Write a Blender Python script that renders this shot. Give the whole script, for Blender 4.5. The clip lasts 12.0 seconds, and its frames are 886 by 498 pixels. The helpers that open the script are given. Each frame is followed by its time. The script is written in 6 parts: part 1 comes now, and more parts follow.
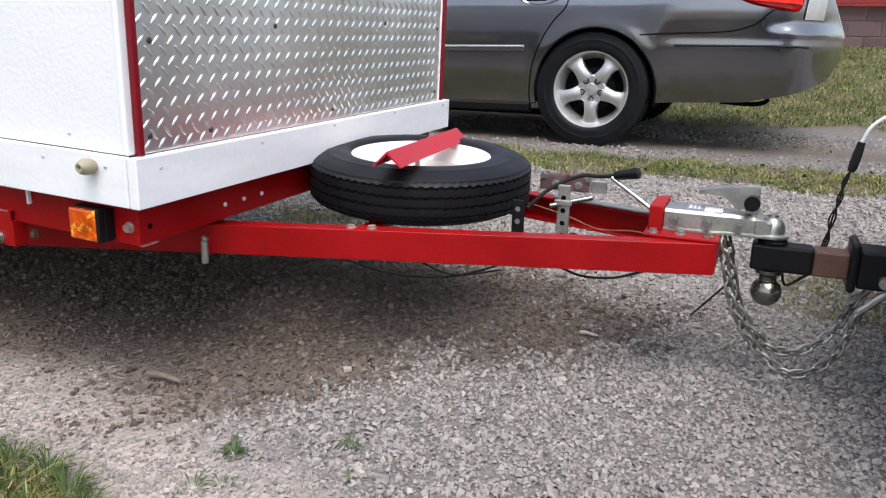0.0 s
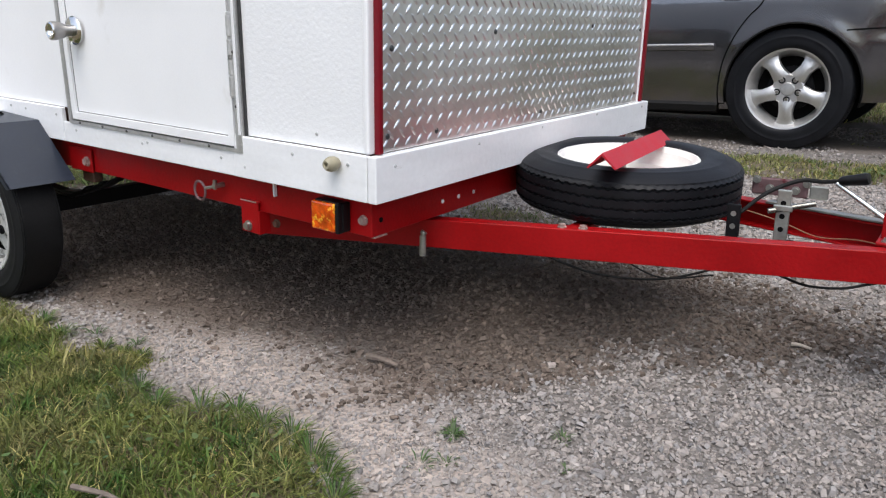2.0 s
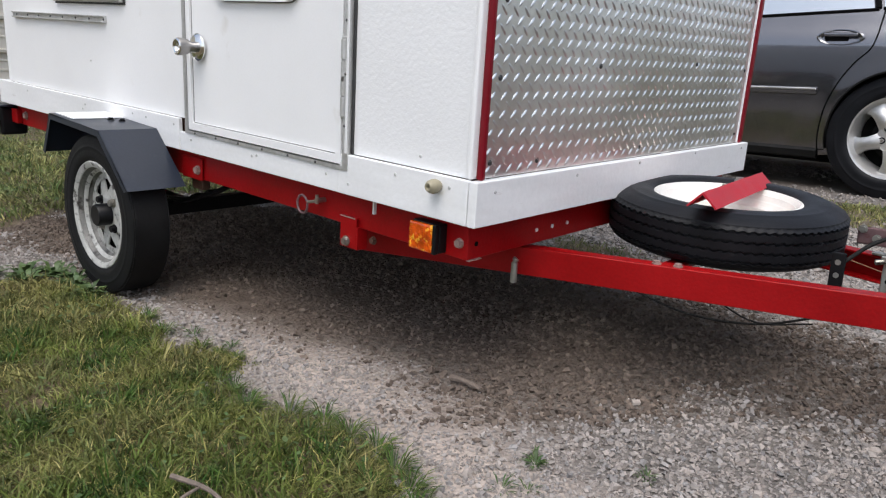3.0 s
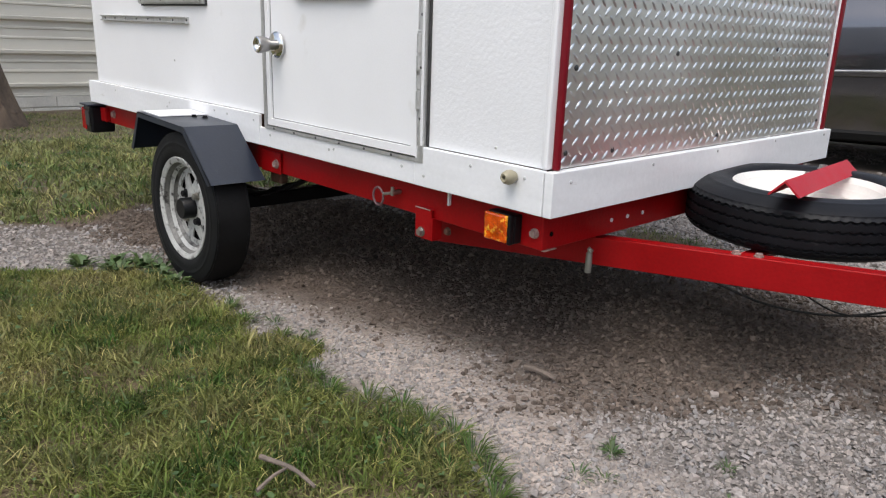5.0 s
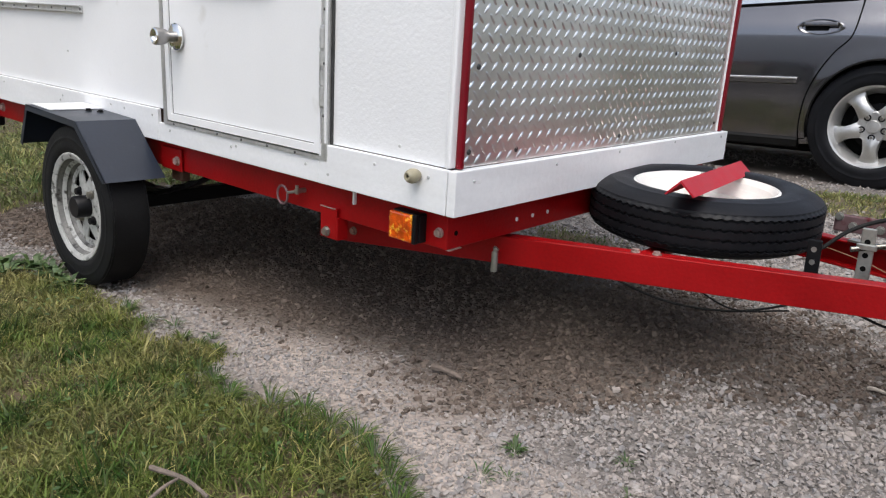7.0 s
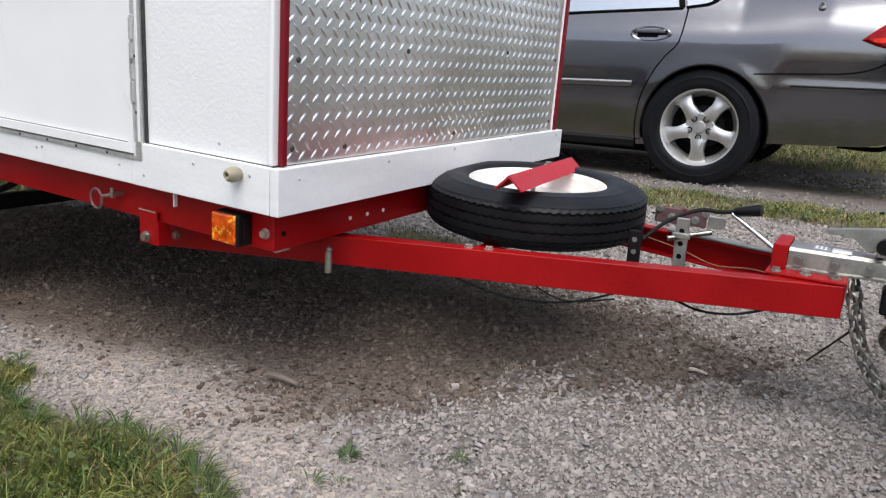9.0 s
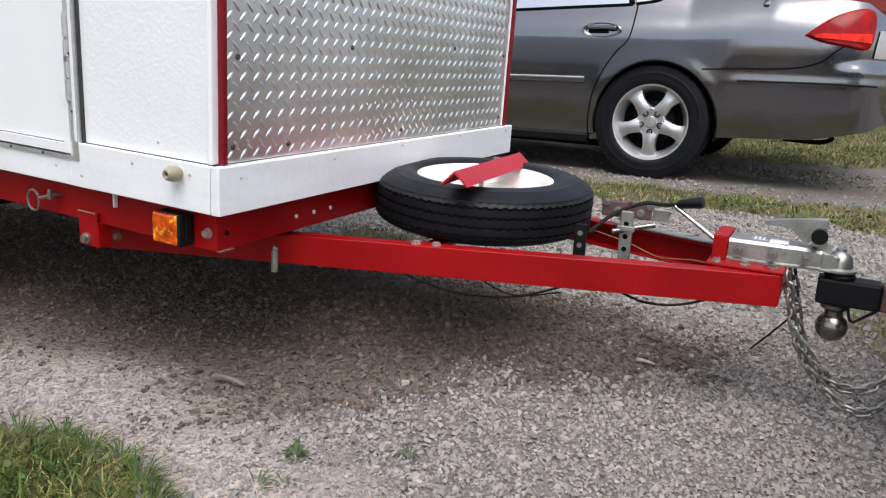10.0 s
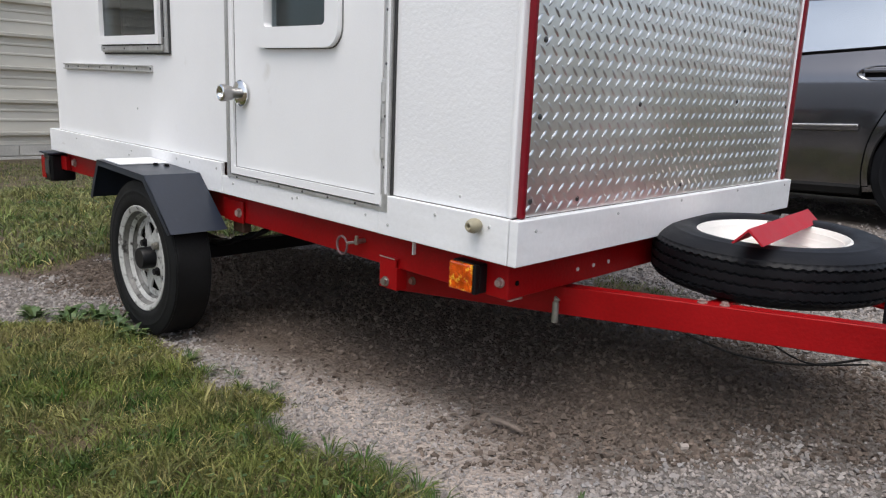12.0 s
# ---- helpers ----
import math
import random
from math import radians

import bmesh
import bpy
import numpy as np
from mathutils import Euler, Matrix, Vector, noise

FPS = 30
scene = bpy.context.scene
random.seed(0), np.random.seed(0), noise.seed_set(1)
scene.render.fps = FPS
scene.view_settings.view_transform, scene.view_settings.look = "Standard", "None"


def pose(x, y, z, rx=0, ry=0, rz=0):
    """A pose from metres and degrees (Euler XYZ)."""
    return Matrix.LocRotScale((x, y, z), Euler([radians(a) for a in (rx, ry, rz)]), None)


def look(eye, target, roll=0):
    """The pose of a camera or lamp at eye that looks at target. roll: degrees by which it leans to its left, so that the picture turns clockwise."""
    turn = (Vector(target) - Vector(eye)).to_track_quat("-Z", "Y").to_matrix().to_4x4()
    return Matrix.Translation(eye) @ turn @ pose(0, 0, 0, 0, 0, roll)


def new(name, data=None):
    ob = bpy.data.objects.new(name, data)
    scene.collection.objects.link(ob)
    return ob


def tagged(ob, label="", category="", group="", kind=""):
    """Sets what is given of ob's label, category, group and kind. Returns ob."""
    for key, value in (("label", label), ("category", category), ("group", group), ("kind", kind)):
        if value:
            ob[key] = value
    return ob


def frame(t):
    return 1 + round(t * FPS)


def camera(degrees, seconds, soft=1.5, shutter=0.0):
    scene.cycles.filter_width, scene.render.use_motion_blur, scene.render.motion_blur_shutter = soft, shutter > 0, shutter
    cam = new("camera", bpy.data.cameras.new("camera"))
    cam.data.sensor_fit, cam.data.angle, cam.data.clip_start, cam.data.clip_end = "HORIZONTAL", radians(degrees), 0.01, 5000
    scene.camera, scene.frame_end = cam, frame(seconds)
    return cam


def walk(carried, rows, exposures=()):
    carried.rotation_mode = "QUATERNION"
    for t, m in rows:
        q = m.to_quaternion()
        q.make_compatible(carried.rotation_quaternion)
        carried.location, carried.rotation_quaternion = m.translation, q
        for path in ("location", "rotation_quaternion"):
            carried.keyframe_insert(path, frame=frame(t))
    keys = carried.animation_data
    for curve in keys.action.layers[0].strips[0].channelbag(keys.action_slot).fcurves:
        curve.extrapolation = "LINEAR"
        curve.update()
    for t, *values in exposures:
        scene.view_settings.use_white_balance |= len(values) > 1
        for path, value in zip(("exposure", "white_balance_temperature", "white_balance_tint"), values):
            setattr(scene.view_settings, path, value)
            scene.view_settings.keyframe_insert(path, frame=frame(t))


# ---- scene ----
cam = camera(61.5, 12.0, soft=1.2)
EXPOSURES = [(0.0, 0.95, 6380, 10), (1.0, 0.90, 6380, 10), (2.0, 0.67, 6430, 10), (3.0, 0.54, 6500, 10), (5.5, 0.54, 6600, 10), (7.0, 0.56, 6560, 10), (9.5, 0.72, 6500, 10), (10.0, 0.75, 6500, 10), (10.5, 0.71, 6500, 10), (11.0, 0.54, 6520, 10), (12.0, 0.42, 6550, 10)]
PATH = [
    (0, (0.928, -0.892, 0.659), (0.166, 0.876, 0.118), 1.0),
    (0.5, (0.922, -0.893, 0.662), (0.179, 0.877, 0.098), 0.8),
    (1, (0.902, -0.918, 0.664), (0.04, 0.794, 0.091), -0.4),
    (1.5, (0.886, -0.945, 0.672), (-0.093, 0.702, 0.1), -1.2),
    (2, (0.856, -0.98, 0.665), (-0.271, 0.58, 0.123), -0.2),
    (2.5, (0.845, -1.013, 0.669), (-0.385, 0.487, 0.179), 1.2),
    (3, (0.839, -1.022, 0.665), (-0.453, 0.428, 0.19), 2.4),
    (3.5, (0.835, -1.044, 0.666), (-0.535, 0.334, 0.188), 2.0),
    (5.5, (0.838, -1.05, 0.665), (-0.574, 0.274, 0.164), 1.0),
    (6, (0.838, -1.042, 0.667), (-0.517, 0.342, 0.171), 2.0),
    (6.5, (0.837, -1.037, 0.659), (-0.501, 0.364, 0.161), 2.0),
    (7, (0.85, -1.015, 0.663), (-0.411, 0.456, 0.166), 2.3),
    (7.2, (0.854, -1.004, 0.656), (-0.347, 0.517, 0.166), 2.8),
    (8.8, (0.881, -0.96, 0.65), (-0.139, 0.696, 0.187), 3.1),
    (9, (0.889, -0.949, 0.647), (-0.088, 0.731, 0.178), 2.9),
    (9.5, (0.907, -0.936, 0.645), (-0.008, 0.771, 0.15), 2.5),
    (10, (0.915, -0.935, 0.647), (0.028, 0.794, 0.175), 2.6),
    (10.5, (0.882, -0.98, 0.659), (-0.201, 0.648, 0.241), 1.3),
    (11, (0.853, -1.018, 0.658), (-0.405, 0.484, 0.259), 1.2),
    (11.5, (0.841, -1.036, 0.661), (-0.521, 0.378, 0.282), 1.3),
    (12, (0.827, -1.024, 0.658), (-0.552, 0.377, 0.291), 1.4),
]
walk(cam, [(t, look(eye, target, roll)) for t, eye, target, roll in PATH], EXPOSURES)


# ---- light ----
def sky_and_sun():
    world = bpy.data.worlds.new("world")
    scene.world = world
    world.use_nodes = True
    nt = world.node_tree
    sky = nt.nodes.new("ShaderNodeTexSky")
    sky.sky_type, sky.sun_disc = "NISHITA", False
    sky.sun_elevation, sky.sun_rotation = radians(SUN_UP), radians(SUN_TURN)
    sky.air_density, sky.dust_density, sky.ozone_density = 1.0, 3.0, 1.5
    pale = nt.nodes.new("ShaderNodeHueSaturation")
    pale.inputs["Saturation"].default_value = 0.65
    nt.links.new(sky.outputs[0], pale.inputs["Color"])
    nt.links.new(pale.outputs[0], nt.nodes["Background"].inputs[0])
    nt.nodes["Background"].inputs[1].default_value = SKY_POWER
    sun = bpy.data.lights.new("sun", "SUN")
    sun.energy, sun.angle, sun.color = SUN_POWER, radians(50), (1.0, 0.985, 0.96)
    a, e = radians(SUN_TURN), radians(SUN_UP)
    d = Vector((math.sin(a) * math.cos(e), math.cos(a) * math.cos(e), math.sin(e)))
    ob = new("sun", sun)
    ob.matrix_world = look(d * 30, (0, 0, 0))


SUN_UP, SUN_TURN, SUN_POWER, SKY_POWER = 63.0, 146.0, 1.2, 0.15
sky_and_sun()


# ---- materials ----
def material(name, color, rough=0.5, metal=0.0, vary=0.12, scale=6.0, grain=0.0, grain_scale=120.0, island=0.0,
             second=None, coat=0.0, spec=0.5, streak=None, blotch=0.0, per_object=0.0, third=None):
    """One surface: base colour with two scales of variation, grain relief, and optional stains of a second colour."""
    m = bpy.data.materials.new(name)
    m.use_nodes = True
    nt = m.node_tree
    n, link = nt.nodes, nt.links.new
    b = n["Principled BSDF"]
    b.inputs["Roughness"].default_value, b.inputs["Metallic"].default_value = rough, metal
    b.inputs["Specular IOR Level"].default_value = spec
    b.inputs["Coat Weight"].default_value, b.inputs["Coat Roughness"].default_value = coat, 0.04
    co = n.new("ShaderNodeTexCoord")
    mp = n.new("ShaderNodeMapping")
    link(co.outputs["Object"], mp.inputs[0])
    if streak:
        mp.inputs["Scale"].default_value = streak
    big = n.new("ShaderNodeTexNoise")
    big.inputs["Scale"].default_value, big.inputs["Detail"].default_value = scale, 6
    link(mp.outputs[0], big.inputs["Vector"])
    fine = n.new("ShaderNodeTexNoise")
    fine.inputs["Scale"].default_value, fine.inputs["Detail"].default_value = grain_scale, 3
    link(co.outputs["Object"], fine.inputs["Vector"])
    tone = n.new("ShaderNodeMapRange")
    tone.inputs[1].default_value, tone.inputs[2].default_value = 0.3, 0.7
    tone.inputs[3].default_value, tone.inputs[4].default_value = 1 - vary, 1 + vary
    link(big.outputs[0], tone.inputs[0])
    tone2 = n.new("ShaderNodeMapRange")
    tone2.inputs[1].default_value, tone2.inputs[2].default_value = 0.3, 0.7
    tone2.inputs[3].default_value, tone2.inputs[4].default_value = 1 - vary * 0.5, 1 + vary * 0.5
    link(fine.outputs[0], tone2.inputs[0])
    mul = n.new("ShaderNodeMath")
    mul.operation = "MULTIPLY"
    link(tone.outputs[0], mul.inputs[0])
    link(tone2.outputs[0], mul.inputs[1])
    value = mul.outputs[0]
    if island or per_object:
        if island:
            r = n.new("ShaderNodeNewGeometry").outputs["Random Per Island"]
        else:
            r = n.new("ShaderNodeObjectInfo").outputs["Random"]
        amount = island or per_object
        ir = n.new("ShaderNodeMapRange")
        ir.inputs[3].default_value, ir.inputs[4].default_value = 1 - amount, 1 + amount
        link(r, ir.inputs[0])
        m2 = n.new("ShaderNodeMath")
        m2.operation = "MULTIPLY"
        link(value, m2.inputs[0])
        link(ir.outputs[0], m2.inputs[1])
        value = m2.outputs[0]
    base = n.new("ShaderNodeRGB")
    base.outputs[0].default_value = (*color, 1)
    col = base.outputs[0]
    if second:
        mix = n.new("ShaderNodeMix")
        mix.data_type = "RGBA"
        mix.inputs[7].default_value = (*second, 1)
        link(col, mix.inputs[6])
        if island:
            g = n.new("ShaderNodeNewGeometry")
            w = n.new("ShaderNodeTexWhiteNoise")
            w.noise_dimensions = "1D"
            link(g.outputs["Random Per Island"], w.inputs["W"])
            link(w.outputs[0], mix.inputs[0])
            if third:
                tint = n.new("ShaderNodeMix")
                tint.data_type = "RGBA"
                tint.inputs[7].default_value = (*third, 1)
                link(mix.outputs[2], tint.inputs[6])
                pick = n.new("ShaderNodeSeparateColor")
                link(w.outputs["Color"], pick.inputs[0])
                link(pick.outputs[2], tint.inputs[0])
                mix = tint
        else:
            st = n.new("ShaderNodeTexNoise")
            st.inputs["Scale"].default_value, st.inputs["Detail"].default_value = scale * 2.3, 8
            link(mp.outputs[0], st.inputs["Vector"])
            mr = n.new("ShaderNodeMapRange")
            mr.inputs[1].default_value, mr.inputs[2].default_value = 0.62 - blotch, 0.75 - blotch
            link(st.outputs[0], mr.inputs[0])
            link(mr.outputs[0], mix.inputs[0])
        col = mix.outputs[2]
    hsv = n.new("ShaderNodeHueSaturation")
    link(col, hsv.inputs["Color"])
    link(value, hsv.inputs["Value"])
    link(hsv.outputs[0], b.inputs["Base Color"])
    rr = n.new("ShaderNodeMapRange")
    rr.inputs[1].default_value, rr.inputs[2].default_value = 0.3, 0.7
    rr.inputs[3].default_value, rr.inputs[4].default_value = max(0.02, rough * 0.85), min(1, rough * 1.15)
    link(big.outputs[0], rr.inputs[0])
    link(rr.outputs[0], b.inputs["Roughness"])
    if grain:
        bump = n.new("ShaderNodeBump")
        bump.inputs["Strength"].default_value, bump.inputs["Distance"].default_value = 1.0, grain
        link(fine.outputs[0], bump.inputs["Height"])
        link(bump.outputs[0], b.inputs["Normal"])
    return m


WHITE = material("white_paint", (0.835, 0.838, 0.842), 0.40, vary=0.03, scale=3, grain=0.00012, grain_scale=300, second=(0.66, 0.64, 0.60), blotch=-0.06)
PEBBLED = material("pebbled_white_panel", (0.83, 0.835, 0.84), 0.36, vary=0.03, scale=3, grain=0.00075, grain_scale=135)
BOARD = material("painted_board", (0.805, 0.81, 0.815), 0.45, vary=0.05, scale=4, grain=0.0006, grain_scale=90, streak=(1, 1, 6), second=(0.55, 0.53, 0.50), blotch=-0.07)
RED = material("red_paint", (0.29, 0.002, 0.0035), 0.44, spec=0.22, vary=0.16, scale=7, grain=0.0005, grain_scale=160, second=(0.30, 0.004, 0.006), blotch=-0.04)
RED_TRIM = material("red_trim_paint", (0.17, 0.002, 0.009), 0.4, spec=0.3, vary=0.1, scale=9, grain=0.0003)
RED_BAR = material("red_faded_paint", (0.42, 0.006, 0.018), 0.5, vary=0.12, scale=14, grain=0.0006, grain_scale=140, second=(0.55, 0.30, 0.30), blotch=-0.12)
ALU = material("plate_aluminium", (0.82, 0.815, 0.80), 0.33, 1.0, vary=0.10, scale=4, grain=0.0003, grain_scale=60)
ALU_TRIM = material("mill_aluminium", (0.56, 0.56, 0.55), 0.45, 0.75, vary=0.16, scale=20, streak=(1, 1, 0.2), second=(0.26, 0.26, 0.255), blotch=-0.04)
ZINC = material("zinc_plated_steel", (0.40, 0.40, 0.37), 0.42, 0.9, vary=0.2, scale=26, grain=0.0004, second=(0.26, 0.25, 0.215), blotch=0.0)
STEEL = material("dull_steel", (0.36, 0.34, 0.30), 0.36, 0.85, vary=0.2, scale=40, second=(0.25, 0.18, 0.12), blotch=-0.02)
CHAIN = material("galvanised_chain", (0.30, 0.29, 0.265), 0.42, 0.8, vary=0.25, scale=30, per_object=0.45, second=(0.13, 0.112, 0.095), blotch=0.02)
CHROME = material("chrome", (0.78, 0.78, 0.77), 0.10, 1.0, vary=0.03)
SATIN = material("satin_nickel", (0.33, 0.32, 0.31), 0.33, 0.9, vary=0.05)
BLACK_STEEL = material("black_steel", (0.006, 0.006, 0.007), 0.5, vary=0.25, scale=12, grain=0.0004, second=(0.022, 0.017, 0.014), blotch=-0.06, spec=0.18)
RUST = material("rusty_steel", (0.085, 0.040, 0.026), 0.62, vary=0.25, scale=30, grain=0.0006, second=(0.03, 0.022, 0.02))
NAVY = material("navy_fender_paint", (0.016, 0.022, 0.036), 0.38, vary=0.12, scale=6, grain=0.0003, second=(0.035, 0.042, 0.055), blotch=-0.04)
RUBBER = material("tyre_rubber", (0.0075, 0.008, 0.010), 0.48, vary=0.25, scale=16, grain=0.0004, grain_scale=200, second=(0.018, 0.0175, 0.018), blotch=-0.05, spec=0.22)
RUBBER_DUSTY = material("dusty_tyre_rubber", (0.008, 0.008, 0.0085), 0.65, vary=0.3, scale=14, grain=0.0006, grain_scale=160, second=(0.022, 0.020, 0.018), blotch=-0.05, spec=0.2)
PLASTIC = material("black_plastic", (0.006, 0.006, 0.007), 0.38, vary=0.15, spec=0.22)
RIM_WHITE = material("white_rim_paint", (0.78, 0.77, 0.73), 0.35, vary=0.05, scale=10, second=(0.45, 0.40, 0.32), blotch=-0.09)
RIM_WORN = material("worn_rim_paint", (0.42, 0.42, 0.40), 0.38, vary=0.2, scale=22, second=(0.05, 0.045, 0.04), blotch=0.06)
RIM_STAINED = material("stained_rim_paint", (0.13, 0.127, 0.118), 0.45, vary=0.35, scale=20, second=(0.018, 0.016, 0.014), blotch=0.09)
TAN = material("tan_plastic", (0.30, 0.27, 0.185), 0.5, vary=0.12, scale=40)
SEAM_GREY = material("grey_seam", (0.16, 0.16, 0.16), 0.6, vary=0.25, scale=30)
SEAL = material("dark_sealant", (0.03, 0.03, 0.03), 0.6, vary=0.3, scale=30)
SCREW = material("screw_head", (0.50, 0.50, 0.49), 0.5, 0.2, vary=0.2)
SCREW_DARK = material("dark_screw_head", (0.10, 0.10, 0.10), 0.4, 0.8, vary=0.2)
PAINTED_BOLT = material("painted_bolt", (0.40, 0.28, 0.25), 0.45, 0.3, vary=0.25, scale=60)
MAROON = material("mottled_maroon_metal", (0.17, 0.105, 0.11), 0.4, 0.3, vary=0.2, scale=20, spec=0.3, second=(0.10, 0.008, 0.014), blotch=0.04)
BALL = material("worn_ball_steel", (0.22, 0.21, 0.185), 0.24, 0.95, vary=0.25, scale=30, second=(0.10, 0.075, 0.05), blotch=0.0)
CAR = material("car_paint", (0.205, 0.205, 0.215), 0.19, 0.92, vary=0.02, scale=2, coat=1.0)
CAR_DARK = material("car_lower_plastic", (0.012, 0.012, 0.012), 0.5, vary=0.08, spec=0.18)
GAP = material("panel_gap", (0.004, 0.004, 0.004), 0.8, spec=0.08)
ALLOY = material("alloy_wheel", (0.62, 0.615, 0.60), 0.33, 0.75, vary=0.10, scale=12)
TOW = material("tow_vehicle_plastic", (0.060, 0.063, 0.074), 0.42, vary=0.06, scale=5)
SIDING = material("beige_metal_siding", (0.66, 0.625, 0.545), 0.5, vary=0.06, scale=1.2, grain=0.0006, second=(0.56, 0.53, 0.46), blotch=-0.05)
BLOCK = material("painted_block", (0.135, 0.082, 0.079), 0.85, vary=0.18, scale=5, grain=0.004, grain_scale=60, per_object=0.14)
MORTAR = material("mortar", (0.24, 0.19, 0.18), 0.9, vary=0.15, scale=9, grain=0.003, grain_scale=70)
RED_WOOD = material("red_wood_siding", (0.22, 0.018, 0.014), 0.6, vary=0.15, scale=6, grain=0.001)
CONCRETE = material("concrete", (0.52, 0.50, 0.45), 0.85, vary=0.15, scale=4, grain=0.002, grain_scale=80)
BARK = material("bark", (0.13, 0.095, 0.068), 0.9, vary=0.35, scale=9, grain=0.012, grain_scale=26, streak=(1, 1, 0.3), second=(0.07, 0.05, 0.04), blotch=0.05)
PALE_WOOD = material("pale_split_wood", (0.42, 0.37, 0.31), 0.85, vary=0.2, scale=60, grain=0.0008)
TWIG = material("dry_twig", (0.17, 0.135, 0.11), 0.85, vary=0.3, scale=40, grain=0.001)
# Darker copy of the gravel: soil coating plus painted shade under the trailer.
SOIL_SHADE_STONES = material("soil_and_shade_stones", (0.172, 0.137, 0.113), 0.95, vary=0.2, scale=40, grain=0.0008, grain_scale=220, island=0.26, second=(0.110, 0.088, 0.073), spec=0.08)
STONES = material("gravel_stones", (0.345, 0.313, 0.288), 0.92, vary=0.16, scale=45, grain=0.0008, grain_scale=220, island=0.19, second=(0.256, 0.250, 0.248), third=(0.305, 0.270, 0.244), spec=0.12)
LEAF = material("weed_leaves", (0.052, 0.098, 0.032), 0.55, vary=0.25, scale=12, island=0.35, second=(0.085, 0.125, 0.04), spec=0.35)
# Yellow blotches paint the bright glow of the lens facets.
AMBER = material("amber_lens", (0.62, 0.075, 0.002), 0.12, vary=0.45, scale=34, grain=0.002, grain_scale=150, second=(1.0, 0.52, 0.04), coat=0.8, blotch=0.08)
RED_LENS = material("red_lens", (0.26, 0.002, 0.003), 0.22, vary=0.4, scale=16, second=(0.40, 0.005, 0.006), blotch=0.0, spec=0.22)
ORANGE_LENS = material("bright_red_lens", (0.75, 0.020, 0.006), 0.2, vary=0.3, scale=20, second=(0.90, 0.06, 0.015), blotch=0.02, spec=0.22)
CLEAR_LENS = material("clear_lens", (0.40, 0.385, 0.37), 0.12, 0.2, vary=0.1, scale=20, coat=0.8)
CABLE = material("black_cable", (0.014, 0.014, 0.014), 0.65, vary=0.2, spec=0.15)
TAN_WIRE = material("tan_wire", (0.26, 0.12, 0.07), 0.5, vary=0.1)
WHITE_WIRE = material("white_wire", (0.7, 0.7, 0.68), 0.4, vary=0.1)
CURTAIN = material("dark_interior", (0.05, 0.05, 0.055), 0.8, vary=0.35, scale=5, streak=(1, 1, 0.15))
CAR_MIRROR_GLASS = material("car_window", (0.58, 0.64, 0.68), 0.04, 0.80, vary=0.02, coat=1.0, spec=1.0)
PLATE_INK = material("decal_grey", (0.35, 0.36, 0.42), 0.5, vary=0.2, scale=60)


def glass(name, tint, rough=0.03):
    m = bpy.data.materials.new(name)
    m.use_nodes = True
    b = m.node_tree.nodes["Principled BSDF"]
    b.inputs["Base Color"].default_value = (*tint, 1)
    b.inputs["Roughness"].default_value, b.inputs["IOR"].default_value = rough, 1.33
    b.inputs["Transmission Weight"].default_value = 1.0
    return m


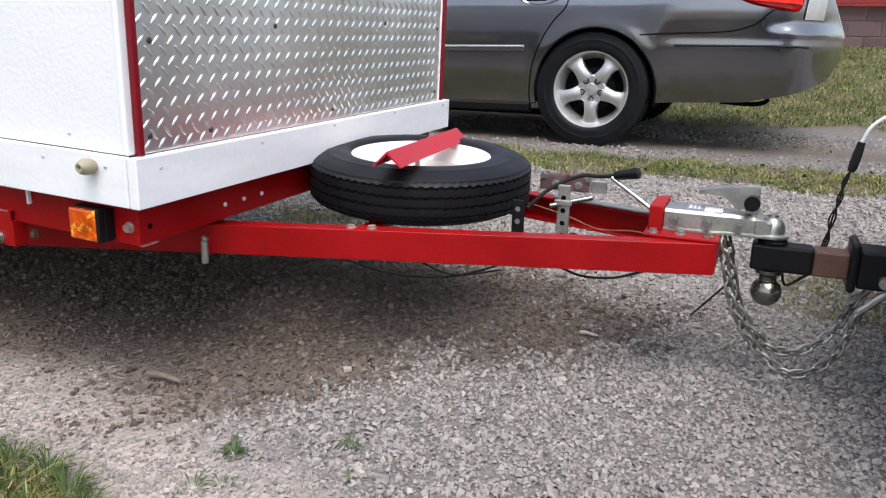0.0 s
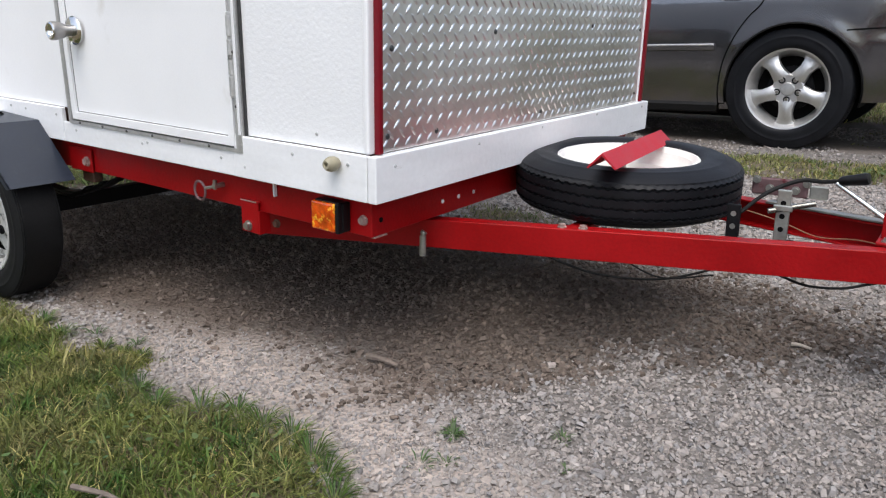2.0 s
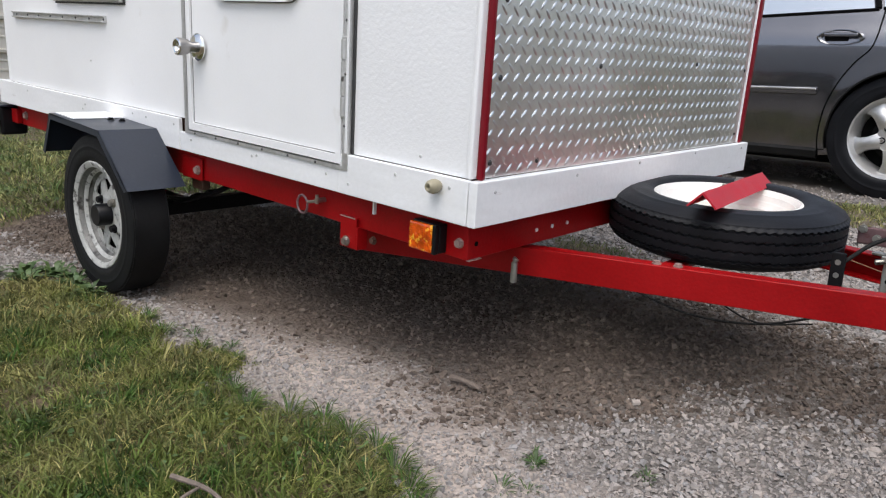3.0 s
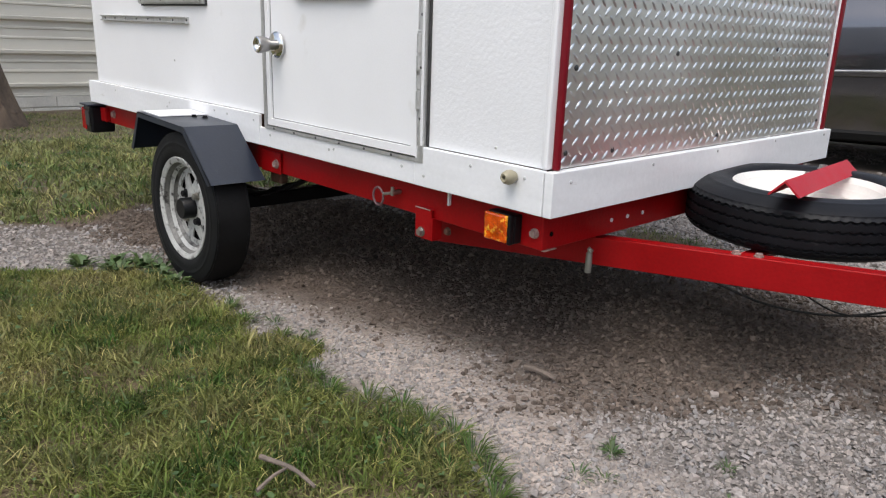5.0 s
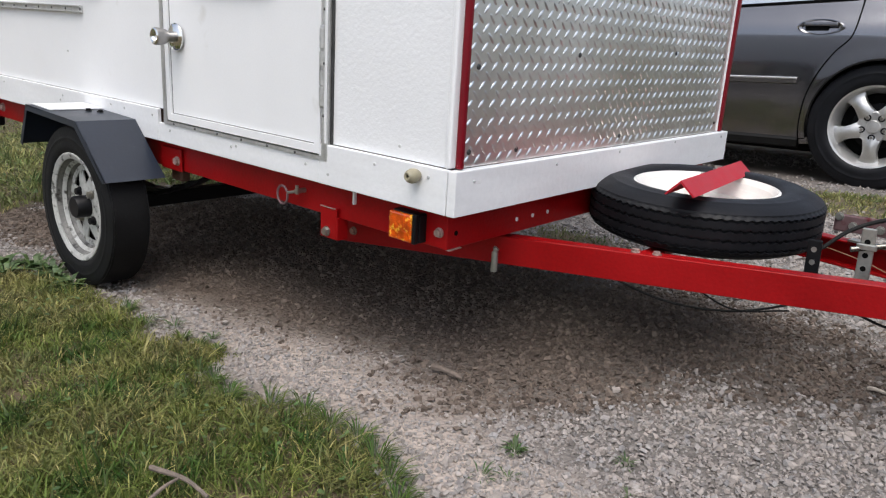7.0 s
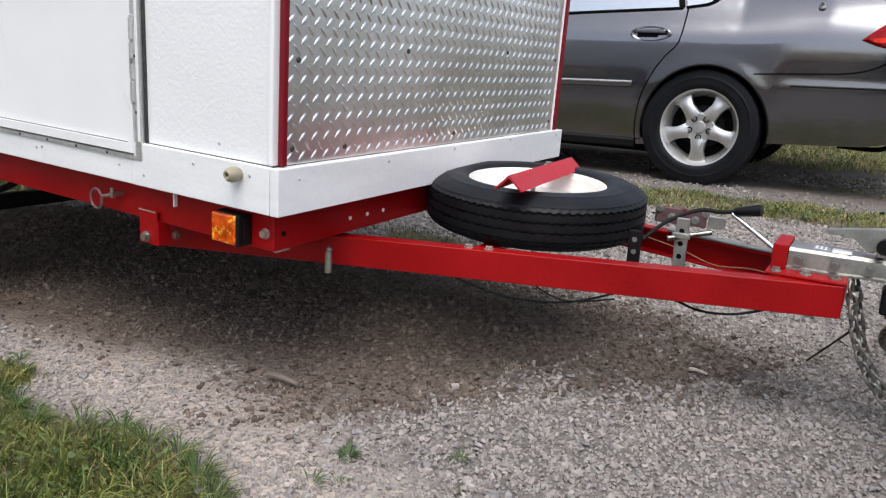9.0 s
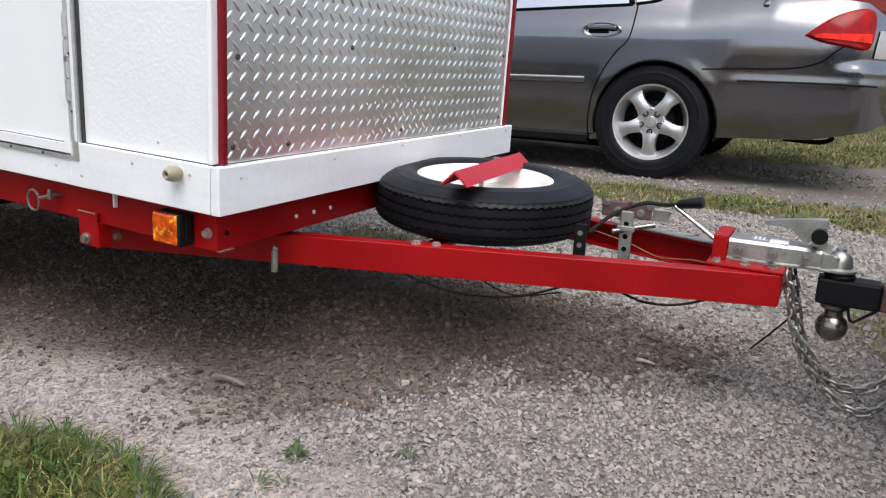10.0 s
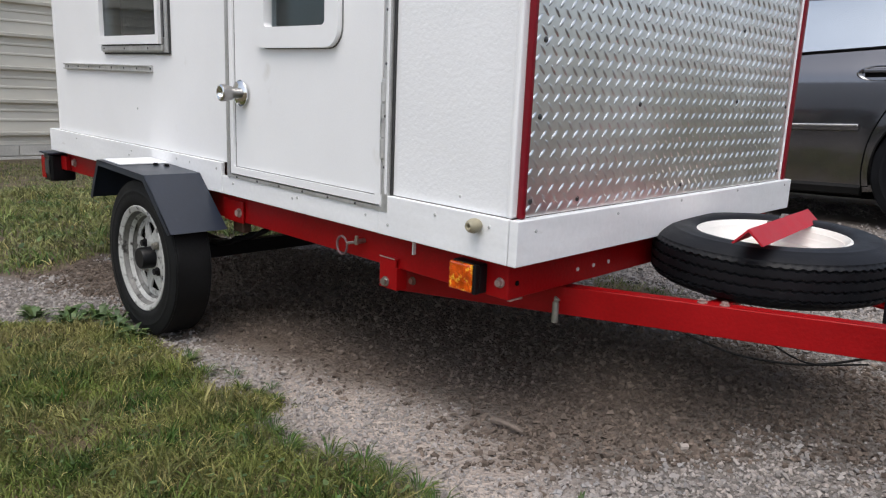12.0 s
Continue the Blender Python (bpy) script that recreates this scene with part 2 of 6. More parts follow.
def grass_material(name, greens, straw, amount, spec=0.3):
    """Blades whose tint drifts from clump to clump, with single blades paler or darker."""
    m = bpy.data.materials.new(name)
    m.use_nodes = True
    n, link = m.node_tree.nodes, m.node_tree.links.new
    b = n["Principled BSDF"]
    b.inputs["Roughness"].default_value, b.inputs["Specular IOR Level"].default_value = 0.55, spec
    co = n.new("ShaderNodeTexCoord")
    ramps = []
    for scale, lo, hi in ((9.0, 0.40, 0.60), (3.4, 0.42, 0.62)):
        t = n.new("ShaderNodeTexNoise")
        t.inputs["Scale"].default_value, t.inputs["Detail"].default_value = scale, 5
        link(co.outputs["Object"], t.inputs["Vector"])
        r = n.new("ShaderNodeMapRange")
        r.inputs[1].default_value, r.inputs[2].default_value = lo, hi
        link(t.outputs[0], r.inputs[0])
        ramps.append(r.outputs[0])
    mix = n.new("ShaderNodeMix")
    mix.data_type = "RGBA"
    mix.inputs[6].default_value, mix.inputs[7].default_value = (*greens[0], 1), (*greens[1], 1)
    link(ramps[0], mix.inputs[0])
    geo = n.new("ShaderNodeNewGeometry")
    pick = n.new("ShaderNodeMath")
    pick.operation = "MULTIPLY_ADD"
    pick.inputs[1].default_value, pick.inputs[2].default_value = 0.9, amount - 0.9
    pick.use_clamp = True
    link(geo.outputs["Random Per Island"], pick.inputs[0])
    add = n.new("ShaderNodeMath")
    add.operation = "MULTIPLY_ADD"
    add.inputs[1].default_value = 0.35
    add.use_clamp = True
    link(ramps[1], add.inputs[0])
    link(pick.outputs[0], add.inputs[2])
    dry = n.new("ShaderNodeMix")
    dry.data_type = "RGBA"
    dry.inputs[7].default_value = (*straw, 1)
    link(add.outputs[0], dry.inputs[0])
    link(mix.outputs[2], dry.inputs[6])
    w = n.new("ShaderNodeTexWhiteNoise")
    w.noise_dimensions = "1D"
    link(geo.outputs["Random Per Island"], w.inputs["W"])
    v = n.new("ShaderNodeMapRange")
    v.inputs[3].default_value, v.inputs[4].default_value = 0.42, 1.58
    link(w.outputs[0], v.inputs[0])
    hsv = n.new("ShaderNodeHueSaturation")
    link(dry.outputs[2], hsv.inputs["Color"])
    link(v.outputs[0], hsv.inputs["Value"])
    link(hsv.outputs[0], b.inputs["Base Color"])
    thin = n.new("ShaderNodeBsdfTranslucent")
    link(hsv.outputs[0], thin.inputs["Color"])
    both = n.new("ShaderNodeMixShader")
    both.inputs[0].default_value = 0.22
    link(b.outputs[0], both.inputs[1])
    link(thin.outputs[0], both.inputs[2])
    link(both.outputs[0], n["Material Output"].inputs[0])
    return m


FIELD_GRASS = grass_material("rough_field_grass", ((0.070, 0.125, 0.034), (0.190, 0.225, 0.078)), (0.40, 0.330, 0.165), 0.20)
GRASS = grass_material("grass_blades", ((0.040, 0.086, 0.014), (0.142, 0.176, 0.040)), (0.42, 0.320, 0.155), 0.23)
DRY_GRASS = grass_material("dry_grass_blades", ((0.31, 0.280, 0.095), (0.22, 0.225, 0.062)), (0.42, 0.350, 0.180), 0.42)


GLASS = glass("window_glass", (0.42, 0.48, 0.50))
CAR_GLASS = glass("tinted_car_glass", (0.25, 0.28, 0.30))


# ---- ground height and cover ----
def ground_z(x, y):
    """Height of the ground: level under the trailer, rising gently behind it and towards the lawn."""
    a = np.interp(y, (2.0, 2.9, 3.6, 5.4, 6.3, 11.0, 30.0, 400.0), (0.0, 0.022, 0.05, 0.062, 0.14, 0.66, 1.0, 3.0))
    b = np.interp(-x, (2.4, 4.2, 6.6, 30.0), (0.0, 0.05, 0.12, 0.5))
    return a + b


def wobble(x, y, f=3.0):
    """A smooth uneven field between about -1 and 1."""
    return (np.sin(f * x + 1.3) * np.cos(f * 0.83 * y + 0.4) + 0.6 * np.sin(f * 2.3 * x - f * 1.9 * y + 2.0)
            + 0.4 * np.sin(f * 4.7 * x + f * 4.1 * y + 0.7) + 0.3 * np.cos(f * 8.9 * x - f * 7.7 * y)) / 2.3


def grass_cover(x, y):
    """How far a place lies inside the grass: over 0.5 is grass."""
    x, y = np.asarray(x, float), np.asarray(y, float)
    w = wobble(x, y, 5.0)
    edge = np.interp(x, (-2.4, -2.0, -1.7, -1.5, -1.43, -1.29, -1.09, -0.97, -0.83, -0.70, -0.63, -0.57, -0.51, -0.485, -0.42, -0.34, -0.27, -0.18, -0.06, 0.01, 0.08, 0.16, 0.35, 0.7, 1.5),
                     (-1.3, -0.85, -0.55, -0.32, -0.235, -0.185, -0.165, -0.17, -0.19, -0.205, -0.185, -0.140, -0.15, -0.255, -0.25, -0.265, -0.260, -0.215, -0.200, -0.210, -0.245, -0.295, -0.50, -1.0, -2.0))
    near = 0.5 + (edge - y + 0.018 * w + 0.022 * wobble(x + 0.3, y, 15.0)) * 5
    left = 0.5 + (-2.40 - x - 0.25 * np.clip(-y - 0.2, 0, 1) + 0.30 * w) * 2.4
    left = np.minimum(left, 0.80)
    strip = 0.5 + (np.minimum(y - 2.75, 3.42 - y) + 0.14 * w - 0.07) * 4
    strip = np.minimum(strip, 0.72)
    lawn = 0.5 + (y - 5.35 + 0.25 * w - 0.25 * np.clip(x - 1, -2, 2)) * 3
    hitch = 0.5 + (1 - np.hypot((x - 1.17) / 0.20, (y - 1.32) / 0.26) + 0.35 * w) * 1.2
    hitch = np.minimum(hitch, 0.60)
    under = 0.38 + (1 - np.hypot((x + 0.62) / 0.30, (y - 1.45) / 0.16) + 0.35 * w) * 0.8
    return np.clip(np.maximum.reduce([near, left, strip, lawn, hitch, under]), 0, 1)


def soil_shade_cover(x, y):
    """Bare brown soil plus painted shade: under trailer and along tracks, 0 to 1."""
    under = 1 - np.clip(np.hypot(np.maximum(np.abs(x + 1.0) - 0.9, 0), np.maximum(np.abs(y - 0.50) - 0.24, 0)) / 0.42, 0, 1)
    # lane: track soil, deepened for the car's shade and reflection
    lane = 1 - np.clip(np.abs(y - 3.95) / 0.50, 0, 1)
    # tongue, rail and wheel paint the shade under those parts over brown soil
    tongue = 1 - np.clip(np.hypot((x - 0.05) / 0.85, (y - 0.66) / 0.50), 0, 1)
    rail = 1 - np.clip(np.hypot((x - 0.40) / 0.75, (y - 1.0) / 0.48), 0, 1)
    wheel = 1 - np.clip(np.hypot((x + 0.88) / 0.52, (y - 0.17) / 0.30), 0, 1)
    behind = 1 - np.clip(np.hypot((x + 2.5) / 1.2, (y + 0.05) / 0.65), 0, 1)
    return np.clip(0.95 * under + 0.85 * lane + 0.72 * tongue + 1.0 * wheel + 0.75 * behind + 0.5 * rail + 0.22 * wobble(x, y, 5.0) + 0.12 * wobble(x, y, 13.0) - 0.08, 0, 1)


def sand_cover(x, y):
    """Pale trodden dust along the grass edge, 0 to 1."""
    d = np.hypot((x + 0.38) / 0.52, (y + 0.05) / 0.18)
    e = np.hypot((x - 0.05) / 0.4, (y + 0.14) / 0.13)
    return np.clip(1.35 - np.minimum(d, e) + 0.25 * wobble(x, y, 6.0), 0, 1)


def ground_material():
    m = bpy.data.materials.new("gravel_and_soil")
    m.use_nodes = True
    nt = m.node_tree
    n, link = nt.nodes, nt.links.new
    b = n["Principled BSDF"]
    b.inputs["Roughness"].default_value = 0.95
    b.inputs["Specular IOR Level"].default_value = 0.2
    co = n.new("ShaderNodeTexCoord")

    def noisy(scale, detail=6):
        t = n.new("ShaderNodeTexNoise")
        t.inputs["Scale"].default_value, t.inputs["Detail"].default_value = scale, detail
        link(co.outputs["Object"], t.inputs["Vector"])
        return t.outputs[0]

    def blend(fac, a, c):
        x = n.new("ShaderNodeMix")
        x.data_type = "RGBA"
        link(fac, x.inputs[0])
        for s, v in ((x.inputs[6], a), (x.inputs[7], c)):
            link(v, s) if hasattr(v, "links") else setattr(s, "default_value", (*v, 1))
        return x.outputs[2]

    def cover(name):
        a = n.new("ShaderNodeAttribute")
        a.attribute_name = name
        return a.outputs["Fac"]

    cells = n.new("ShaderNodeTexVoronoi")
    cells.inputs["Scale"].default_value = 95
    link(co.outputs["Object"], cells.inputs["Vector"])
    bw = n.new("ShaderNodeRGBToBW")
    link(cells.outputs["Color"], bw.inputs[0])
    # darker than the stones: shade in the gaps painted into the base colour
    chips = blend(bw.outputs[0], (0.085, 0.077, 0.070), (0.25, 0.229, 0.212))
    sand = blend(noisy(24), (0.11, 0.100, 0.091), (0.25, 0.229, 0.212))
    gravel = blend(noisy(7), chips, sand)
    # this brown serves bare soil and the shade painted by the mask
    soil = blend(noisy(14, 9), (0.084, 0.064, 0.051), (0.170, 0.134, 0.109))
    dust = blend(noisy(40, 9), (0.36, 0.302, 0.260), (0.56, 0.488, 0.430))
    floor_col = blend(cover("soil_shade"), blend(cover("sand"), gravel, dust), soil)
    turf = blend(noisy(10, 9), (0.060, 0.047, 0.024), (0.200, 0.152, 0.098))
    link(blend(cover("grass"), floor_col, turf), b.inputs["Base Color"])
    bump = n.new("ShaderNodeBump")
    bump.inputs["Distance"].default_value = 0.006
    add = n.new("ShaderNodeMath")
    link(cells.outputs["Distance"], add.inputs[0])
    link(noisy(60, 8), add.inputs[1])
    link(add.outputs[0], bump.inputs["Height"])
    link(bump.outputs[0], b.inputs["Normal"])
    return m


# ---- mesh tools ----
def link_mesh(name, verts, faces, mat, smooth=False):
    me = bpy.data.meshes.new(name)
    me.from_pydata([tuple(v) for v in verts], [], faces)
    me.materials.append(mat)
    if smooth:
        me.shade_smooth()
    me.update()
    return me


def part(name, bm, mat, parent=None, label="", smooth=False, world=False):
    """Links a bmesh as one mesh object under a thing or a part. world: the bmesh is in world places."""
    me = bpy.data.meshes.new(name)
    if world and parent is not None:
        m = parent.matrix_basis if parent.parent is None else parent.parent.matrix_basis @ parent.matrix_basis
        bm.transform(m.inverted())
    bmesh.ops.recalc_face_normals(bm, faces=bm.faces)
    if smooth:
        for e in bm.edges:
            if len(e.link_faces) == 2 and e.calc_face_angle() > 0.7:
                e.smooth = False
        for f in bm.faces:
            f.smooth = True
    bm.to_mesh(me)
    bm.free()
    me.materials.append(mat)
    ob = new(name, me)
    if parent is not None:
        ob.parent = parent
    if label:
        tagged(ob, label)
    return ob


def thing(name, m, label, category, group="", kind=""):
    ob = new(name)
    ob.empty_display_size = 0.1
    ob.matrix_local = m
    return tagged(ob, label, category, group, kind)


def box(bm, x0, x1, y0, y1, z0, z1, bevel=0.0, seg=2, m=None):
    r = bmesh.ops.create_cube(bm, size=1)
    vs = r["verts"]
    for v in vs:
        v.co = Vector(((x0 + x1) / 2 + v.co.x * (x1 - x0), (y0 + y1) / 2 + v.co.y * (y1 - y0), (z0 + z1) / 2 + v.co.z * (z1 - z0)))
        if m is not None:
            v.co = m @ v.co
    if bevel:
        es = list({e for v in vs for e in v.link_edges})
        bmesh.ops.bevel(bm, geom=es, offset=bevel, segments=seg, affect="EDGES", profile=0.5)
    return bm


def boxed(*a, **k):
    return box(bmesh.new(), *a, **k)


def cyl(bm, p, q, r, seg=20, r2=None, caps=True):
    """A round bar from p to q."""
    p, q = Vector(p), Vector(q)
    d = q - p
    m = Matrix.Translation((p + q) / 2) @ d.to_track_quat("Z", "Y").to_matrix().to_4x4()
    bmesh.ops.create_cone(bm, cap_ends=caps, segments=seg, radius1=r, radius2=r if r2 is None else r2, depth=d.length, matrix=m)
    return bm


def lathe(bm, profile, seg=48, axis=None, closed=False):
    """Turns a profile of (radius, height) about the z axis, then lays it along axis (a matrix)."""
    rows = []
    for r, h in profile:
        rows.append([bm.verts.new((r * math.cos(2 * math.pi * i / seg), r * math.sin(2 * math.pi * i / seg), h)) for i in range(seg)])
    pairs = list(zip(rows, rows[1:])) + ([(rows[-1], rows[0])] if closed else [])
    for a, c in pairs:
        for i in range(seg):
            j = (i + 1) % seg
            bm.faces.new((a[i], a[j], c[j], c[i]))
    if axis is not None:
        for row in rows:
            for v in row:
                v.co = axis @ v.co
    return bm


def tube(bm, pts, r, seg=8, closed=False):
    """A round cord through points."""
    pts = [Vector(p) for p in pts]
    n = len(pts)
    rings, up = [], Vector((0.13, 0.27, 1)).normalized()
    for i, p in enumerate(pts):
        a = pts[(i - 1) % n] if closed or i else p
        c = pts[(i + 1) % n] if closed or i < n - 1 else p
        t = (c - a).normalized()
        u = t.cross(up)
        u = u.normalized() if u.length > 1e-4 else t.orthogonal().normalized()
        w = u.cross(t)
        rr = r[i] if hasattr(r, "__len__") else r
        rings.append([bm.verts.new(p + rr * (math.cos(k * 2 * math.pi / seg) * u + math.sin(k * 2 * math.pi / seg) * w)) for k in range(seg)])
    for a, c in list(zip(rings, rings[1:])) + ([(rings[-1], rings[0])] if closed else []):
        for k in range(seg):
            j = (k + 1) % seg
            bm.faces.new((a[k], a[j], c[j], c[k]))
    if not closed:
        bm.faces.new(rings[0])
        bm.faces.new(rings[-1][::-1])
    return bm


def spline(pts, n=10):
    """Points on a smooth curve through the given ones."""
    pts = [Vector(p) for p in pts]
    ext = [2 * pts[0] - pts[1], *pts, 2 * pts[-1] - pts[-2]]
    out = []
    for i in range(1, len(ext) - 2):
        p0, p1, p2, p3 = ext[i - 1 : i + 3]
        for k in range(n):
            t = k / n
            out.append(0.5 * (2 * p1 + (p2 - p0) * t + (2 * p0 - 5 * p1 + 4 * p2 - p3) * t * t + (3 * p1 - p0 - 3 * p2 + p3) * t**3))
    return out + [pts[-1]]


def prism(bm, outline, depth, m=None, bevel=0.0):
    """A flat outline in x and z, thickened along y from 0 to depth."""
    a = [bm.verts.new((x, 0, z)) for x, z in outline]
    c = [bm.verts.new((x, depth, z)) for x, z in outline]
    faces = [bm.faces.new(a), bm.faces.new(c[::-1])]
    for i in range(len(a)):
        j = (i + 1) % len(a)
        faces.append(bm.faces.new((a[i], c[i], c[j], a[j])))
    if bevel:
        bmesh.ops.bevel(bm, geom=list({e for f in faces for e in f.edges}), offset=bevel, segments=2, affect="EDGES", profile=0.5)
    if m is not None:
        bm.transform(m)
    return bm


def rounded(x0, x1, z0, z1, r, n=6):
    out = []
    for cx, cz, a in ((x1 - r, z1 - r, 0), (x0 + r, z1 - r, 90), (x0 + r, z0 + r, 180), (x1 - r, z0 + r, 270)):
        for k in range(n + 1):
            t = radians(a + 90 * k / n)
            out.append((cx + r * math.cos(t), cz + r * math.sin(t)))
    return out


def ring_prism(bm, outer, inner, depth, m=None):
    """A frame between two outlines with the same number of points, thickened along y."""
    n = len(outer)
    vs = [[bm.verts.new((x, y, z)) for x, z in line] for line, y in ((outer, 0), (inner, 0), (inner, depth), (outer, depth))]
    for k in range(4):
        a, c = vs[k], vs[(k + 1) % 4]
        for i in range(n):
            j = (i + 1) % n
            bm.faces.new((a[i], a[j], c[j], c[i]))
    if m is not None:
        bm.transform(m)
    return bm


def bolt_head(bm, p, normal, r, h):
    """A hexagon head with a washer."""
    p, d = Vector(p), Vector(normal).normalized()
    cyl(bm, p, p + d * h * 0.3, r * 1.35, 16)
    cyl(bm, p + d * h * 0.3, p + d * h, r, 6)
    return bm


def screws(parent, places, normal, r=0.0035, mat=None, name="screw"):
    """Pan-head screws at places, each its own mesh, sharing one mesh."""
    bm = bmesh.new()
    lathe(bm, [(0.0001, 0.0022), (r * 0.6, 0.002), (r, 0.0009), (r, -0.0008)], 10)
    bmesh.ops.remove_doubles(bm, verts=bm.verts, dist=1e-5)
    me = bpy.data.meshes.new(name)
    bmesh.ops.recalc_face_normals(bm, faces=bm.faces)
    bm.to_mesh(me)
    bm.free()
    me.materials.append(mat or SCREW)
    q = Vector(normal).to_track_quat("Z", "Y").to_matrix().to_4x4()
    for p in places:
        ob = new(name, me)
        ob.parent = parent
        ob.matrix_local = Matrix.Translation(p) @ q


# ---- ground ----
def lines(inner, step, far):
    """Grid lines: even steps inside, growing steps out to the horizon."""
    out, s = list(np.arange(inner[0], inner[1] + 1e-6, step)), step
    lo, hi = [], []
    a, c = inner
    while c < far:
        s *= 1.22
        a, c = a - s, c + s
        lo.append(a), hi.append(c)
    return np.array(lo[::-1] + out + hi)


def build_ground():
    xs, ys = lines((-3.2, 2.2), 0.04, 900), lines((-1.4, 4.6), 0.04, 900)
    gx, gy = np.meshgrid(xs, ys)
    gz = ground_z(gx, gy)
    close = np.clip(1.5 - 0.25 * np.hypot(gx, gy - 1), 0, 1)
    gz = gz + close * 0.006 * wobble(gx, gy, 7.0) + 0.01 * np.clip(grass_cover(gx, gy) - 0.4, 0, 1) * (gy < 2.5)
    w, h = len(xs), len(ys)
    i = np.arange(w * h).reshape(h, w)
    faces = np.stack([i[:-1, :-1], i[:-1, 1:], i[1:, 1:], i[1:, :-1]], -1).reshape(-1, 4)
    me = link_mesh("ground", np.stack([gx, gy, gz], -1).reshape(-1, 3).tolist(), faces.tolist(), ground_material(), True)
    for name, field in (("grass", grass_cover(gx, gy)), ("soil_shade", soil_shade_cover(gx, gy)), ("sand", sand_cover(gx, gy))):
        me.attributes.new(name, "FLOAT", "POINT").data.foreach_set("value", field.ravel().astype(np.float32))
    tagged(new("ground", me), "grey gravel drive with brown soil and grassy edges", "ground", kind="structure")


build_ground()


# ---- buildings far behind ----
def build_siding_wall():
    """Beige ribbed metal wall of an outbuilding, on a low concrete footing."""
    x, base = -6.7, 0.09
    wall = thing("outbuilding_wall", Matrix.Translation((x, -0.5, base)), "beige ribbed metal siding wall of an outbuilding", "wall", kind="structure")
    pitch, rows = 0.2885, 10
    prof = []
    for k in range(rows):
        z = 0.0 + k * pitch
        prof += [(0.0, z), (0.0, z + 0.085), (0.010, z + 0.092), (0.010, z + 0.104), (0.0, z + 0.111), (0.0, z + 0.170),
                 (0.010, z + 0.177), (0.010, z + 0.189), (0.0, z + 0.196), (0.0, z + 0.244), (0.042, z + 0.252), (0.046, z + 0.276), (0.0, z + 0.284)]
    prof = [(0.014, 0.168)] + [q for q in prof if q[1] > 0.17]
    bm = bmesh.new()
    cols = [[bm.verts.new((d, y, z)) for d, z in prof] for y in (-3.5, 7.5)]
    for k in range(len(prof) - 1):
        bm.faces.new((cols[0][k], cols[1][k], cols[1][k + 1], cols[0][k + 1]))
    box(bm, -0.12, -0.004, -3.5, 7.5, 0.0, 3.2)
    part("siding_panel", bm, SIDING, wall, "beige ribbed metal siding")
    part("footing", boxed(-0.12, 0.004, -3.5, 7.5, -0.25, 0.166), CONCRETE, wall, "pale joints of the footing")
    bm = boxed(0.0, 0.022, -0.196, 0.196, 0.0, 0.094, 0.004, 1)
    me = bpy.data.meshes.new("footing_block")
    bmesh.ops.recalc_face_normals(bm, faces=bm.faces)
    bm.to_mesh(me)
    bm.free()
    me.materials.append(CONCRETE)
    for row in range(2):
        for k in range(24):
            ob = new("footing_block", me)
            ob.parent = wall
            ob.location = (0.0, -3.2 + 0.4 * k + 0.2 * row, -0.035 + 0.101 * row)


def build_block_house():
    """Brown painted block wall with red boarding above, across the lawn."""
    y, base = 10.9, 0.60
    wall = thing("house_wall", Matrix.Translation((0, y, base)), "brown painted concrete block wall with red boarding above", "wall", kind="structure")
    part("mortar_core", boxed(-1.5, 2.9, 0.012, 0.2, -0.3, 0.605), MORTAR, wall)
    part("boarding", boxed(-1.5, 2.9, -0.02, 0.2, 0.606, 3.0, 0.01), RED_WOOD, wall, "red painted boarding")
    for k in range(8):
        part("board", boxed(-1.5, 2.9, -0.034, -0.022, 0.62 + 0.2 * k, 0.80 + 0.2 * k, 0.004), RED_WOOD, wall)
    part("eave_shadow_board", boxed(-1.5, 2.9, -0.10, -0.036, 0.575, 0.612, 0.004), RED_WOOD, wall)
    bm = bmesh.new()
    box(bm, -0.197, 0.197, 0.0, 0.05, 0.0, 0.192, 0.005, 1)
    me = bpy.data.meshes.new("block")
    bmesh.ops.recalc_face_normals(bm, faces=bm.faces)
    bm.to_mesh(me)
    bm.free()
    me.materials.append(BLOCK)
    for row in range(3):
        for k in range(10):
            ob = new("block", me)
            ob.parent = wall
            ob.location = (-1.1 + 0.404 * k + (0.202 if row % 2 else 0), 0, -0.005 + 0.2 * row)


build_siding_wall()
build_block_house()


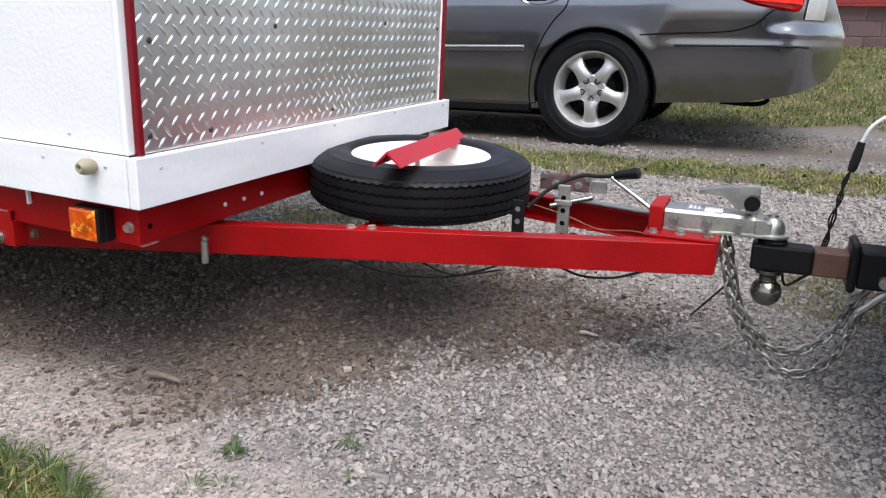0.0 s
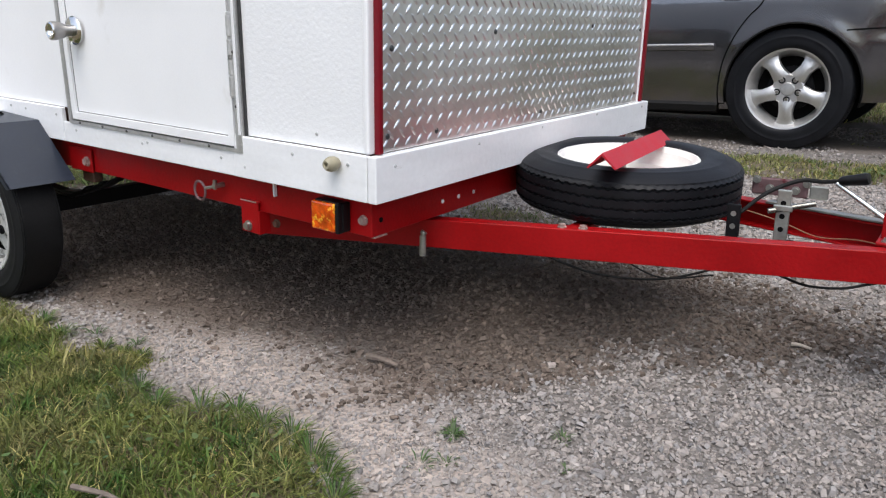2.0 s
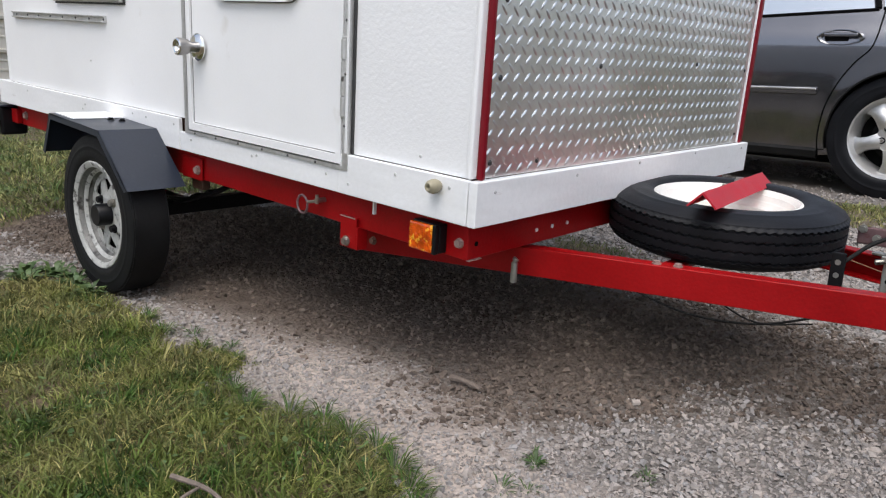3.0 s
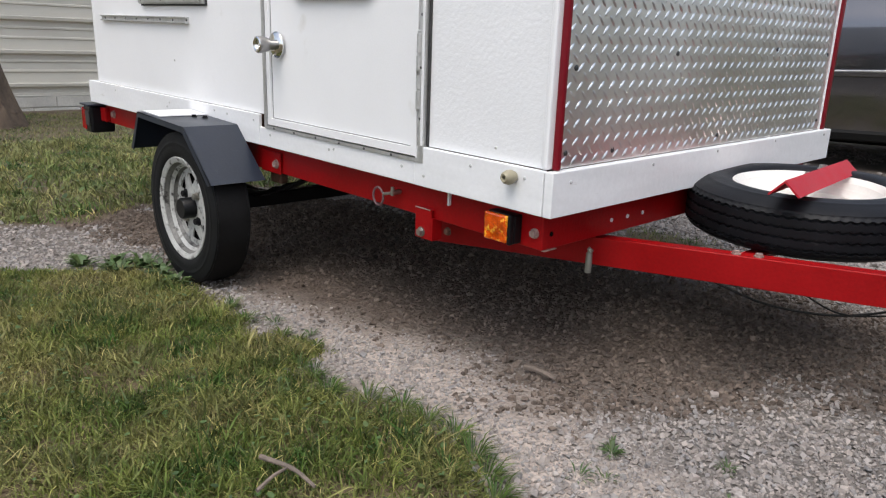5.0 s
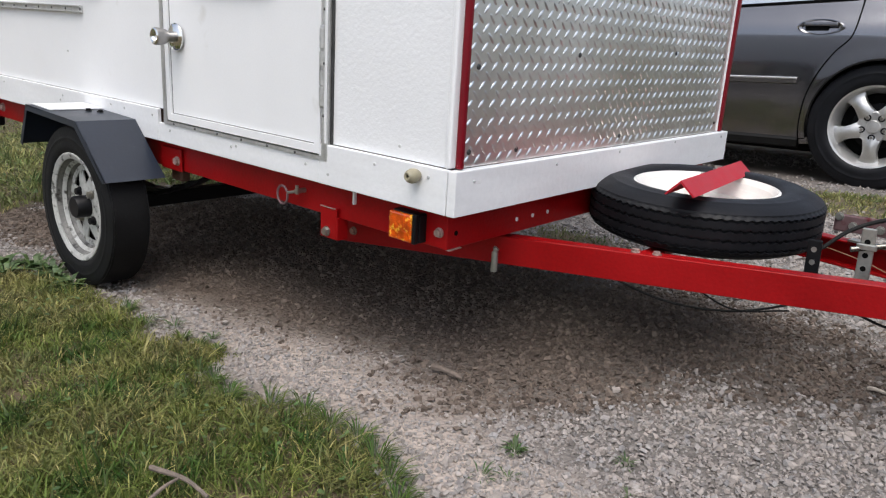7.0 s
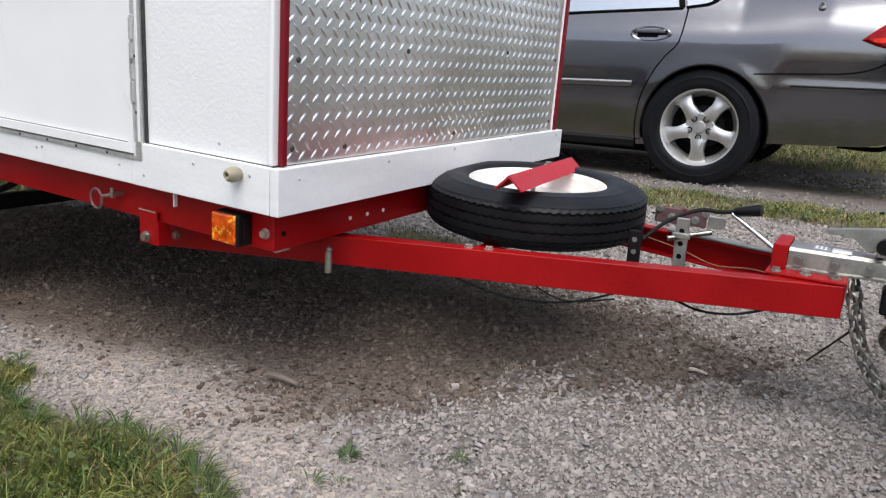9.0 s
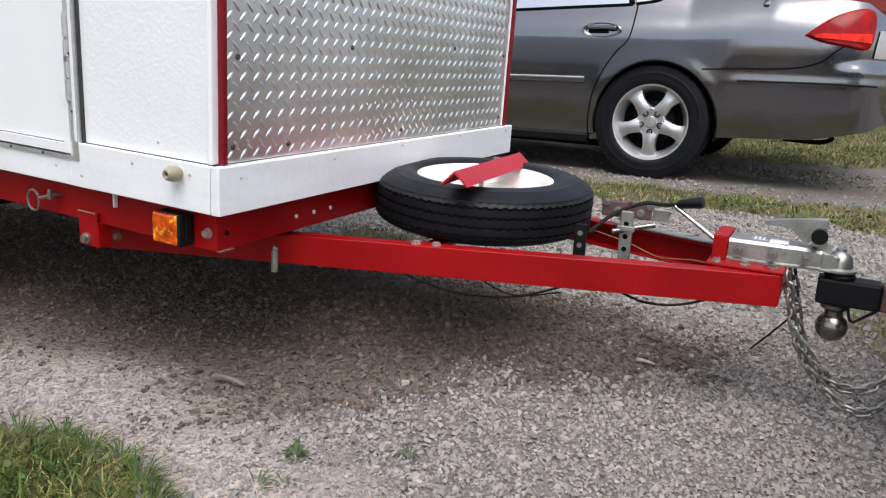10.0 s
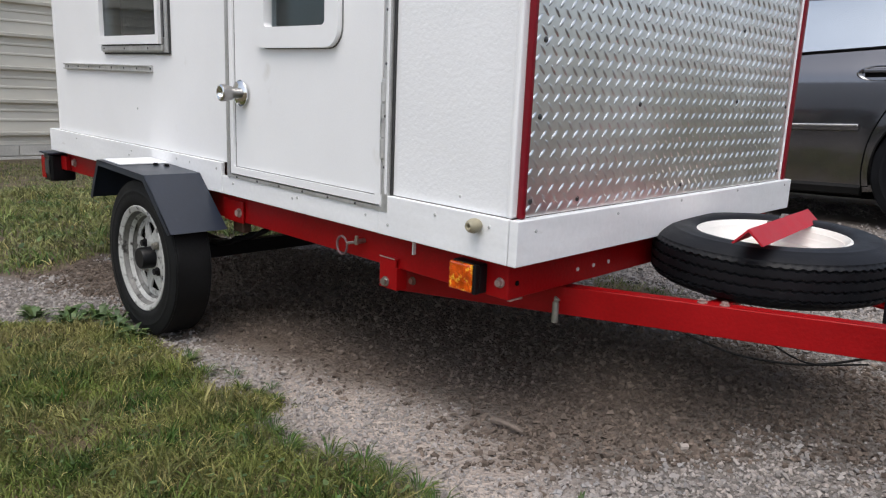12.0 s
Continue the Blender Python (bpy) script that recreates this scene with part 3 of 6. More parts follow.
def build_tree():
    """A leaning trunk with flared foot, and limbs with leaves high above the view."""
    foot = Vector((-5.6, 0.33, float(ground_z(-5.6, 0.33)) - 0.03))
    tree = thing("tree", Matrix.Translation(foot), "leaning brown tree trunk with rough bark", "tree")
    bm = bmesh.new()
    rows = 26
    seg = 18
    rings = []
    for k in range(rows):
        h = 3.6 * (k / (rows - 1)) ** 1.3
        r = 0.155 + 0.08 * math.exp(-h * 3.2) - 0.018 * h
        cx = Vector((-0.03 * h, -0.14 * h, h))
        ring = []
        for i in range(seg):
            a = 2 * math.pi * i / seg
            rr = r * (1 + 0.10 * math.exp(-h * 1.5) * math.sin(5 * a + 1) + 0.05 * noise.noise(Vector((3 * math.cos(a), 3 * math.sin(a), 2.5 * h))))
            ring.append(bm.verts.new(cx + Vector((rr * math.cos(a), rr * math.sin(a), 0))))
        rings.append(ring)
    for a, c in zip(rings, rings[1:]):
        for i in range(seg):
            j = (i + 1) % seg
            bm.faces.new((a[i], a[j], c[j], c[i]))
    for k in range(9):
        a = k * 2.4
        h = 2.6 + 0.11 * k
        st = Vector((-0.03 * h, -0.14 * h, h))
        e = st + Vector((math.cos(a) * 1.1, math.sin(a) * 1.1, 0.9 + 0.1 * (k % 3)))
        tube(bm, spline([st, (st + e) / 2 + Vector((0, 0, 0.12)), e], 5), [0.06 - 0.045 * i / 10 for i in range(11)], 7)
    part("trunk", bm, BARK, tree, smooth=True)
    rng = np.random.default_rng(5)
    verts, faces = [], []
    for k in range(5200):
        a, u = rng.uniform(0, 2 * math.pi), rng.normal(0, 1, 3)
        c = np.array((-0.1, -0.7, 4.3)) + u / np.linalg.norm(u) * np.array((1.5, 1.5, 0.95)) * rng.uniform(0.35, 1) ** 0.6 * (1 + 0.25 * math.sin(4 * a))
        d, s = rng.normal(0, 1, 3), rng.normal(0, 1, 3)
        d, s = d / np.linalg.norm(d) * 0.055, s / np.linalg.norm(s) * 0.028
        n0 = len(verts)
        verts += [c - d, c + s, c + d, c - s]
        faces.append((n0, n0 + 1, n0 + 2, n0 + 3))
    crown = new("crown", link_mesh("crown", verts, faces, LEAF))
    crown.parent = tree
    tagged(crown, "green leaves")


build_tree()


# ---- wheels ----
def tyre(bm, radius, bead, half, grooves, seg=144, tread_depth=0.007, axis=None, shoulder=0.93, zig=0.028):
    """A bias-ply trailer tyre about the z axis: round sidewalls, ribs and zigzag grooves."""
    depth = radius - bead
    side = [(bead, 0.80), (bead + 0.006, 0.90)]
    for u in (0.18, 0.30, 0.42, 0.54, 0.56, 0.60, 0.62, 0.70, 0.78, 0.85, 0.91, 0.95):
        h = 0.99 - (0.99 - shoulder + 0.05) * max(0.0, (u - 0.32) / 0.68) ** 2.2 - 0.10 * max(0.0, (0.3 - u) / 0.3) ** 2
        side.append((bead + depth * u, h + (0.012 if u in (0.56, 0.60) else 0.0)))
    side += [(radius - 0.0035, shoulder - 0.065), (radius - 0.001, shoulder - 0.095)]
    kinds = [0] * (len(side) - 3) + ([0, 2, 2] if zig > 0.01 else [0, 0, 0])
    prof = [(r, -half * h, k) for (r, h), k in zip(side, kinds)]
    for g in grooves:
        w = half * 0.05
        prof += [(radius + 0.002 * (1 - g * g), half * g - w, 1), (radius - tread_depth, half * g - w * 0.5, 1),
                 (radius - tread_depth, half * g + w * 0.5, 1), (radius + 0.002 * (1 - g * g), half * g + w, 1)]
    prof += [(r, half * h, k) for (r, h), k in zip(side[::-1], kinds[::-1])]
    rows = []
    for r, h, kind in prof:
        row = []
        for i in range(seg):
            a = 2 * math.pi * i / seg
            rr = r - (0.0016 if kind == 2 and i % 4 == 0 else 0.0)
            row.append(bm.verts.new((rr * math.cos(a), rr * math.sin(a), h + (half * zig * (1 if (i // 2) % 2 else -1) if kind == 1 else 0))))
        rows.append(row)
    for a, c in zip(rows, rows[1:]):
        for i in range(seg):
            j = (i + 1) % seg
            bm.faces.new((a[i], a[j], c[j], c[i]))
    if axis is not None:
        bm.transform(axis)
    return bm


def spoke_disc(bm, r_in, r_out, h_in, h_out, count, thick=0.004):
    """Wheel centre with triangular windows: spokes that narrow towards the rim."""
    n = count
    for k in range(n):
        a0, a1 = 2 * math.pi * k / n, 2 * math.pi * (k + 1) / n
        mid = (a0 + a1) / 2
        pts = [(r_in, a0, h_in), (r_in, mid, h_in), (r_in, a1, h_in), (r_out, mid + 0.10, h_out), (r_out, mid - 0.10, h_out)]
        for dz in (0, -thick):
            vs = [bm.verts.new((r * math.cos(a), r * math.sin(a), h + dz)) for r, a, h in pts]
            bm.faces.new(vs)
        lo = [bm.verts.new((r * math.cos(a), r * math.sin(a), h - thick)) for r, a, h in (pts[4], pts[0])]
        hi = [bm.verts.new((r * math.cos(a), r * math.sin(a), h)) for r, a, h in (pts[4], pts[0])]
        bm.faces.new((lo[0], lo[1], hi[1], hi[0]))
        lo = [bm.verts.new((r * math.cos(a), r * math.sin(a), h - thick)) for r, a, h in (pts[2], pts[3])]
        hi = [bm.verts.new((r * math.cos(a), r * math.sin(a), h)) for r, a, h in (pts[2], pts[3])]
        bm.faces.new((lo[0], lo[1], hi[1], hi[0]))
    return bm


def rim_barrel(bm, r, half):
    """Drop-centre rim with rolled flanges; the outer side is at +z."""
    lathe(bm, [(r - 0.012, -half), (r + 0.001, -half), (r, -half + 0.007), (r - 0.016, -half + 0.010), (r - 0.022, -half * 0.5), (r - 0.038, -half * 0.25), (r - 0.038, half * 0.25),
               (r - 0.022, half * 0.5), (r - 0.016, half - 0.010), (r, half - 0.007), (r + 0.001, half), (r - 0.006, half + 0.002), (r - 0.012, half - 0.003), (r - 0.024, half * 0.5 - 0.004),
               (r - 0.042, half * 0.25), (r - 0.042, -half * 0.25), (r - 0.026, -half * 0.5), (r - 0.016, -half + 0.003)], 72, closed=True)
    return bm


# ---- camper trailer ----
PITCH = 2.03
LEAN = 0.65
TRAILER = Matrix.Translation((0, 0, 0.465)) @ pose(0, 0, 0, 0, PITCH, 0) @ pose(0, 0, 0, LEAN, 0, 0)
H_BOX = 1.12
W_BOX = 1.28
trailer = thing("camper_trailer", TRAILER, "home-built white camper trailer on a red folding frame with tread-plate front", "trailer")


def build_shell():
    h = H_BOX
    # near side: pebbled panel, wall over the door, rear panel with the window opening
    part("front_side_panel", boxed(-0.347, -0.030, 0.012, 0.034, 0.002, h, 0.001), PEBBLED, trailer, "white pebbled fibreglass panel")
    win = (-1.80, -1.352, 0.335, 0.80)
    bm = bmesh.new()
    for x0, x1, z0, z1 in ((-2.285, win[0], 0.002, h), (win[1], -1.004, 0.002, h), (win[0], win[1], 0.002, win[2]), (win[0], win[1], win[3], h)):
        box(bm, x0, x1, 0.012, 0.034, z0, z1)
    bmesh.ops.remove_doubles(bm, verts=bm.verts, dist=1e-5)
    part("rear_side_panel", bm, WHITE, trailer, "smooth white side panel")
    part("over_door_panel", boxed(-1.004, -0.347, 0.013, 0.034, 0.99, h), WHITE, trailer)
    part("far_side_panel", boxed(-2.285, -0.0165, W_BOX - 0.056, W_BOX - 0.0365, 0.002, h), WHITE, trailer)
    part("rear_panel", boxed(-2.306, -2.286, 0.012, W_BOX - 0.0365, 0.002, h), WHITE, trailer)
    part("front_panel", boxed(-0.0295, -0.0165, 0.0347, W_BOX - 0.058, 0.002, h), WHITE, trailer)
    part("roof", boxed(-2.33, 0.012, -0.01, W_BOX - 0.02, h + 0.001, h + 0.03, 0.012), WHITE, trailer)
    part("floor_deck", boxed(-2.34, -0.022, 0.022, W_BOX - 0.022, -0.075, -0.002), RUST, trailer, "plywood floor")
    for y0, y1 in ((0.004, 0.034),):
        part("corner_post", boxed(-0.0295, -0.0165, y0, y1, 0.002, h, 0.005, 3), WHITE, trailer, "white rounded corner post")
    for y0, y1 in ((0.0185, 0.0295), (W_BOX - 0.052, W_BOX - 0.0345)):
        part("red_trim", boxed(-0.016, -0.002, y0, y1, 0.002, h, 0.003), RED_TRIM, trailer, "dark red painted edge trim")
    for y in (0.0313, W_BOX - 0.0537):
        part("plate_edge_trim", boxed(-0.016, -0.009, y - 0.0015, y + 0.0015, 0.002, h), WHITE, trailer)


def build_tread_plate():
    """Aluminium sheet with raised lugs leaning in turn to either side."""
    y0, y1, z0, z1 = 0.0335, W_BOX - 0.0555, 0.003, H_BOX
    cell, length, width, rise = 0.0335, 0.0142, 0.0036, 0.0026
    bm = boxed(-0.0162, -0.0122, y0, y1, z0, z1)
    plate = part("tread_plate", bm, ALU, trailer, "bright aluminium diamond tread plate")
    lug = [(-1, 0, 0), (-0.55, -0.75, 0), (0, -1, 0), (0.55, -0.75, 0), (1, 0, 0), (0.55, 0.75, 0), (0, 1, 0), (-0.55, 0.75, 0), (-0.62, 0, 1), (0, -0.30, 1), (0.62, 0, 1), (0, 0.30, 1)]
    rim_faces = [(0, 1, 8), (1, 2, 9, 8), (2, 3, 10, 9), (3, 4, 10), (4, 5, 10), (5, 6, 11, 10), (6, 7, 8, 11), (7, 0, 8), (8, 9, 10, 11)]
    verts, faces = [], []
    nz, ny = int((z1 - z0) / cell) + 1, int((y1 - y0) / cell) + 1
    for k in range(nz):
        for i in range(ny):
            for dy, dz, lean in ((0.0, 0.0, 1), (0.5, 0.5, -1)):
                y, z = y0 + 0.010 + (i + dy) * cell, z0 + 0.013 + (k + dz) * cell
                if y > y1 - 0.010 or z > z1 - 0.010:
                    continue
                n0 = len(verts)
                a = radians(48) * lean
                for u, v, w in lug:
                    p, q = u * length, v * width
                    verts.append((-0.0122 + w * rise, y + p * math.cos(a) - q * math.sin(a), z + p * math.sin(a) + q * math.cos(a)))
                faces += [tuple(n0 + j for j in f) for f in rim_faces]
    ob = new("tread_pattern", link_mesh("tread_pattern", verts, faces, ALU, True))
    ob.parent = plate
    tagged(ob, kind="stuff")
    screws(plate, [(-0.0118, y, z) for y, z in ((0.066, 0.318), (0.063, 0.184), (0.051, 0.031), (0.404, 0.210), (0.20, 0.025), (0.403, 0.40), (0.87, 0.395), (0.875, 0.222), (1.20, 0.21), (0.62, 0.025), (1.2, 0.03), (0.066, 0.47), (1.2, 0.4))],
           (1, 0, 0), 0.0055, SCREW_DARK)


def build_skirt():
    """White painted boards round the foot of the box."""
    f = part("front_skirt_board", boxed(-0.0155, 0.0045, 0.0, W_BOX, -0.084, 0.001, 0.002), BOARD, trailer, "white painted front skirt board")
    screws(f, [(0.0047, y, z) for y, z in ((0.053, -0.021), (0.33, -0.014), (0.603, -0.008), (0.908, -0.006), (1.23, -0.012))], (1, 0, 0), 0.0034)
    a = part("side_skirt_board", boxed(-0.376, -0.0180, 0.0, 0.0115, -0.084, 0.001, 0.002), BOARD, trailer)
    screws(a, [(x, -0.0003, z) for x, z in ((-0.352, -0.017), (-0.205, -0.017), (-0.062, -0.019), (-0.345, -0.06))], (0, -1, 0), 0.0034)
    m = part("door_skirt_board", boxed(-1.038, -0.377, 0.0015, 0.0115, -0.084, -0.0335, 0.002), BOARD, trailer)
    screws(m, [(x, 0.0012, z) for x, z in ((-0.42, -0.05), (-0.68, -0.048), (-0.70, -0.052), (-0.98, -0.05))], (0, -1, 0), 0.0034)
    r = part("side_skirt_board", boxed(-2.366, -1.039, 0.0, 0.0115, -0.084, 0.001, 0.002), BOARD, trailer)
    screws(r, [(x, -0.0003, z) for x, z in ((-1.065, -0.018), (-1.22, -0.016), (-1.30, -0.014), (-1.62, -0.02), (-1.64, -0.035), (-2.10, -0.018))], (0, -1, 0), 0.0034)
    part("side_skirt_board", boxed(-2.366, -0.0165, W_BOX - 0.0115, W_BOX, -0.084, 0.001, 0.002), BOARD, trailer)
    part("rear_skirt_board", boxed(-2.386, -2.367, 0.0, W_BOX, -0.084, 0.001, 0.002), BOARD, trailer)
    # tan rubber stop on the near side
    bm = bmesh.new()
    lathe(bm, [(0.0036, 0.004), (0.0042, 0.030), (0.0075, 0.031), (0.0115, 0.026), (0.0140, 0.018), (0.0135, 0.009), (0.0105, 0.002), (0.009, 0.0)], 28, Matrix.Translation((-0.088, 0.0, -0.019)) @ pose(0, 0, 0, 90, 0, 0))
    part("rubber_stop", bm, TAN, trailer, "tan plastic bumper stop with a hollow end", smooth=True)
    # screws through the white panels
    screws(trailer, [(-0.150, 0.0117, 0.026), (-1.585, 0.0117, 0.118), (-0.098, 0.0117, 0.45)], (0, -1, 0), 0.0034)


def build_door():
    """White caravan door with rounded window, aluminium frame, hinge and round knob."""
    x0, x1, z0, z1 = -1.003, -0.348, -0.033, 0.985
    frame_part = part("door_frame", ring_prism(bmesh.new(), [(x0, z0), (x1, z0), (x1, z1), (x0, z1)], [(x0 + 0.016, z0 + 0.008), (x1 - 0.017, z0 + 0.008), (x1 - 0.017, z1 - 0.014), (x0 + 0.016, z1 - 0.014)], 0.034,
                                         Matrix.Translation((0, -0.002, 0))), ALU_TRIM, trailer, "weathered aluminium door frame")
    screws(frame_part, [(x1 - 0.0105, -0.0025, z) for z in np.arange(0.06, 0.95, 0.105)] + [(x, -0.0025, z0 + 0.004) for x in np.arange(x0 + 0.05, x1 - 0.03, 0.10)], (0, -1, 0), 0.0030, SCREW_DARK)
    part("jamb_strip", boxed(x1 - 0.0075, x1 - 0.0012, -0.0036, -0.0022, 0.004, z1 - 0.01), WHITE, trailer, "white strip on the hinge jamb")
    part("door_sealant", boxed(x1 + 0.0005, x1 + 0.0055, 0.006, 0.0118, 0.002, z1, 0.001), SEAL, trailer, "dark sealant bead")
    part("door_sealant", boxed(x0 - 0.006, x0 - 0.0005, 0.008, 0.0118, 0.002, z1, 0.001), SEAL, trailer, "dark sealant bead")
    dx0, dx1, dz0, dz1 = x0 + 0.020, x1 - 0.022, z0 + 0.012, z1 - 0.018
    wx0, wx1, wz0, wz1 = -0.803, -0.560, 0.350, 0.78
    ox0, ox1, oz0, oz1 = -0.850, -0.512, 0.302, 0.828
    bm = bmesh.new()
    for a, c, e, g in ((dx0, wx0, dz0, dz1), (wx1, dx1, dz0, dz1), (wx0, wx1, dz0, wz0), (wx0, wx1, wz1, dz1)):
        box(bm, a, c, 0.004, 0.028, e, g)
    bmesh.ops.remove_doubles(bm, verts=bm.verts, dist=1e-5)
    door = part("door", bm, WHITE, trailer, "white camper door, closed")
    part("door_edge_trim", ring_prism(bmesh.new(), [(dx0, dz0), (dx1, dz0), (dx1, dz1), (dx0, dz1)], [(dx0 + 0.018, dz0 + 0.018), (dx1 - 0.018, dz0 + 0.018), (dx1 - 0.018, dz1 - 0.018), (dx0 + 0.018, dz1 - 0.018)], 0.006,
                                      Matrix.Translation((0, -0.0025, 0))), WHITE, door, "raised white door edging")
    part("door_seam", ring_prism(bmesh.new(), [(dx0 - 0.0038, dz0 - 0.0038), (dx1 + 0.0048, dz0 - 0.0038), (dx1 + 0.0048, dz1 + 0.0038), (dx0 - 0.0038, dz1 + 0.0038)], [(dx0 - 0.0004, dz0 - 0.0004), (dx1 + 0.0004, dz0 - 0.0004), (dx1 + 0.0004, dz1 + 0.0004), (dx0 - 0.0004, dz1 + 0.0004)], 0.01,
                                 Matrix.Translation((0, 0.010, 0))), SEAL, door, "dark gap round the door")
    part("edging_line", ring_prism(bmesh.new(), [(dx0 + 0.0182, dz0 + 0.0182), (dx1 - 0.0182, dz0 + 0.0182), (dx1 - 0.0182, dz1 - 0.0182), (dx0 + 0.0182, dz1 - 0.0182)], [(dx0 + 0.0202, dz0 + 0.0202), (dx1 - 0.0202, dz0 + 0.0202), (dx1 - 0.0202, dz1 - 0.0202), (dx0 + 0.0202, dz1 - 0.0202)], 0.001,
                                   Matrix.Translation((0, 0.0032, 0))), SEAM_GREY, door, "grey seam inside the door edging")
    part("window_surround", ring_prism(bmesh.new(), rounded(ox0, ox1, oz0, oz1, 0.045), rounded(wx0, wx1, wz0, wz1, 0.012), 0.020, Matrix.Translation((0, -0.010, 0))), WHITE, door, "moulded white window surround")
    part("surround_sealant", ring_prism(bmesh.new(), rounded(ox0 - 0.0022, ox1 + 0.0022, oz0 - 0.0022, oz1 + 0.0022, 0.047), rounded(ox0 + 0.001, ox1 - 0.001, oz0 + 0.001, oz1 - 0.001, 0.044), 0.003, Matrix.Translation((0, 0.0015, 0))), SEAM_GREY, door, "grey sealant round the window surround")
    part("pane", boxed(wx0 - 0.002, wx1 + 0.002, 0.012, 0.016, wz0 - 0.002, wz1 + 0.002), GLASS, door, "grey window pane")
    part("blind", boxed(wx0 - 0.02, wx1 + 0.02, 0.040, 0.044, wz0 - 0.03, wz1 + 0.03), material("grey_blind", (0.22, 0.23, 0.23), 0.7, vary=0.08, scale=3), door, "grey blind behind the pane")
    for z in (0.08, 0.122, 0.150, 0.195):
        bm = bmesh.new()
        cyl(bm, (dx1 + 0.004, -0.001, z), (dx1 + 0.004, -0.001, z + 0.038), 0.0065, 12)
        part("hinge_knuckle", bm, ALU_TRIM, door, "aluminium hinge", smooth=True)
    part("hinge_leaf", boxed(dx1 - 0.002, dx1 + 0.012, -0.0035, 0.0035, 0.075, 0.24, 0.002), ALU_TRIM, door)
    ax = Matrix.Translation((-0.925, -0.0025, 0.190)) @ pose(0, 0, 0, 90, 0, 0)
    knob = part("door_knob", lathe(bmesh.new(), [(0.0125, 0.006), (0.0120, 0.022), (0.0175, 0.029), (0.0200, 0.040), (0.0215, 0.054), (0.0200, 0.058)], 36, ax), SATIN, door, "satin metal door knob", smooth=True)
    part("rosette", lathe(bmesh.new(), [(0.0335, 0.0), (0.0335, 0.003), (0.029, 0.008), (0.016, 0.011), (0.0125, 0.011)], 36, ax), CHROME, door, "chrome rosette", smooth=True)
    part("knob_face", lathe(bmesh.new(), [(0.0200, 0.0582), (0.0165, 0.0600), (0.0105, 0.058), (0.0080, 0.053), (0.0003, 0.053)], 32, ax), CHROME, door, "chrome knob face with key button", smooth=True)
    return knob


def build_side_window():
    x0, x1, z0, z1 = -1.812, -1.340, 0.292, 0.81
    w = part("side_window", ring_prism(bmesh.new(), [(x0, z0), (x1, z0), (x1, z1), (x0, z1)], [(x0 + 0.012, z0 + 0.040), (x1 - 0.014, z0 + 0.040), (x1 - 0.014, z1 - 0.012), (x0 + 0.012, z1 - 0.012)], 0.012,
                                       Matrix.Translation((0, 0.0005, 0))), ALU_TRIM, trailer, "aluminium framed sliding side window")
    part("window_sash", ring_prism(bmesh.new(), [(x0 + 0.004, z0 + 0.024), (x1 - 0.026, z0 + 0.024), (x1 - 0.026, z1 - 0.02), (x0 + 0.004, z1 - 0.02)], [(x0 + 0.016, z0 + 0.050), (x1 - 0.045, z0 + 0.050), (x1 - 0.045, z1 - 0.05), (x0 + 0.016, z1 - 0.05)], 0.016,
                                   Matrix.Translation((0, -0.013, 0))), WHITE, w, "white inner sash")
    part("pane", boxed(x0 + 0.010, x1 - 0.040, 0.001, 0.004, z0 + 0.046, z1 - 0.04), GLASS, w)
    part("sill_strip", boxed(x0 + 0.003, x1 - 0.018, -0.006, 0.0, z0 + 0.003, z0 + 0.020, 0.002), ALU_TRIM, w)
    screws(w, [(x, -0.0062, z0 + 0.0115) for x in (x0 + 0.03, x0 + 0.19, x0 + 0.36)], (0, -1, 0), 0.0030, SCREW_DARK)
    part("track", boxed(x1 - 0.0235, x1 - 0.0185, -0.004, 0.0002, z0 + 0.022, z1 - 0.02), SEAM_GREY, w, "dark slot of the sliding track")
    part("sash_seal", boxed(x0 + 0.004, x1 - 0.026, -0.0045, 0.0, z0 + 0.0205, z0 + 0.0235), SEAL, w)
    # dark curtain sheet also stands in for the unlit interior
    part("curtain", boxed(x0 - 0.02, x1 + 0.02, 0.075, 0.079, z0, z1), CURTAIN, w, "dark interior behind the pane")
    part("window_sealant", boxed(x1 + 0.0005, x1 + 0.005, 0.006, 0.0118, z0 - 0.004, z1), SEAL, w)
    part("window_sealant", boxed(x0, x1 + 0.005, 0.006, 0.0118, z0 - 0.006, z0 - 0.0005), SEAL, w)
    # aluminium awning rail below the window
    bm = boxed(-2.19, -1.462, 0.0045, 0.0115, 0.233, 0.2535, 0.001)
    box(bm, -2.19, -1.462, -0.001, 0.0045, 0.233, 0.2375, 0.001)
    box(bm, -2.19, -1.462, -0.001, 0.0045, 0.249, 0.2535, 0.001)
    rail = part("awning_rail", bm, ALU_TRIM, trailer, "short aluminium awning rail")
    screws(rail, [(x, 0.0042, 0.2432) for x in np.arange(-2.15, -1.46, 0.098)], (0, -1, 0), 0.0035, SCREW_DARK)


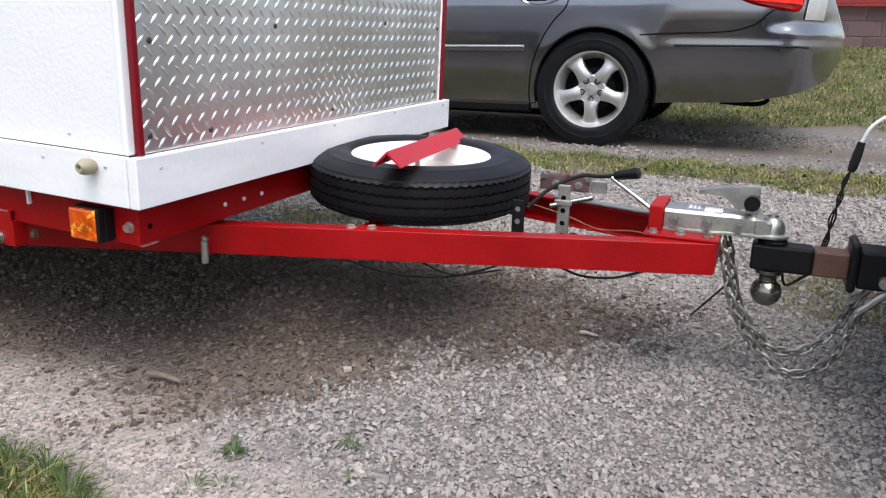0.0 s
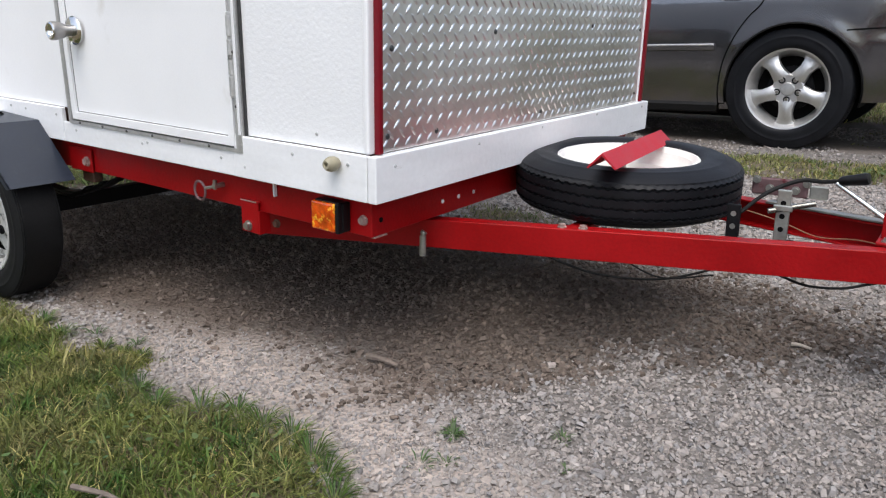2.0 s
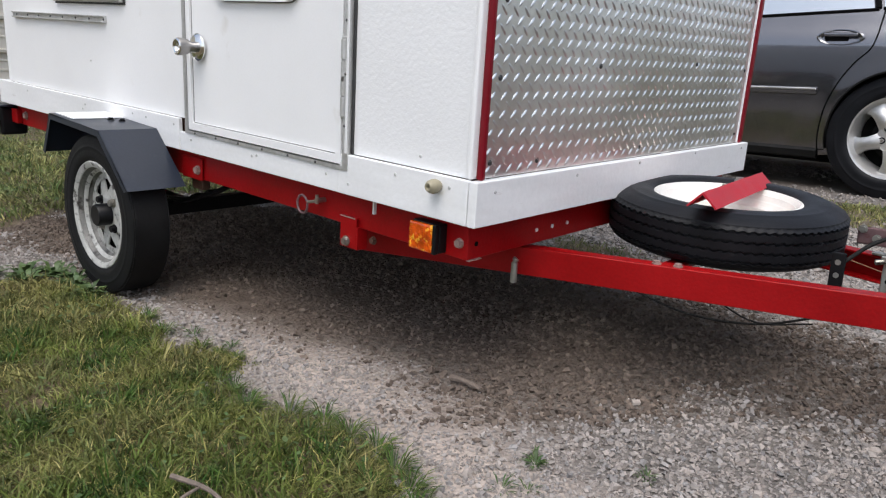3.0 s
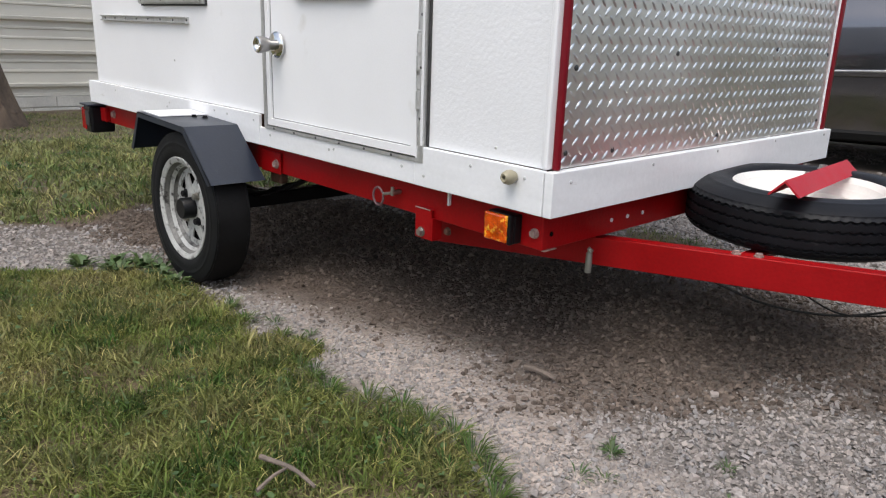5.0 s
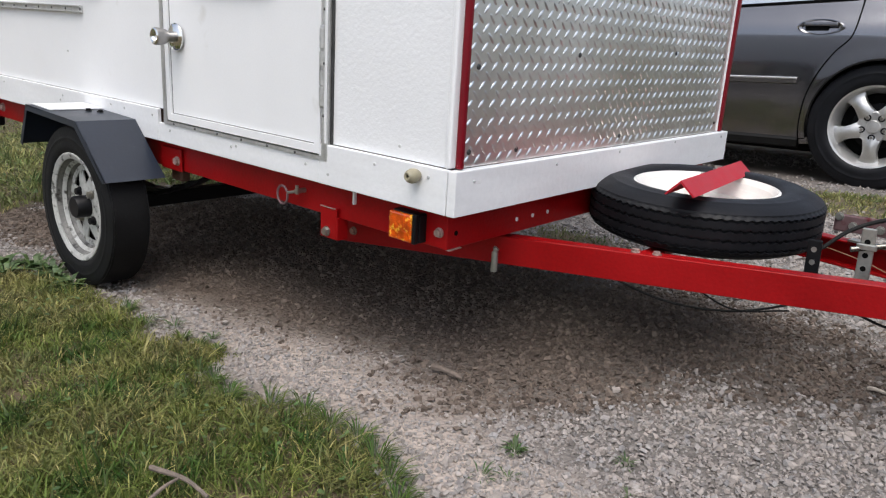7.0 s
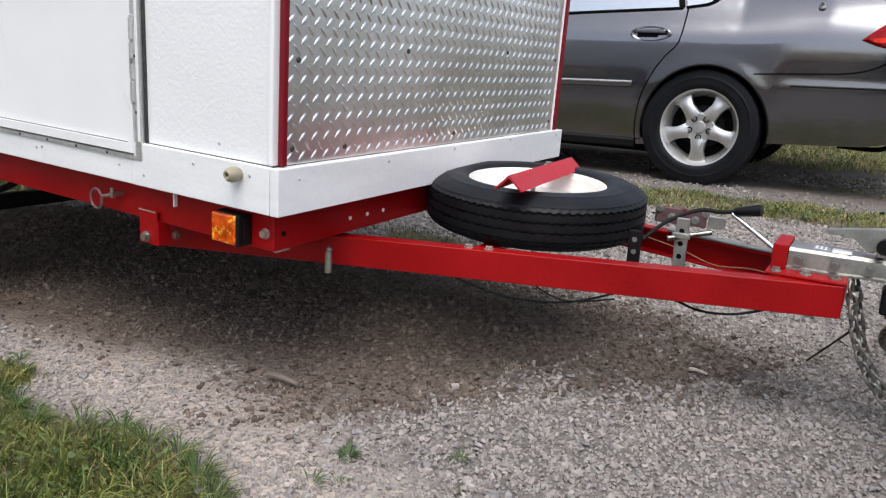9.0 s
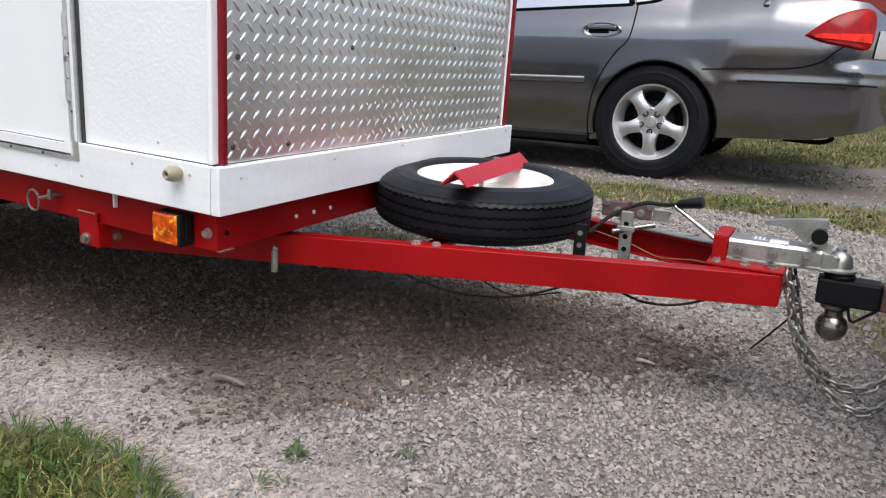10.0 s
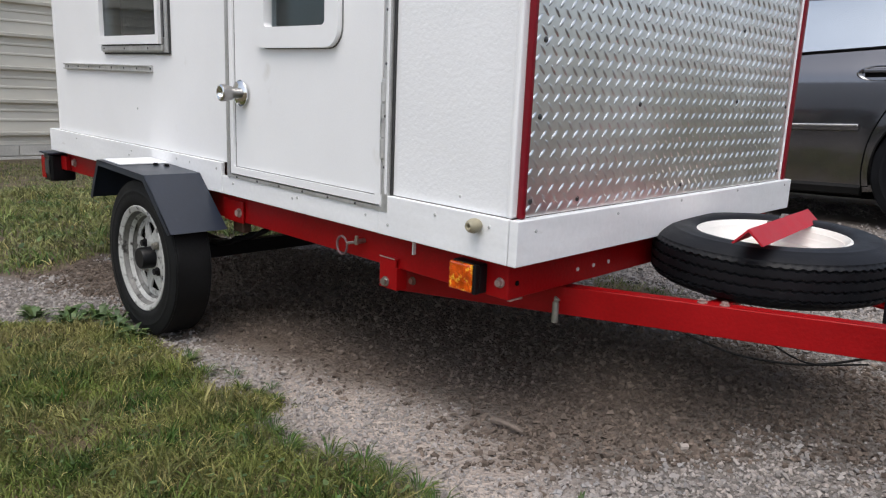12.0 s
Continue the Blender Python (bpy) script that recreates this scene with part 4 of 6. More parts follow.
def channel(bm, p, q, height, flange, t=0.0045, side=1):
    """C-channel from p to q (its outer top edge), open to the inner side."""
    p, q = Vector(p), Vector(q)
    d = (q - p).normalized()
    w = Vector((0, 0, 1)).cross(d).normalized() * side
    up = d.cross(w).normalized() * side
    if up.z < 0:
        up = -up
    prof = [(0, 0), (flange, 0), (flange, -t), (t, -t), (t, -height + t), (flange, -height + t), (flange, -height), (0, -height)]
    rings = [[bm.verts.new(e + w * a + up * c) for a, c in prof] for e in (p, q)]
    for i in range(8):
        j = (i + 1) % 8
        bm.faces.new((rings[0][i], rings[0][j], rings[1][j], rings[1][i]))
    bm.faces.new(rings[0])
    bm.faces.new(rings[1][::-1])
    bmesh.ops.bevel(bm, geom=[e for e in bm.edges], offset=0.0012, segments=1, affect="EDGES")
    return bm


def build_frame():
    """Red folding steel frame under the box."""
    lo, hi = -0.1625, -0.0845
    part("side_rail", channel(bmesh.new(), (-2.335, 0.040, hi), (-0.0435, 0.040, hi), hi - lo, 0.040, side=1), RED, trailer, "red steel side rail")
    part("side_rail", channel(bmesh.new(), (-0.0435, W_BOX - 0.040, hi), (-2.335, W_BOX - 0.040, hi), hi - lo, 0.040, side=1), RED, trailer)
    front = part("front_crossmember", channel(bmesh.new(), (-0.042, 0.041, hi), (-0.042, W_BOX - 0.041, hi), hi - lo, 0.040, side=1), RED, trailer, "red front crossmember with small bolt holes")
    for x in (-0.85, -1.75, -2.375):
        part("crossmember", boxed(x, x + 0.04, 0.082, W_BOX - 0.082, lo, hi - 0.001, 0.002), RED, trailer)
    # white discs stand in for the brightness seen through the web holes
    for y in (0.266, 0.325, 0.384):
        bm = bmesh.new()
        cyl(bm, (-0.0425, y, -0.1335), (-0.0400, y, -0.1335), 0.0045, 12)
        part("hole_disc", bm, WHITE, front, "white disc standing in for a bright hole through the web")
    bm = bmesh.new()
    cyl(bm, (-0.0425, 0.066, -0.132), (-0.0405, 0.066, -0.132), 0.005, 12)
    part("bolt_hole", bm, GAP, front)
    part("weld_edge", boxed(-0.046, -0.0385, 0.044, 0.082, lo - 0.002, lo - 0.0002), PAINTED_BOLT, front, "chipped paint on the lower edge")
    part("corner_bolt", bolt_head(bmesh.new(), (-0.061, 0.040, -0.131), (0, -1, 0), 0.0076, 0.010), PAINTED_BOLT, trailer, "dull bolt")
    # red folding bracket with bolt, spring hanger plate with bolt
    bm = boxed(-0.403, -0.350, 0.0300, 0.0345, -0.211, -0.140, 0.0015)
    box(bm, -0.403, -0.350, 0.0345, 0.052, -0.1440, -0.1400, 0.001)
    box(bm, -0.350, -0.3455, 0.0300, 0.060, -0.211, -0.160, 0.001)
    bracket = part("fold_bracket", bm, RED, trailer, "red folding bracket")
    part("bolt", bolt_head(bmesh.new(), (-0.381, 0.0300, -0.196), (0, -1, 0), 0.0085, 0.010), ZINC, bracket)
    part("bolt", bolt_head(bmesh.new(), (-0.325, 0.060, -0.188), (0, -1, 0), 0.007, 0.008), RUST, bracket)
    part("worn_edge", boxed(-0.402, -0.353, 0.0285, 0.0298, -0.1425, -0.1400), PAINTED_BOLT, bracket, "paint worn off the upper edge")
    plate = part("hanger_plate", boxed(-1.086, -0.984, 0.0315, 0.0375, -0.1645, -0.104, 0.002), RED, trailer, "red spring hanger plate")
    part("bolt", bolt_head(bmesh.new(), (-1.002, 0.0315, -0.136), (0, -1, 0), 0.0095, 0.010), PAINTED_BOLT, plate)
    part("spring_hanger", boxed(-1.075, -1.020, 0.052, 0.080, -0.200, -0.166, 0.006), RUST, trailer, "rusty spring hanger below the rail")
    # pin with ring, on the near rail
    pin = bmesh.new()
    cyl(pin, (-0.470, 0.040, -0.121), (-0.470, 0.014, -0.121), 0.006, 12)
    cyl(pin, (-0.470, 0.0175, -0.128), (-0.470, 0.0175, -0.108), 0.0042, 10)
    cyl(pin, (-0.503, 0.017, -0.130), (-0.470, 0.018, -0.122), 0.0035, 10)
    pin_ob = part("lock_pin", pin, STEEL, trailer, "steel locking pin")
    ring = [(-0.521 + 0.0185 * math.cos(a), 0.016, -0.138 + 0.021 * math.sin(a)) for a in np.linspace(0.5, 6.6, 26)]
    part("pin_ring", tube(bmesh.new(), ring, 0.0028, 8), MAROON, pin_ob, "pull ring flecked with red paint")
    part("cotter", boxed(-0.3015, -0.297, 0.031, 0.0395, -0.121, -0.0855, 0.001), WHITE, trailer, "pale paint drip peg")
    # hanging bolt under the front
    bm = tube(bmesh.new(), [(-0.053, 0.214, -0.243), (-0.053, 0.214, -0.2), (-0.0525, 0.2145, -0.194), (-0.0505, 0.216, -0.1905)], 0.0070, 12)
    part("hanging_bolt", bm, ZINC, trailer, "zinc bolt hanging below the frame", smooth=True)
    # amber marker lamp
    lamp = part("marker_lamp", boxed(-0.166, -0.094, 0.016, 0.0395, -0.158, -0.0995, 0.003), PLASTIC, trailer, "black marker lamp housing")
    part("amber_lens", boxed(-0.1655, -0.1035, 0.004, 0.0155, -0.157, -0.101, 0.004), AMBER, lamp, "amber lens")
    part("lamp_rim", boxed(-0.1025, -0.094, 0.004, 0.0155, -0.158, -0.0995, 0.002), PLASTIC, lamp)
    # tail lamp on its bracket
    tail = part("tail_lamp", boxed(-2.428, -2.345, -0.020, 0.076, -0.208, -0.100, 0.010), PLASTIC, trailer, "black tail lamp housing")
    part("red_lens", boxed(-2.450, -2.4285, -0.022, 0.078, -0.200, -0.110, 0.008), RED_LENS, tail, "red tail lens")
    part("side_lens", boxed(-2.425, -2.395, -0.0235, -0.0205, -0.196, -0.116, 0.001), RED_LENS, tail, "red side lens")
    part("housing_lip", boxed(-2.395, -2.352, -0.025, -0.0205, -0.178, -0.120, 0.002), SEAL, tail)
    part("housing_cap", boxed(-2.436, -2.335, -0.030, 0.080, -0.0995, -0.092, 0.003), NAVY, tail, "dark grey top plate")
    part("tail_bracket", boxed(-2.3445, -2.290, 0.020, 0.0385, -0.158, -0.104, 0.002), RED, trailer)
    part("bolt", bolt_head(bmesh.new(), (-2.250, 0.040, -0.125), (0, -1, 0), 0.012, 0.010), PAINTED_BOLT, trailer)


def build_running_gear():
    """Axle, springs, near and far wheels and fenders, in world places."""
    c = Vector((-1.248, -0.094, 0.221))
    bm = bmesh.new()
    box(bm, c.x - 0.020, c.x + 0.020, 0.02, W_BOX - 0.02, c.z - 0.022, c.z + 0.020, 0.003)
    part("axle", bm, BLACK_STEEL, trailer, "black square axle beam", world=True)
    for y in (0.075, W_BOX - 0.105):
        bm = bmesh.new()
        for k in range(3):
            pts = [(c.x + s * (0.30 - 0.08 * k), y, c.z + 0.032 + 0.012 * (2 - k) * 0 + 0.07 * (s * s) * (1 - 0.2 * k) - 0.008 * k) for s in np.linspace(-1, 1, 9)]
            for p, q in zip(pts, pts[1:]):
                box(bm, -0.5, 0.5, 0, 0.03, -0.003, 0.003, m=Matrix.Translation((Vector(p) + Vector(q)) / 2) @ (Vector(q) - Vector(p)).to_track_quat("X", "Z").to_matrix().to_4x4() @ Matrix.Diagonal(((Vector(q) - Vector(p)).length, 1, 1, 1)))
        part("leaf_spring", bm, BLACK_STEEL, trailer, "black leaf spring", world=True)
    for side in (-1, 1):
        cy = c.y if side < 0 else W_BOX - c.y
        ax = Matrix.Translation((c.x, cy, c.z)) @ pose(0, 0, 0, 90 if side < 0 else -90, 0, 0)
        wheel = part("wheel", tyre(bmesh.new(), 0.2225, 0.148, 0.057, (-0.80, 0.80), axis=ax, tread_depth=0.0008, zig=0.004), RUBBER_DUSTY, trailer, "worn trailer tyre", smooth=True, world=True)
        bm = lathe(bmesh.new(), [(0.147, -0.048), (0.140, -0.046), (0.136, -0.034), (0.118, -0.026), (0.116, 0.004), (0.122, 0.010), (0.1225, 0.016),
                                 (0.131, 0.022), (0.1335, 0.036), (0.139, 0.0445), (0.147, 0.0465), (0.143, 0.049), (0.136, 0.046), (0.130, 0.036),
                                 (0.1275, 0.0235), (0.119, 0.017), (0.112, 0.004), (0.112, -0.030), (0.130, -0.040)], 72, closed=True)
        bm.transform(ax)
        rim = part("rim", bm, RIM_STAINED, wheel, "stained grey rim barrel", smooth=True, world=True)
        bm = lathe(bmesh.new(), [(0.1355, 0.0445), (0.1405, 0.0470), (0.1515, 0.0495), (0.1520, 0.0520), (0.1490, 0.0535), (0.1435, 0.0520), (0.1385, 0.0500), (0.1345, 0.0475)], 72, closed=True)
        bm.transform(ax)
        part("rim_flange", bm, RIM_WORN, wheel, "worn white rim flange", smooth=True, world=True)
        bm = lathe(bmesh.new(), [(0.1245, 0.0215), (0.1300, 0.0275), (0.1285, 0.0320), (0.1262, 0.0310), (0.1205, 0.0230)], 72, closed=True)
        bm.transform(ax)
        part("rim_step", bm, RIM_WORN, wheel, "worn white step inside the rim", smooth=True, world=True)
        bm = bmesh.new()
        lathe(bm, [(0.030, 0.010), (0.030, 0.018), (0.045, 0.020), (0.062, 0.017), (0.068, 0.011), (0.055, 0.006)], 48, closed=True)
        spoke_disc(bm, 0.060, 0.106, 0.018, 0.012, 8)
        lathe(bm, [(0.100, 0.0125), (0.117, 0.0120), (0.1175, 0.0070), (0.100, 0.0075)], 48, closed=True)
        bmesh.ops.remove_doubles(bm, verts=bm.verts, dist=0.0005)
        bm.transform(ax)
        part("wheel_disc", bm, RIM_WORN, wheel, "worn white spoked wheel centre", world=True)
        # black disc added so the wheel windows look filled with shade
        bm = lathe(bmesh.new(), [(0.1115, 0.002), (0.0005, 0.002)], 32)
        bm.transform(ax)
        part("wheel_shade_disc", bm, GAP, wheel, "black disc standing in for shade behind the wheel centre", world=True)
        bm = lathe(bmesh.new(), [(0.031, -0.05), (0.031, 0.052), (0.028, 0.056), (0.0005, 0.056)], 28)
        bm.transform(ax)
        part("hub_cap", bm, PLASTIC, wheel, "black grease cap", smooth=True, world=True)
        for k in range(4):
            a = radians(45 + 90 * k)
            bm = bolt_head(bmesh.new(), (0.052 * math.cos(a), 0.052 * math.sin(a), 0.018), (0, 0, 1), 0.0095, 0.014)
            bm.transform(ax)
            part("lug_nut", bm, BLACK_STEEL if k % 2 else STEEL, wheel, world=True)
        # fender: three flat plates with a turned lip
        prof = [(-1.545, 0.372), (-1.478, 0.488), (-1.160, 0.4655), (-1.012, 0.322)]
        ya, yb = (-0.165, -0.001) if side < 0 else (W_BOX + 0.001, W_BOX + 0.165)
        bm = bmesh.new()
        t = 0.0035
        inner = [(-1.541, 0.370), (-1.4755, 0.4843), (-1.1615, 0.4622), (-1.016, 0.321)]
        vs = [[bm.verts.new((x, y, z)) for x, z in line] for y in (ya, yb) for line in (prof, inner)]
        for k in range(3):
            for a, b2 in ((vs[0], vs[2]), (vs[1], vs[3]), (vs[0], vs[1]), (vs[2], vs[3])):
                bm.faces.new((a[k], a[k + 1], b2[k + 1], b2[k]))
        for k in (0, 3):
            bm.faces.new((vs[0][k], vs[1][k], vs[3][k], vs[2][k]))
        lip = ya if side < 0 else yb
        edge = [(x, z) for x, z in prof] + [(-1.030, 0.318), (-1.168, 0.449), (-1.472, 0.471), (-1.531, 0.366)]
        for i in range(3):
            q = [edge[i], edge[i + 1], edge[6 - i], edge[7 - i]]
            va = [bm.verts.new((x, lip, z)) for x, z in q]
            vb = [bm.verts.new((x, lip - 0.003 * side, z)) for x, z in q]
            bm.faces.new(va)
            bm.faces.new(vb[::-1])
            for j in range(4):
                bm.faces.new((va[j], va[(j + 1) % 4], vb[(j + 1) % 4], vb[j]))
        fender = part("fender", bm, NAVY, trailer, "dark navy angular steel fender", world=True)
        if side < 0:
            m = Matrix.Translation((-1.478, 0, 0.4885)) @ pose(0, 0, 0, 0, math.degrees(math.atan2(0.0225, 0.318)), 0)
            part("white_patch", boxed(0.010, 0.130, -0.150, -0.003, 0.0005, 0.003, m=m), WHITE, fender, "white patch", world=True)
            for x in (0.155, 0.185):
                bm = bolt_head(bmesh.new(), (x, -0.055 + 0.02 * (x > 0.16), 0.001), (0, 0, 1), 0.0070, 0.006)
                bm.transform(m)
                part("fender_bolt", bm, BLACK_STEEL, fender, world=True)


build_shell()
build_tread_plate()
build_skirt()
build_door()
build_side_window()
build_frame()
build_running_gear()


# ---- tongue, coupler and what hangs on it ----
def build_tongue():
    """Two red channels that meet at the coupler, level over the ground."""
    top, h = 0.298, 0.061
    near = part("tongue_rail", channel(bmesh.new(), (-0.48, 0.1115, top), (0.865, 0.549, top), h, 0.036, 0.005, side=1), RED, trailer, "red tongue rail", world=True)
    part("tongue_rail", channel(bmesh.new(), (0.865, 0.731, top), (-0.48, 1.1685, top), h, 0.036, 0.005, side=1), RED, trailer, "red tongue rail", world=True)
    part("end_plate", boxed(0.860, 0.866, 0.553, 0.727, top - h + 0.001, top - 0.001, 0.001), RED, trailer, world=True)
    bm = boxed(0.728, 0.868, 0.548, 0.732, top + 0.001, top + 0.007, 0.002)
    saddle = part("saddle_plate", bm, RED, trailer, "red coupler saddle plate", world=True)
    bm = boxed(0.732, 0.759, 0.584, 0.591, top + 0.007, 0.3505, 0.002)
    box(bm, 0.732, 0.759, 0.689, 0.696, top + 0.007, 0.3505, 0.002)
    box(bm, 0.732, 0.759, 0.584, 0.696, 0.3470, 0.3530, 0.002)
    part("saddle_strap", bm, RED, saddle, "red strap over the coupler", world=True)
    for x, y in ((0.746, 0.560), (0.797, 0.566), (0.846, 0.572), (0.746, 0.720), (0.797, 0.714), (0.846, 0.708)):
        part("bolt", bolt_head(bmesh.new(), (x, y, top + 0.007), (0, 0, 1), 0.0078, 0.008), ZINC, saddle, world=True)
    for x in (0.195, 0.235):
        y = 0.131 + (x + 0.42) * 0.3253 + 0.016
        part("bolt", bolt_head(bmesh.new(), (x, y, top), (0, 0, 1), 0.0072, 0.007), PAINTED_BOLT, near, world=True)
    part("spare_carrier", boxed(0.17, 0.21, 0.40, 0.88, top - 0.027, top - 0.015, 0.002), RED, trailer, "red cross bar under the spare", world=True)
    bm = bmesh.new()
    cyl(bm, (0.19, 0.66, top - 0.015), (0.19, 0.66, 0.432), 0.006, 10)
    part("carrier_stud", bm, STEEL, trailer, world=True)


def build_coupler():
    """Zinc ball coupler with latch lever, on the saddle."""
    cy, z0 = 0.640, 0.3055
    body = bmesh.new()
    # U-shaped channel that narrows to the neck
    st = [(0.760, 0.0410, 0.3465), (0.845, 0.0410, 0.3465), (0.858, 0.0385, 0.3460), (0.884, 0.0315, 0.3450), (0.926, 0.0270, 0.3420)]
    rings = []
    for x, w, z in st:
        rings.append([body.verts.new((x, cy + a, c)) for a, c in ((-w - 0.007, z0), (-w - 0.007, z0 + 0.004), (-w, z0 + 0.006), (-w, z - 0.006), (-w + 0.006, z), (w - 0.006, z), (w, z - 0.006), (w, z0 + 0.006), (w + 0.007, z0 + 0.004), (w + 0.007, z0))])
    for a, c in zip(rings, rings[1:]):
        for k in range(10):
            body.faces.new((a[k], a[(k + 1) % 10], c[(k + 1) % 10], c[k]))
    body.faces.new(rings[0])
    body.faces.new(rings[-1][::-1])
    coupler = part("coupler", body, ZINC, trailer, "zinc-plated ball coupler", world=True)
    bm = prism(bmesh.new(), [(0.924, 0.342), (0.942, 0.337), (0.957, 0.335), (0.957, 0.3035), (0.924, 0.3035)], 0.050, Matrix.Translation((0, cy - 0.025, 0)), 0.004)
    part("socket_neck", bm, ZINC, coupler, "forged neck of the socket", world=True)
    bm = lathe(bmesh.new(), [(0.0003, 0.0), (0.0325, 0.0), (0.0330, 0.002), (0.0325, 0.005), (0.0245, 0.008), (0.0235, 0.018), (0.0205, 0.029), (0.014, 0.036), (0.0095, 0.038), (0.0090, 0.043), (0.005, 0.045), (0.0003, 0.0455)], 32, Matrix.Translation((0.957, cy, 0.3043)))
    part("ball_socket", bm, ZINC, coupler, "rounded ball socket with a lip", smooth=True, world=True)
    part("lip", boxed(0.87, 0.964, cy - 0.030, cy + 0.030, z0 - 0.002, z0 + 0.0035, 0.0015), ZINC, coupler, world=True)
    m = Matrix.Translation((0.826, cy, 0.382)) @ pose(0, 0, 0, 0, -5, 0)
    bm = bmesh.new()
    prism(bm, [(-0.008, -0.004), (-0.008, 0.004), (0.020, 0.006), (0.084, 0.009), (0.102, 0.010), (0.104, -0.006), (0.092, -0.010), (0.078, -0.012), (0.076, -0.032), (0.062, -0.036), (0.052, -0.024), (0.040, -0.010), (0.018, -0.006)], 0.028, Matrix.Translation((0, -0.014, 0)), 0.0012)
    bm.transform(m)
    part("latch_lever", bm, ZINC, coupler, "zinc latch lever", world=True)
    bm = bmesh.new()
    cyl(bm, (0.917, cy - 0.036, 0.371), (0.917, cy + 0.020, 0.371), 0.0125, 24)
    part("latch_cap", bm, PLASTIC, coupler, "black round latch cap", smooth=True, world=True)
    bm = bmesh.new()
    cyl(bm, (0.917, cy - 0.042, 0.371), (0.917, cy - 0.0365, 0.371), 0.0145, 24)
    part("cap_rim", bm, PLASTIC, coupler, smooth=True, world=True)
    bm = boxed(0.905, 0.930, cy - 0.020, cy + 0.020, 0.346, 0.366, 0.003)
    part("latch_post", bm, ZINC, coupler, world=True)
    bm = prism(bmesh.new(), [(0.906, 0.368), (0.926, 0.364), (0.937, 0.350), (0.934, 0.338), (0.920, 0.336)], 0.022, Matrix.Translation((0, cy - 0.011, 0)), 0.001)
    part("latch_hook", bm, ZINC, coupler, "zinc latch hook", world=True)
    for x, r in ((0.779, 0.010), (0.842, 0.010), (0.900, 0.007)):
        y = cy - 0.0412 if x < 0.855 else cy - 0.0335
        part("bolt", bolt_head(bmesh.new(), (x, y, 0.326), (0, -1, 0), r * 0.72, 0.016), SATIN, coupler, world=True)
    part("decal", boxed(0.80, 0.828, cy - 0.022, cy + 0.018, 0.3467, 0.3473), PLATE_INK, coupler, "worn printed decal", world=True)
    for k in range(3):
        part("decal_bar", boxed(0.803 + 0.008 * k, 0.807 + 0.008 * k, cy - 0.018, cy + 0.012, 0.3477, 0.3481), WHITE, coupler, world=True)
    part("paper_label", boxed(0.832, 0.866, cy - 0.034, cy + 0.010, 0.3470, 0.3478), WHITE, coupler, "white paper label", world=True)


def build_jack():
    """Perforated zinc mast, clamp plates and crank between the tongue rails."""
    jack = part("jack_mast", boxed(0.540, 0.566, 0.610, 0.618, 0.235, 0.372, 0.002), ZINC, trailer, "perforated zinc jack mast", world=True)
    for z in (0.345, 0.318, 0.291, 0.264):
        bm = bmesh.new()
        cyl(bm, (0.553, 0.6092, z), (0.553, 0.6098, z), 0.0055, 14)
        part("hole", bm, GAP, jack, world=True)
    bm = bmesh.new()
    cyl(bm, (0.528, 0.598, 0.328), (0.606, 0.640, 0.345), 0.0058, 12)
    part("clamp_pin", bm, BALL, jack, "zinc clamp pin", smooth=True, world=True)
    part("clamp_arm", boxed(0.536, 0.572, 0.600, 0.6085, 0.330, 0.342, 0.002), ZINC, jack, world=True)
    bm = bmesh.new()
    cyl(bm, (0.560, 0.660, 0.235), (0.560, 0.690, 0.235), 0.018, 18)
    part("jack_foot", bm, BLACK_STEEL, jack, world=True)
    bm = boxed(0.462, 0.488, 0.545, 0.552, 0.236, 0.345, 0.002)
    box(bm, 0.455, 0.495, 0.540, 0.560, 0.255, 0.272, 0.003)
    strap = part("black_bracket", bm, BLACK_STEEL, trailer, "dark perforated steel strap", world=True)
    for z in (0.326, 0.300, 0.246):
        bm = bmesh.new()
        cyl(bm, (0.475, 0.5438, z), (0.475, 0.5446, z), 0.0055, 14)
        part("hole", bm, ZINC, strap, "pale hole in the strap", world=True)
    y = 0.822
    plate = part("clamp_plate", boxed(0.440, 0.560, y, y + 0.006, 0.318, 0.358, 0.004), MAROON, trailer, "dark maroon clamp plate on the far rail", world=True)
    for x, z in ((0.450, 0.352), (0.480, 0.334), (0.557, 0.352), (0.535, 0.334)):
        part("bolt", bolt_head(bmesh.new(), (x, y, z), (0, -1, 0), 0.007, 0.008), ZINC, plate, world=True)
    part("zinc_tab", boxed(0.566, 0.604, y - 0.018, y - 0.0125, 0.322, 0.352, 0.003), ZINC, plate, "zinc tab", world=True)
    m = Matrix.Translation((0.43, 0.835, 0.300)) @ pose(0, 0, 0, 0, 0, -17)
    part("zinc_strip", boxed(0.05, 0.31, -0.008, 0.016, 0.0, 0.005, 0.001, m=m), ZINC, trailer, "zinc strip on the far rail", world=True)
    crank = bmesh.new()
    cyl(crank, (0.627, 0.735, 0.374), (0.726, 0.70, 0.318), 0.0048, 10)
    crank_ob = part("crank_rod", crank, CHROME, trailer, "bright crank rod", smooth=True, world=True)
    ax = Matrix.Translation((0.632, 0.735, 0.379)) @ Vector((0.052, -0.01, 0.012)).to_track_quat("Z", "Y").to_matrix().to_4x4()
    bm = lathe(bmesh.new(), [(0.0003, 0.0), (0.008, 0.0), (0.0105, 0.006), (0.0115, 0.03), (0.013, 0.05), (0.0115, 0.056), (0.0003, 0.057)], 20, ax)
    part("crank_grip", bm, PLASTIC, crank_ob, "black crank grip", smooth=True, world=True)
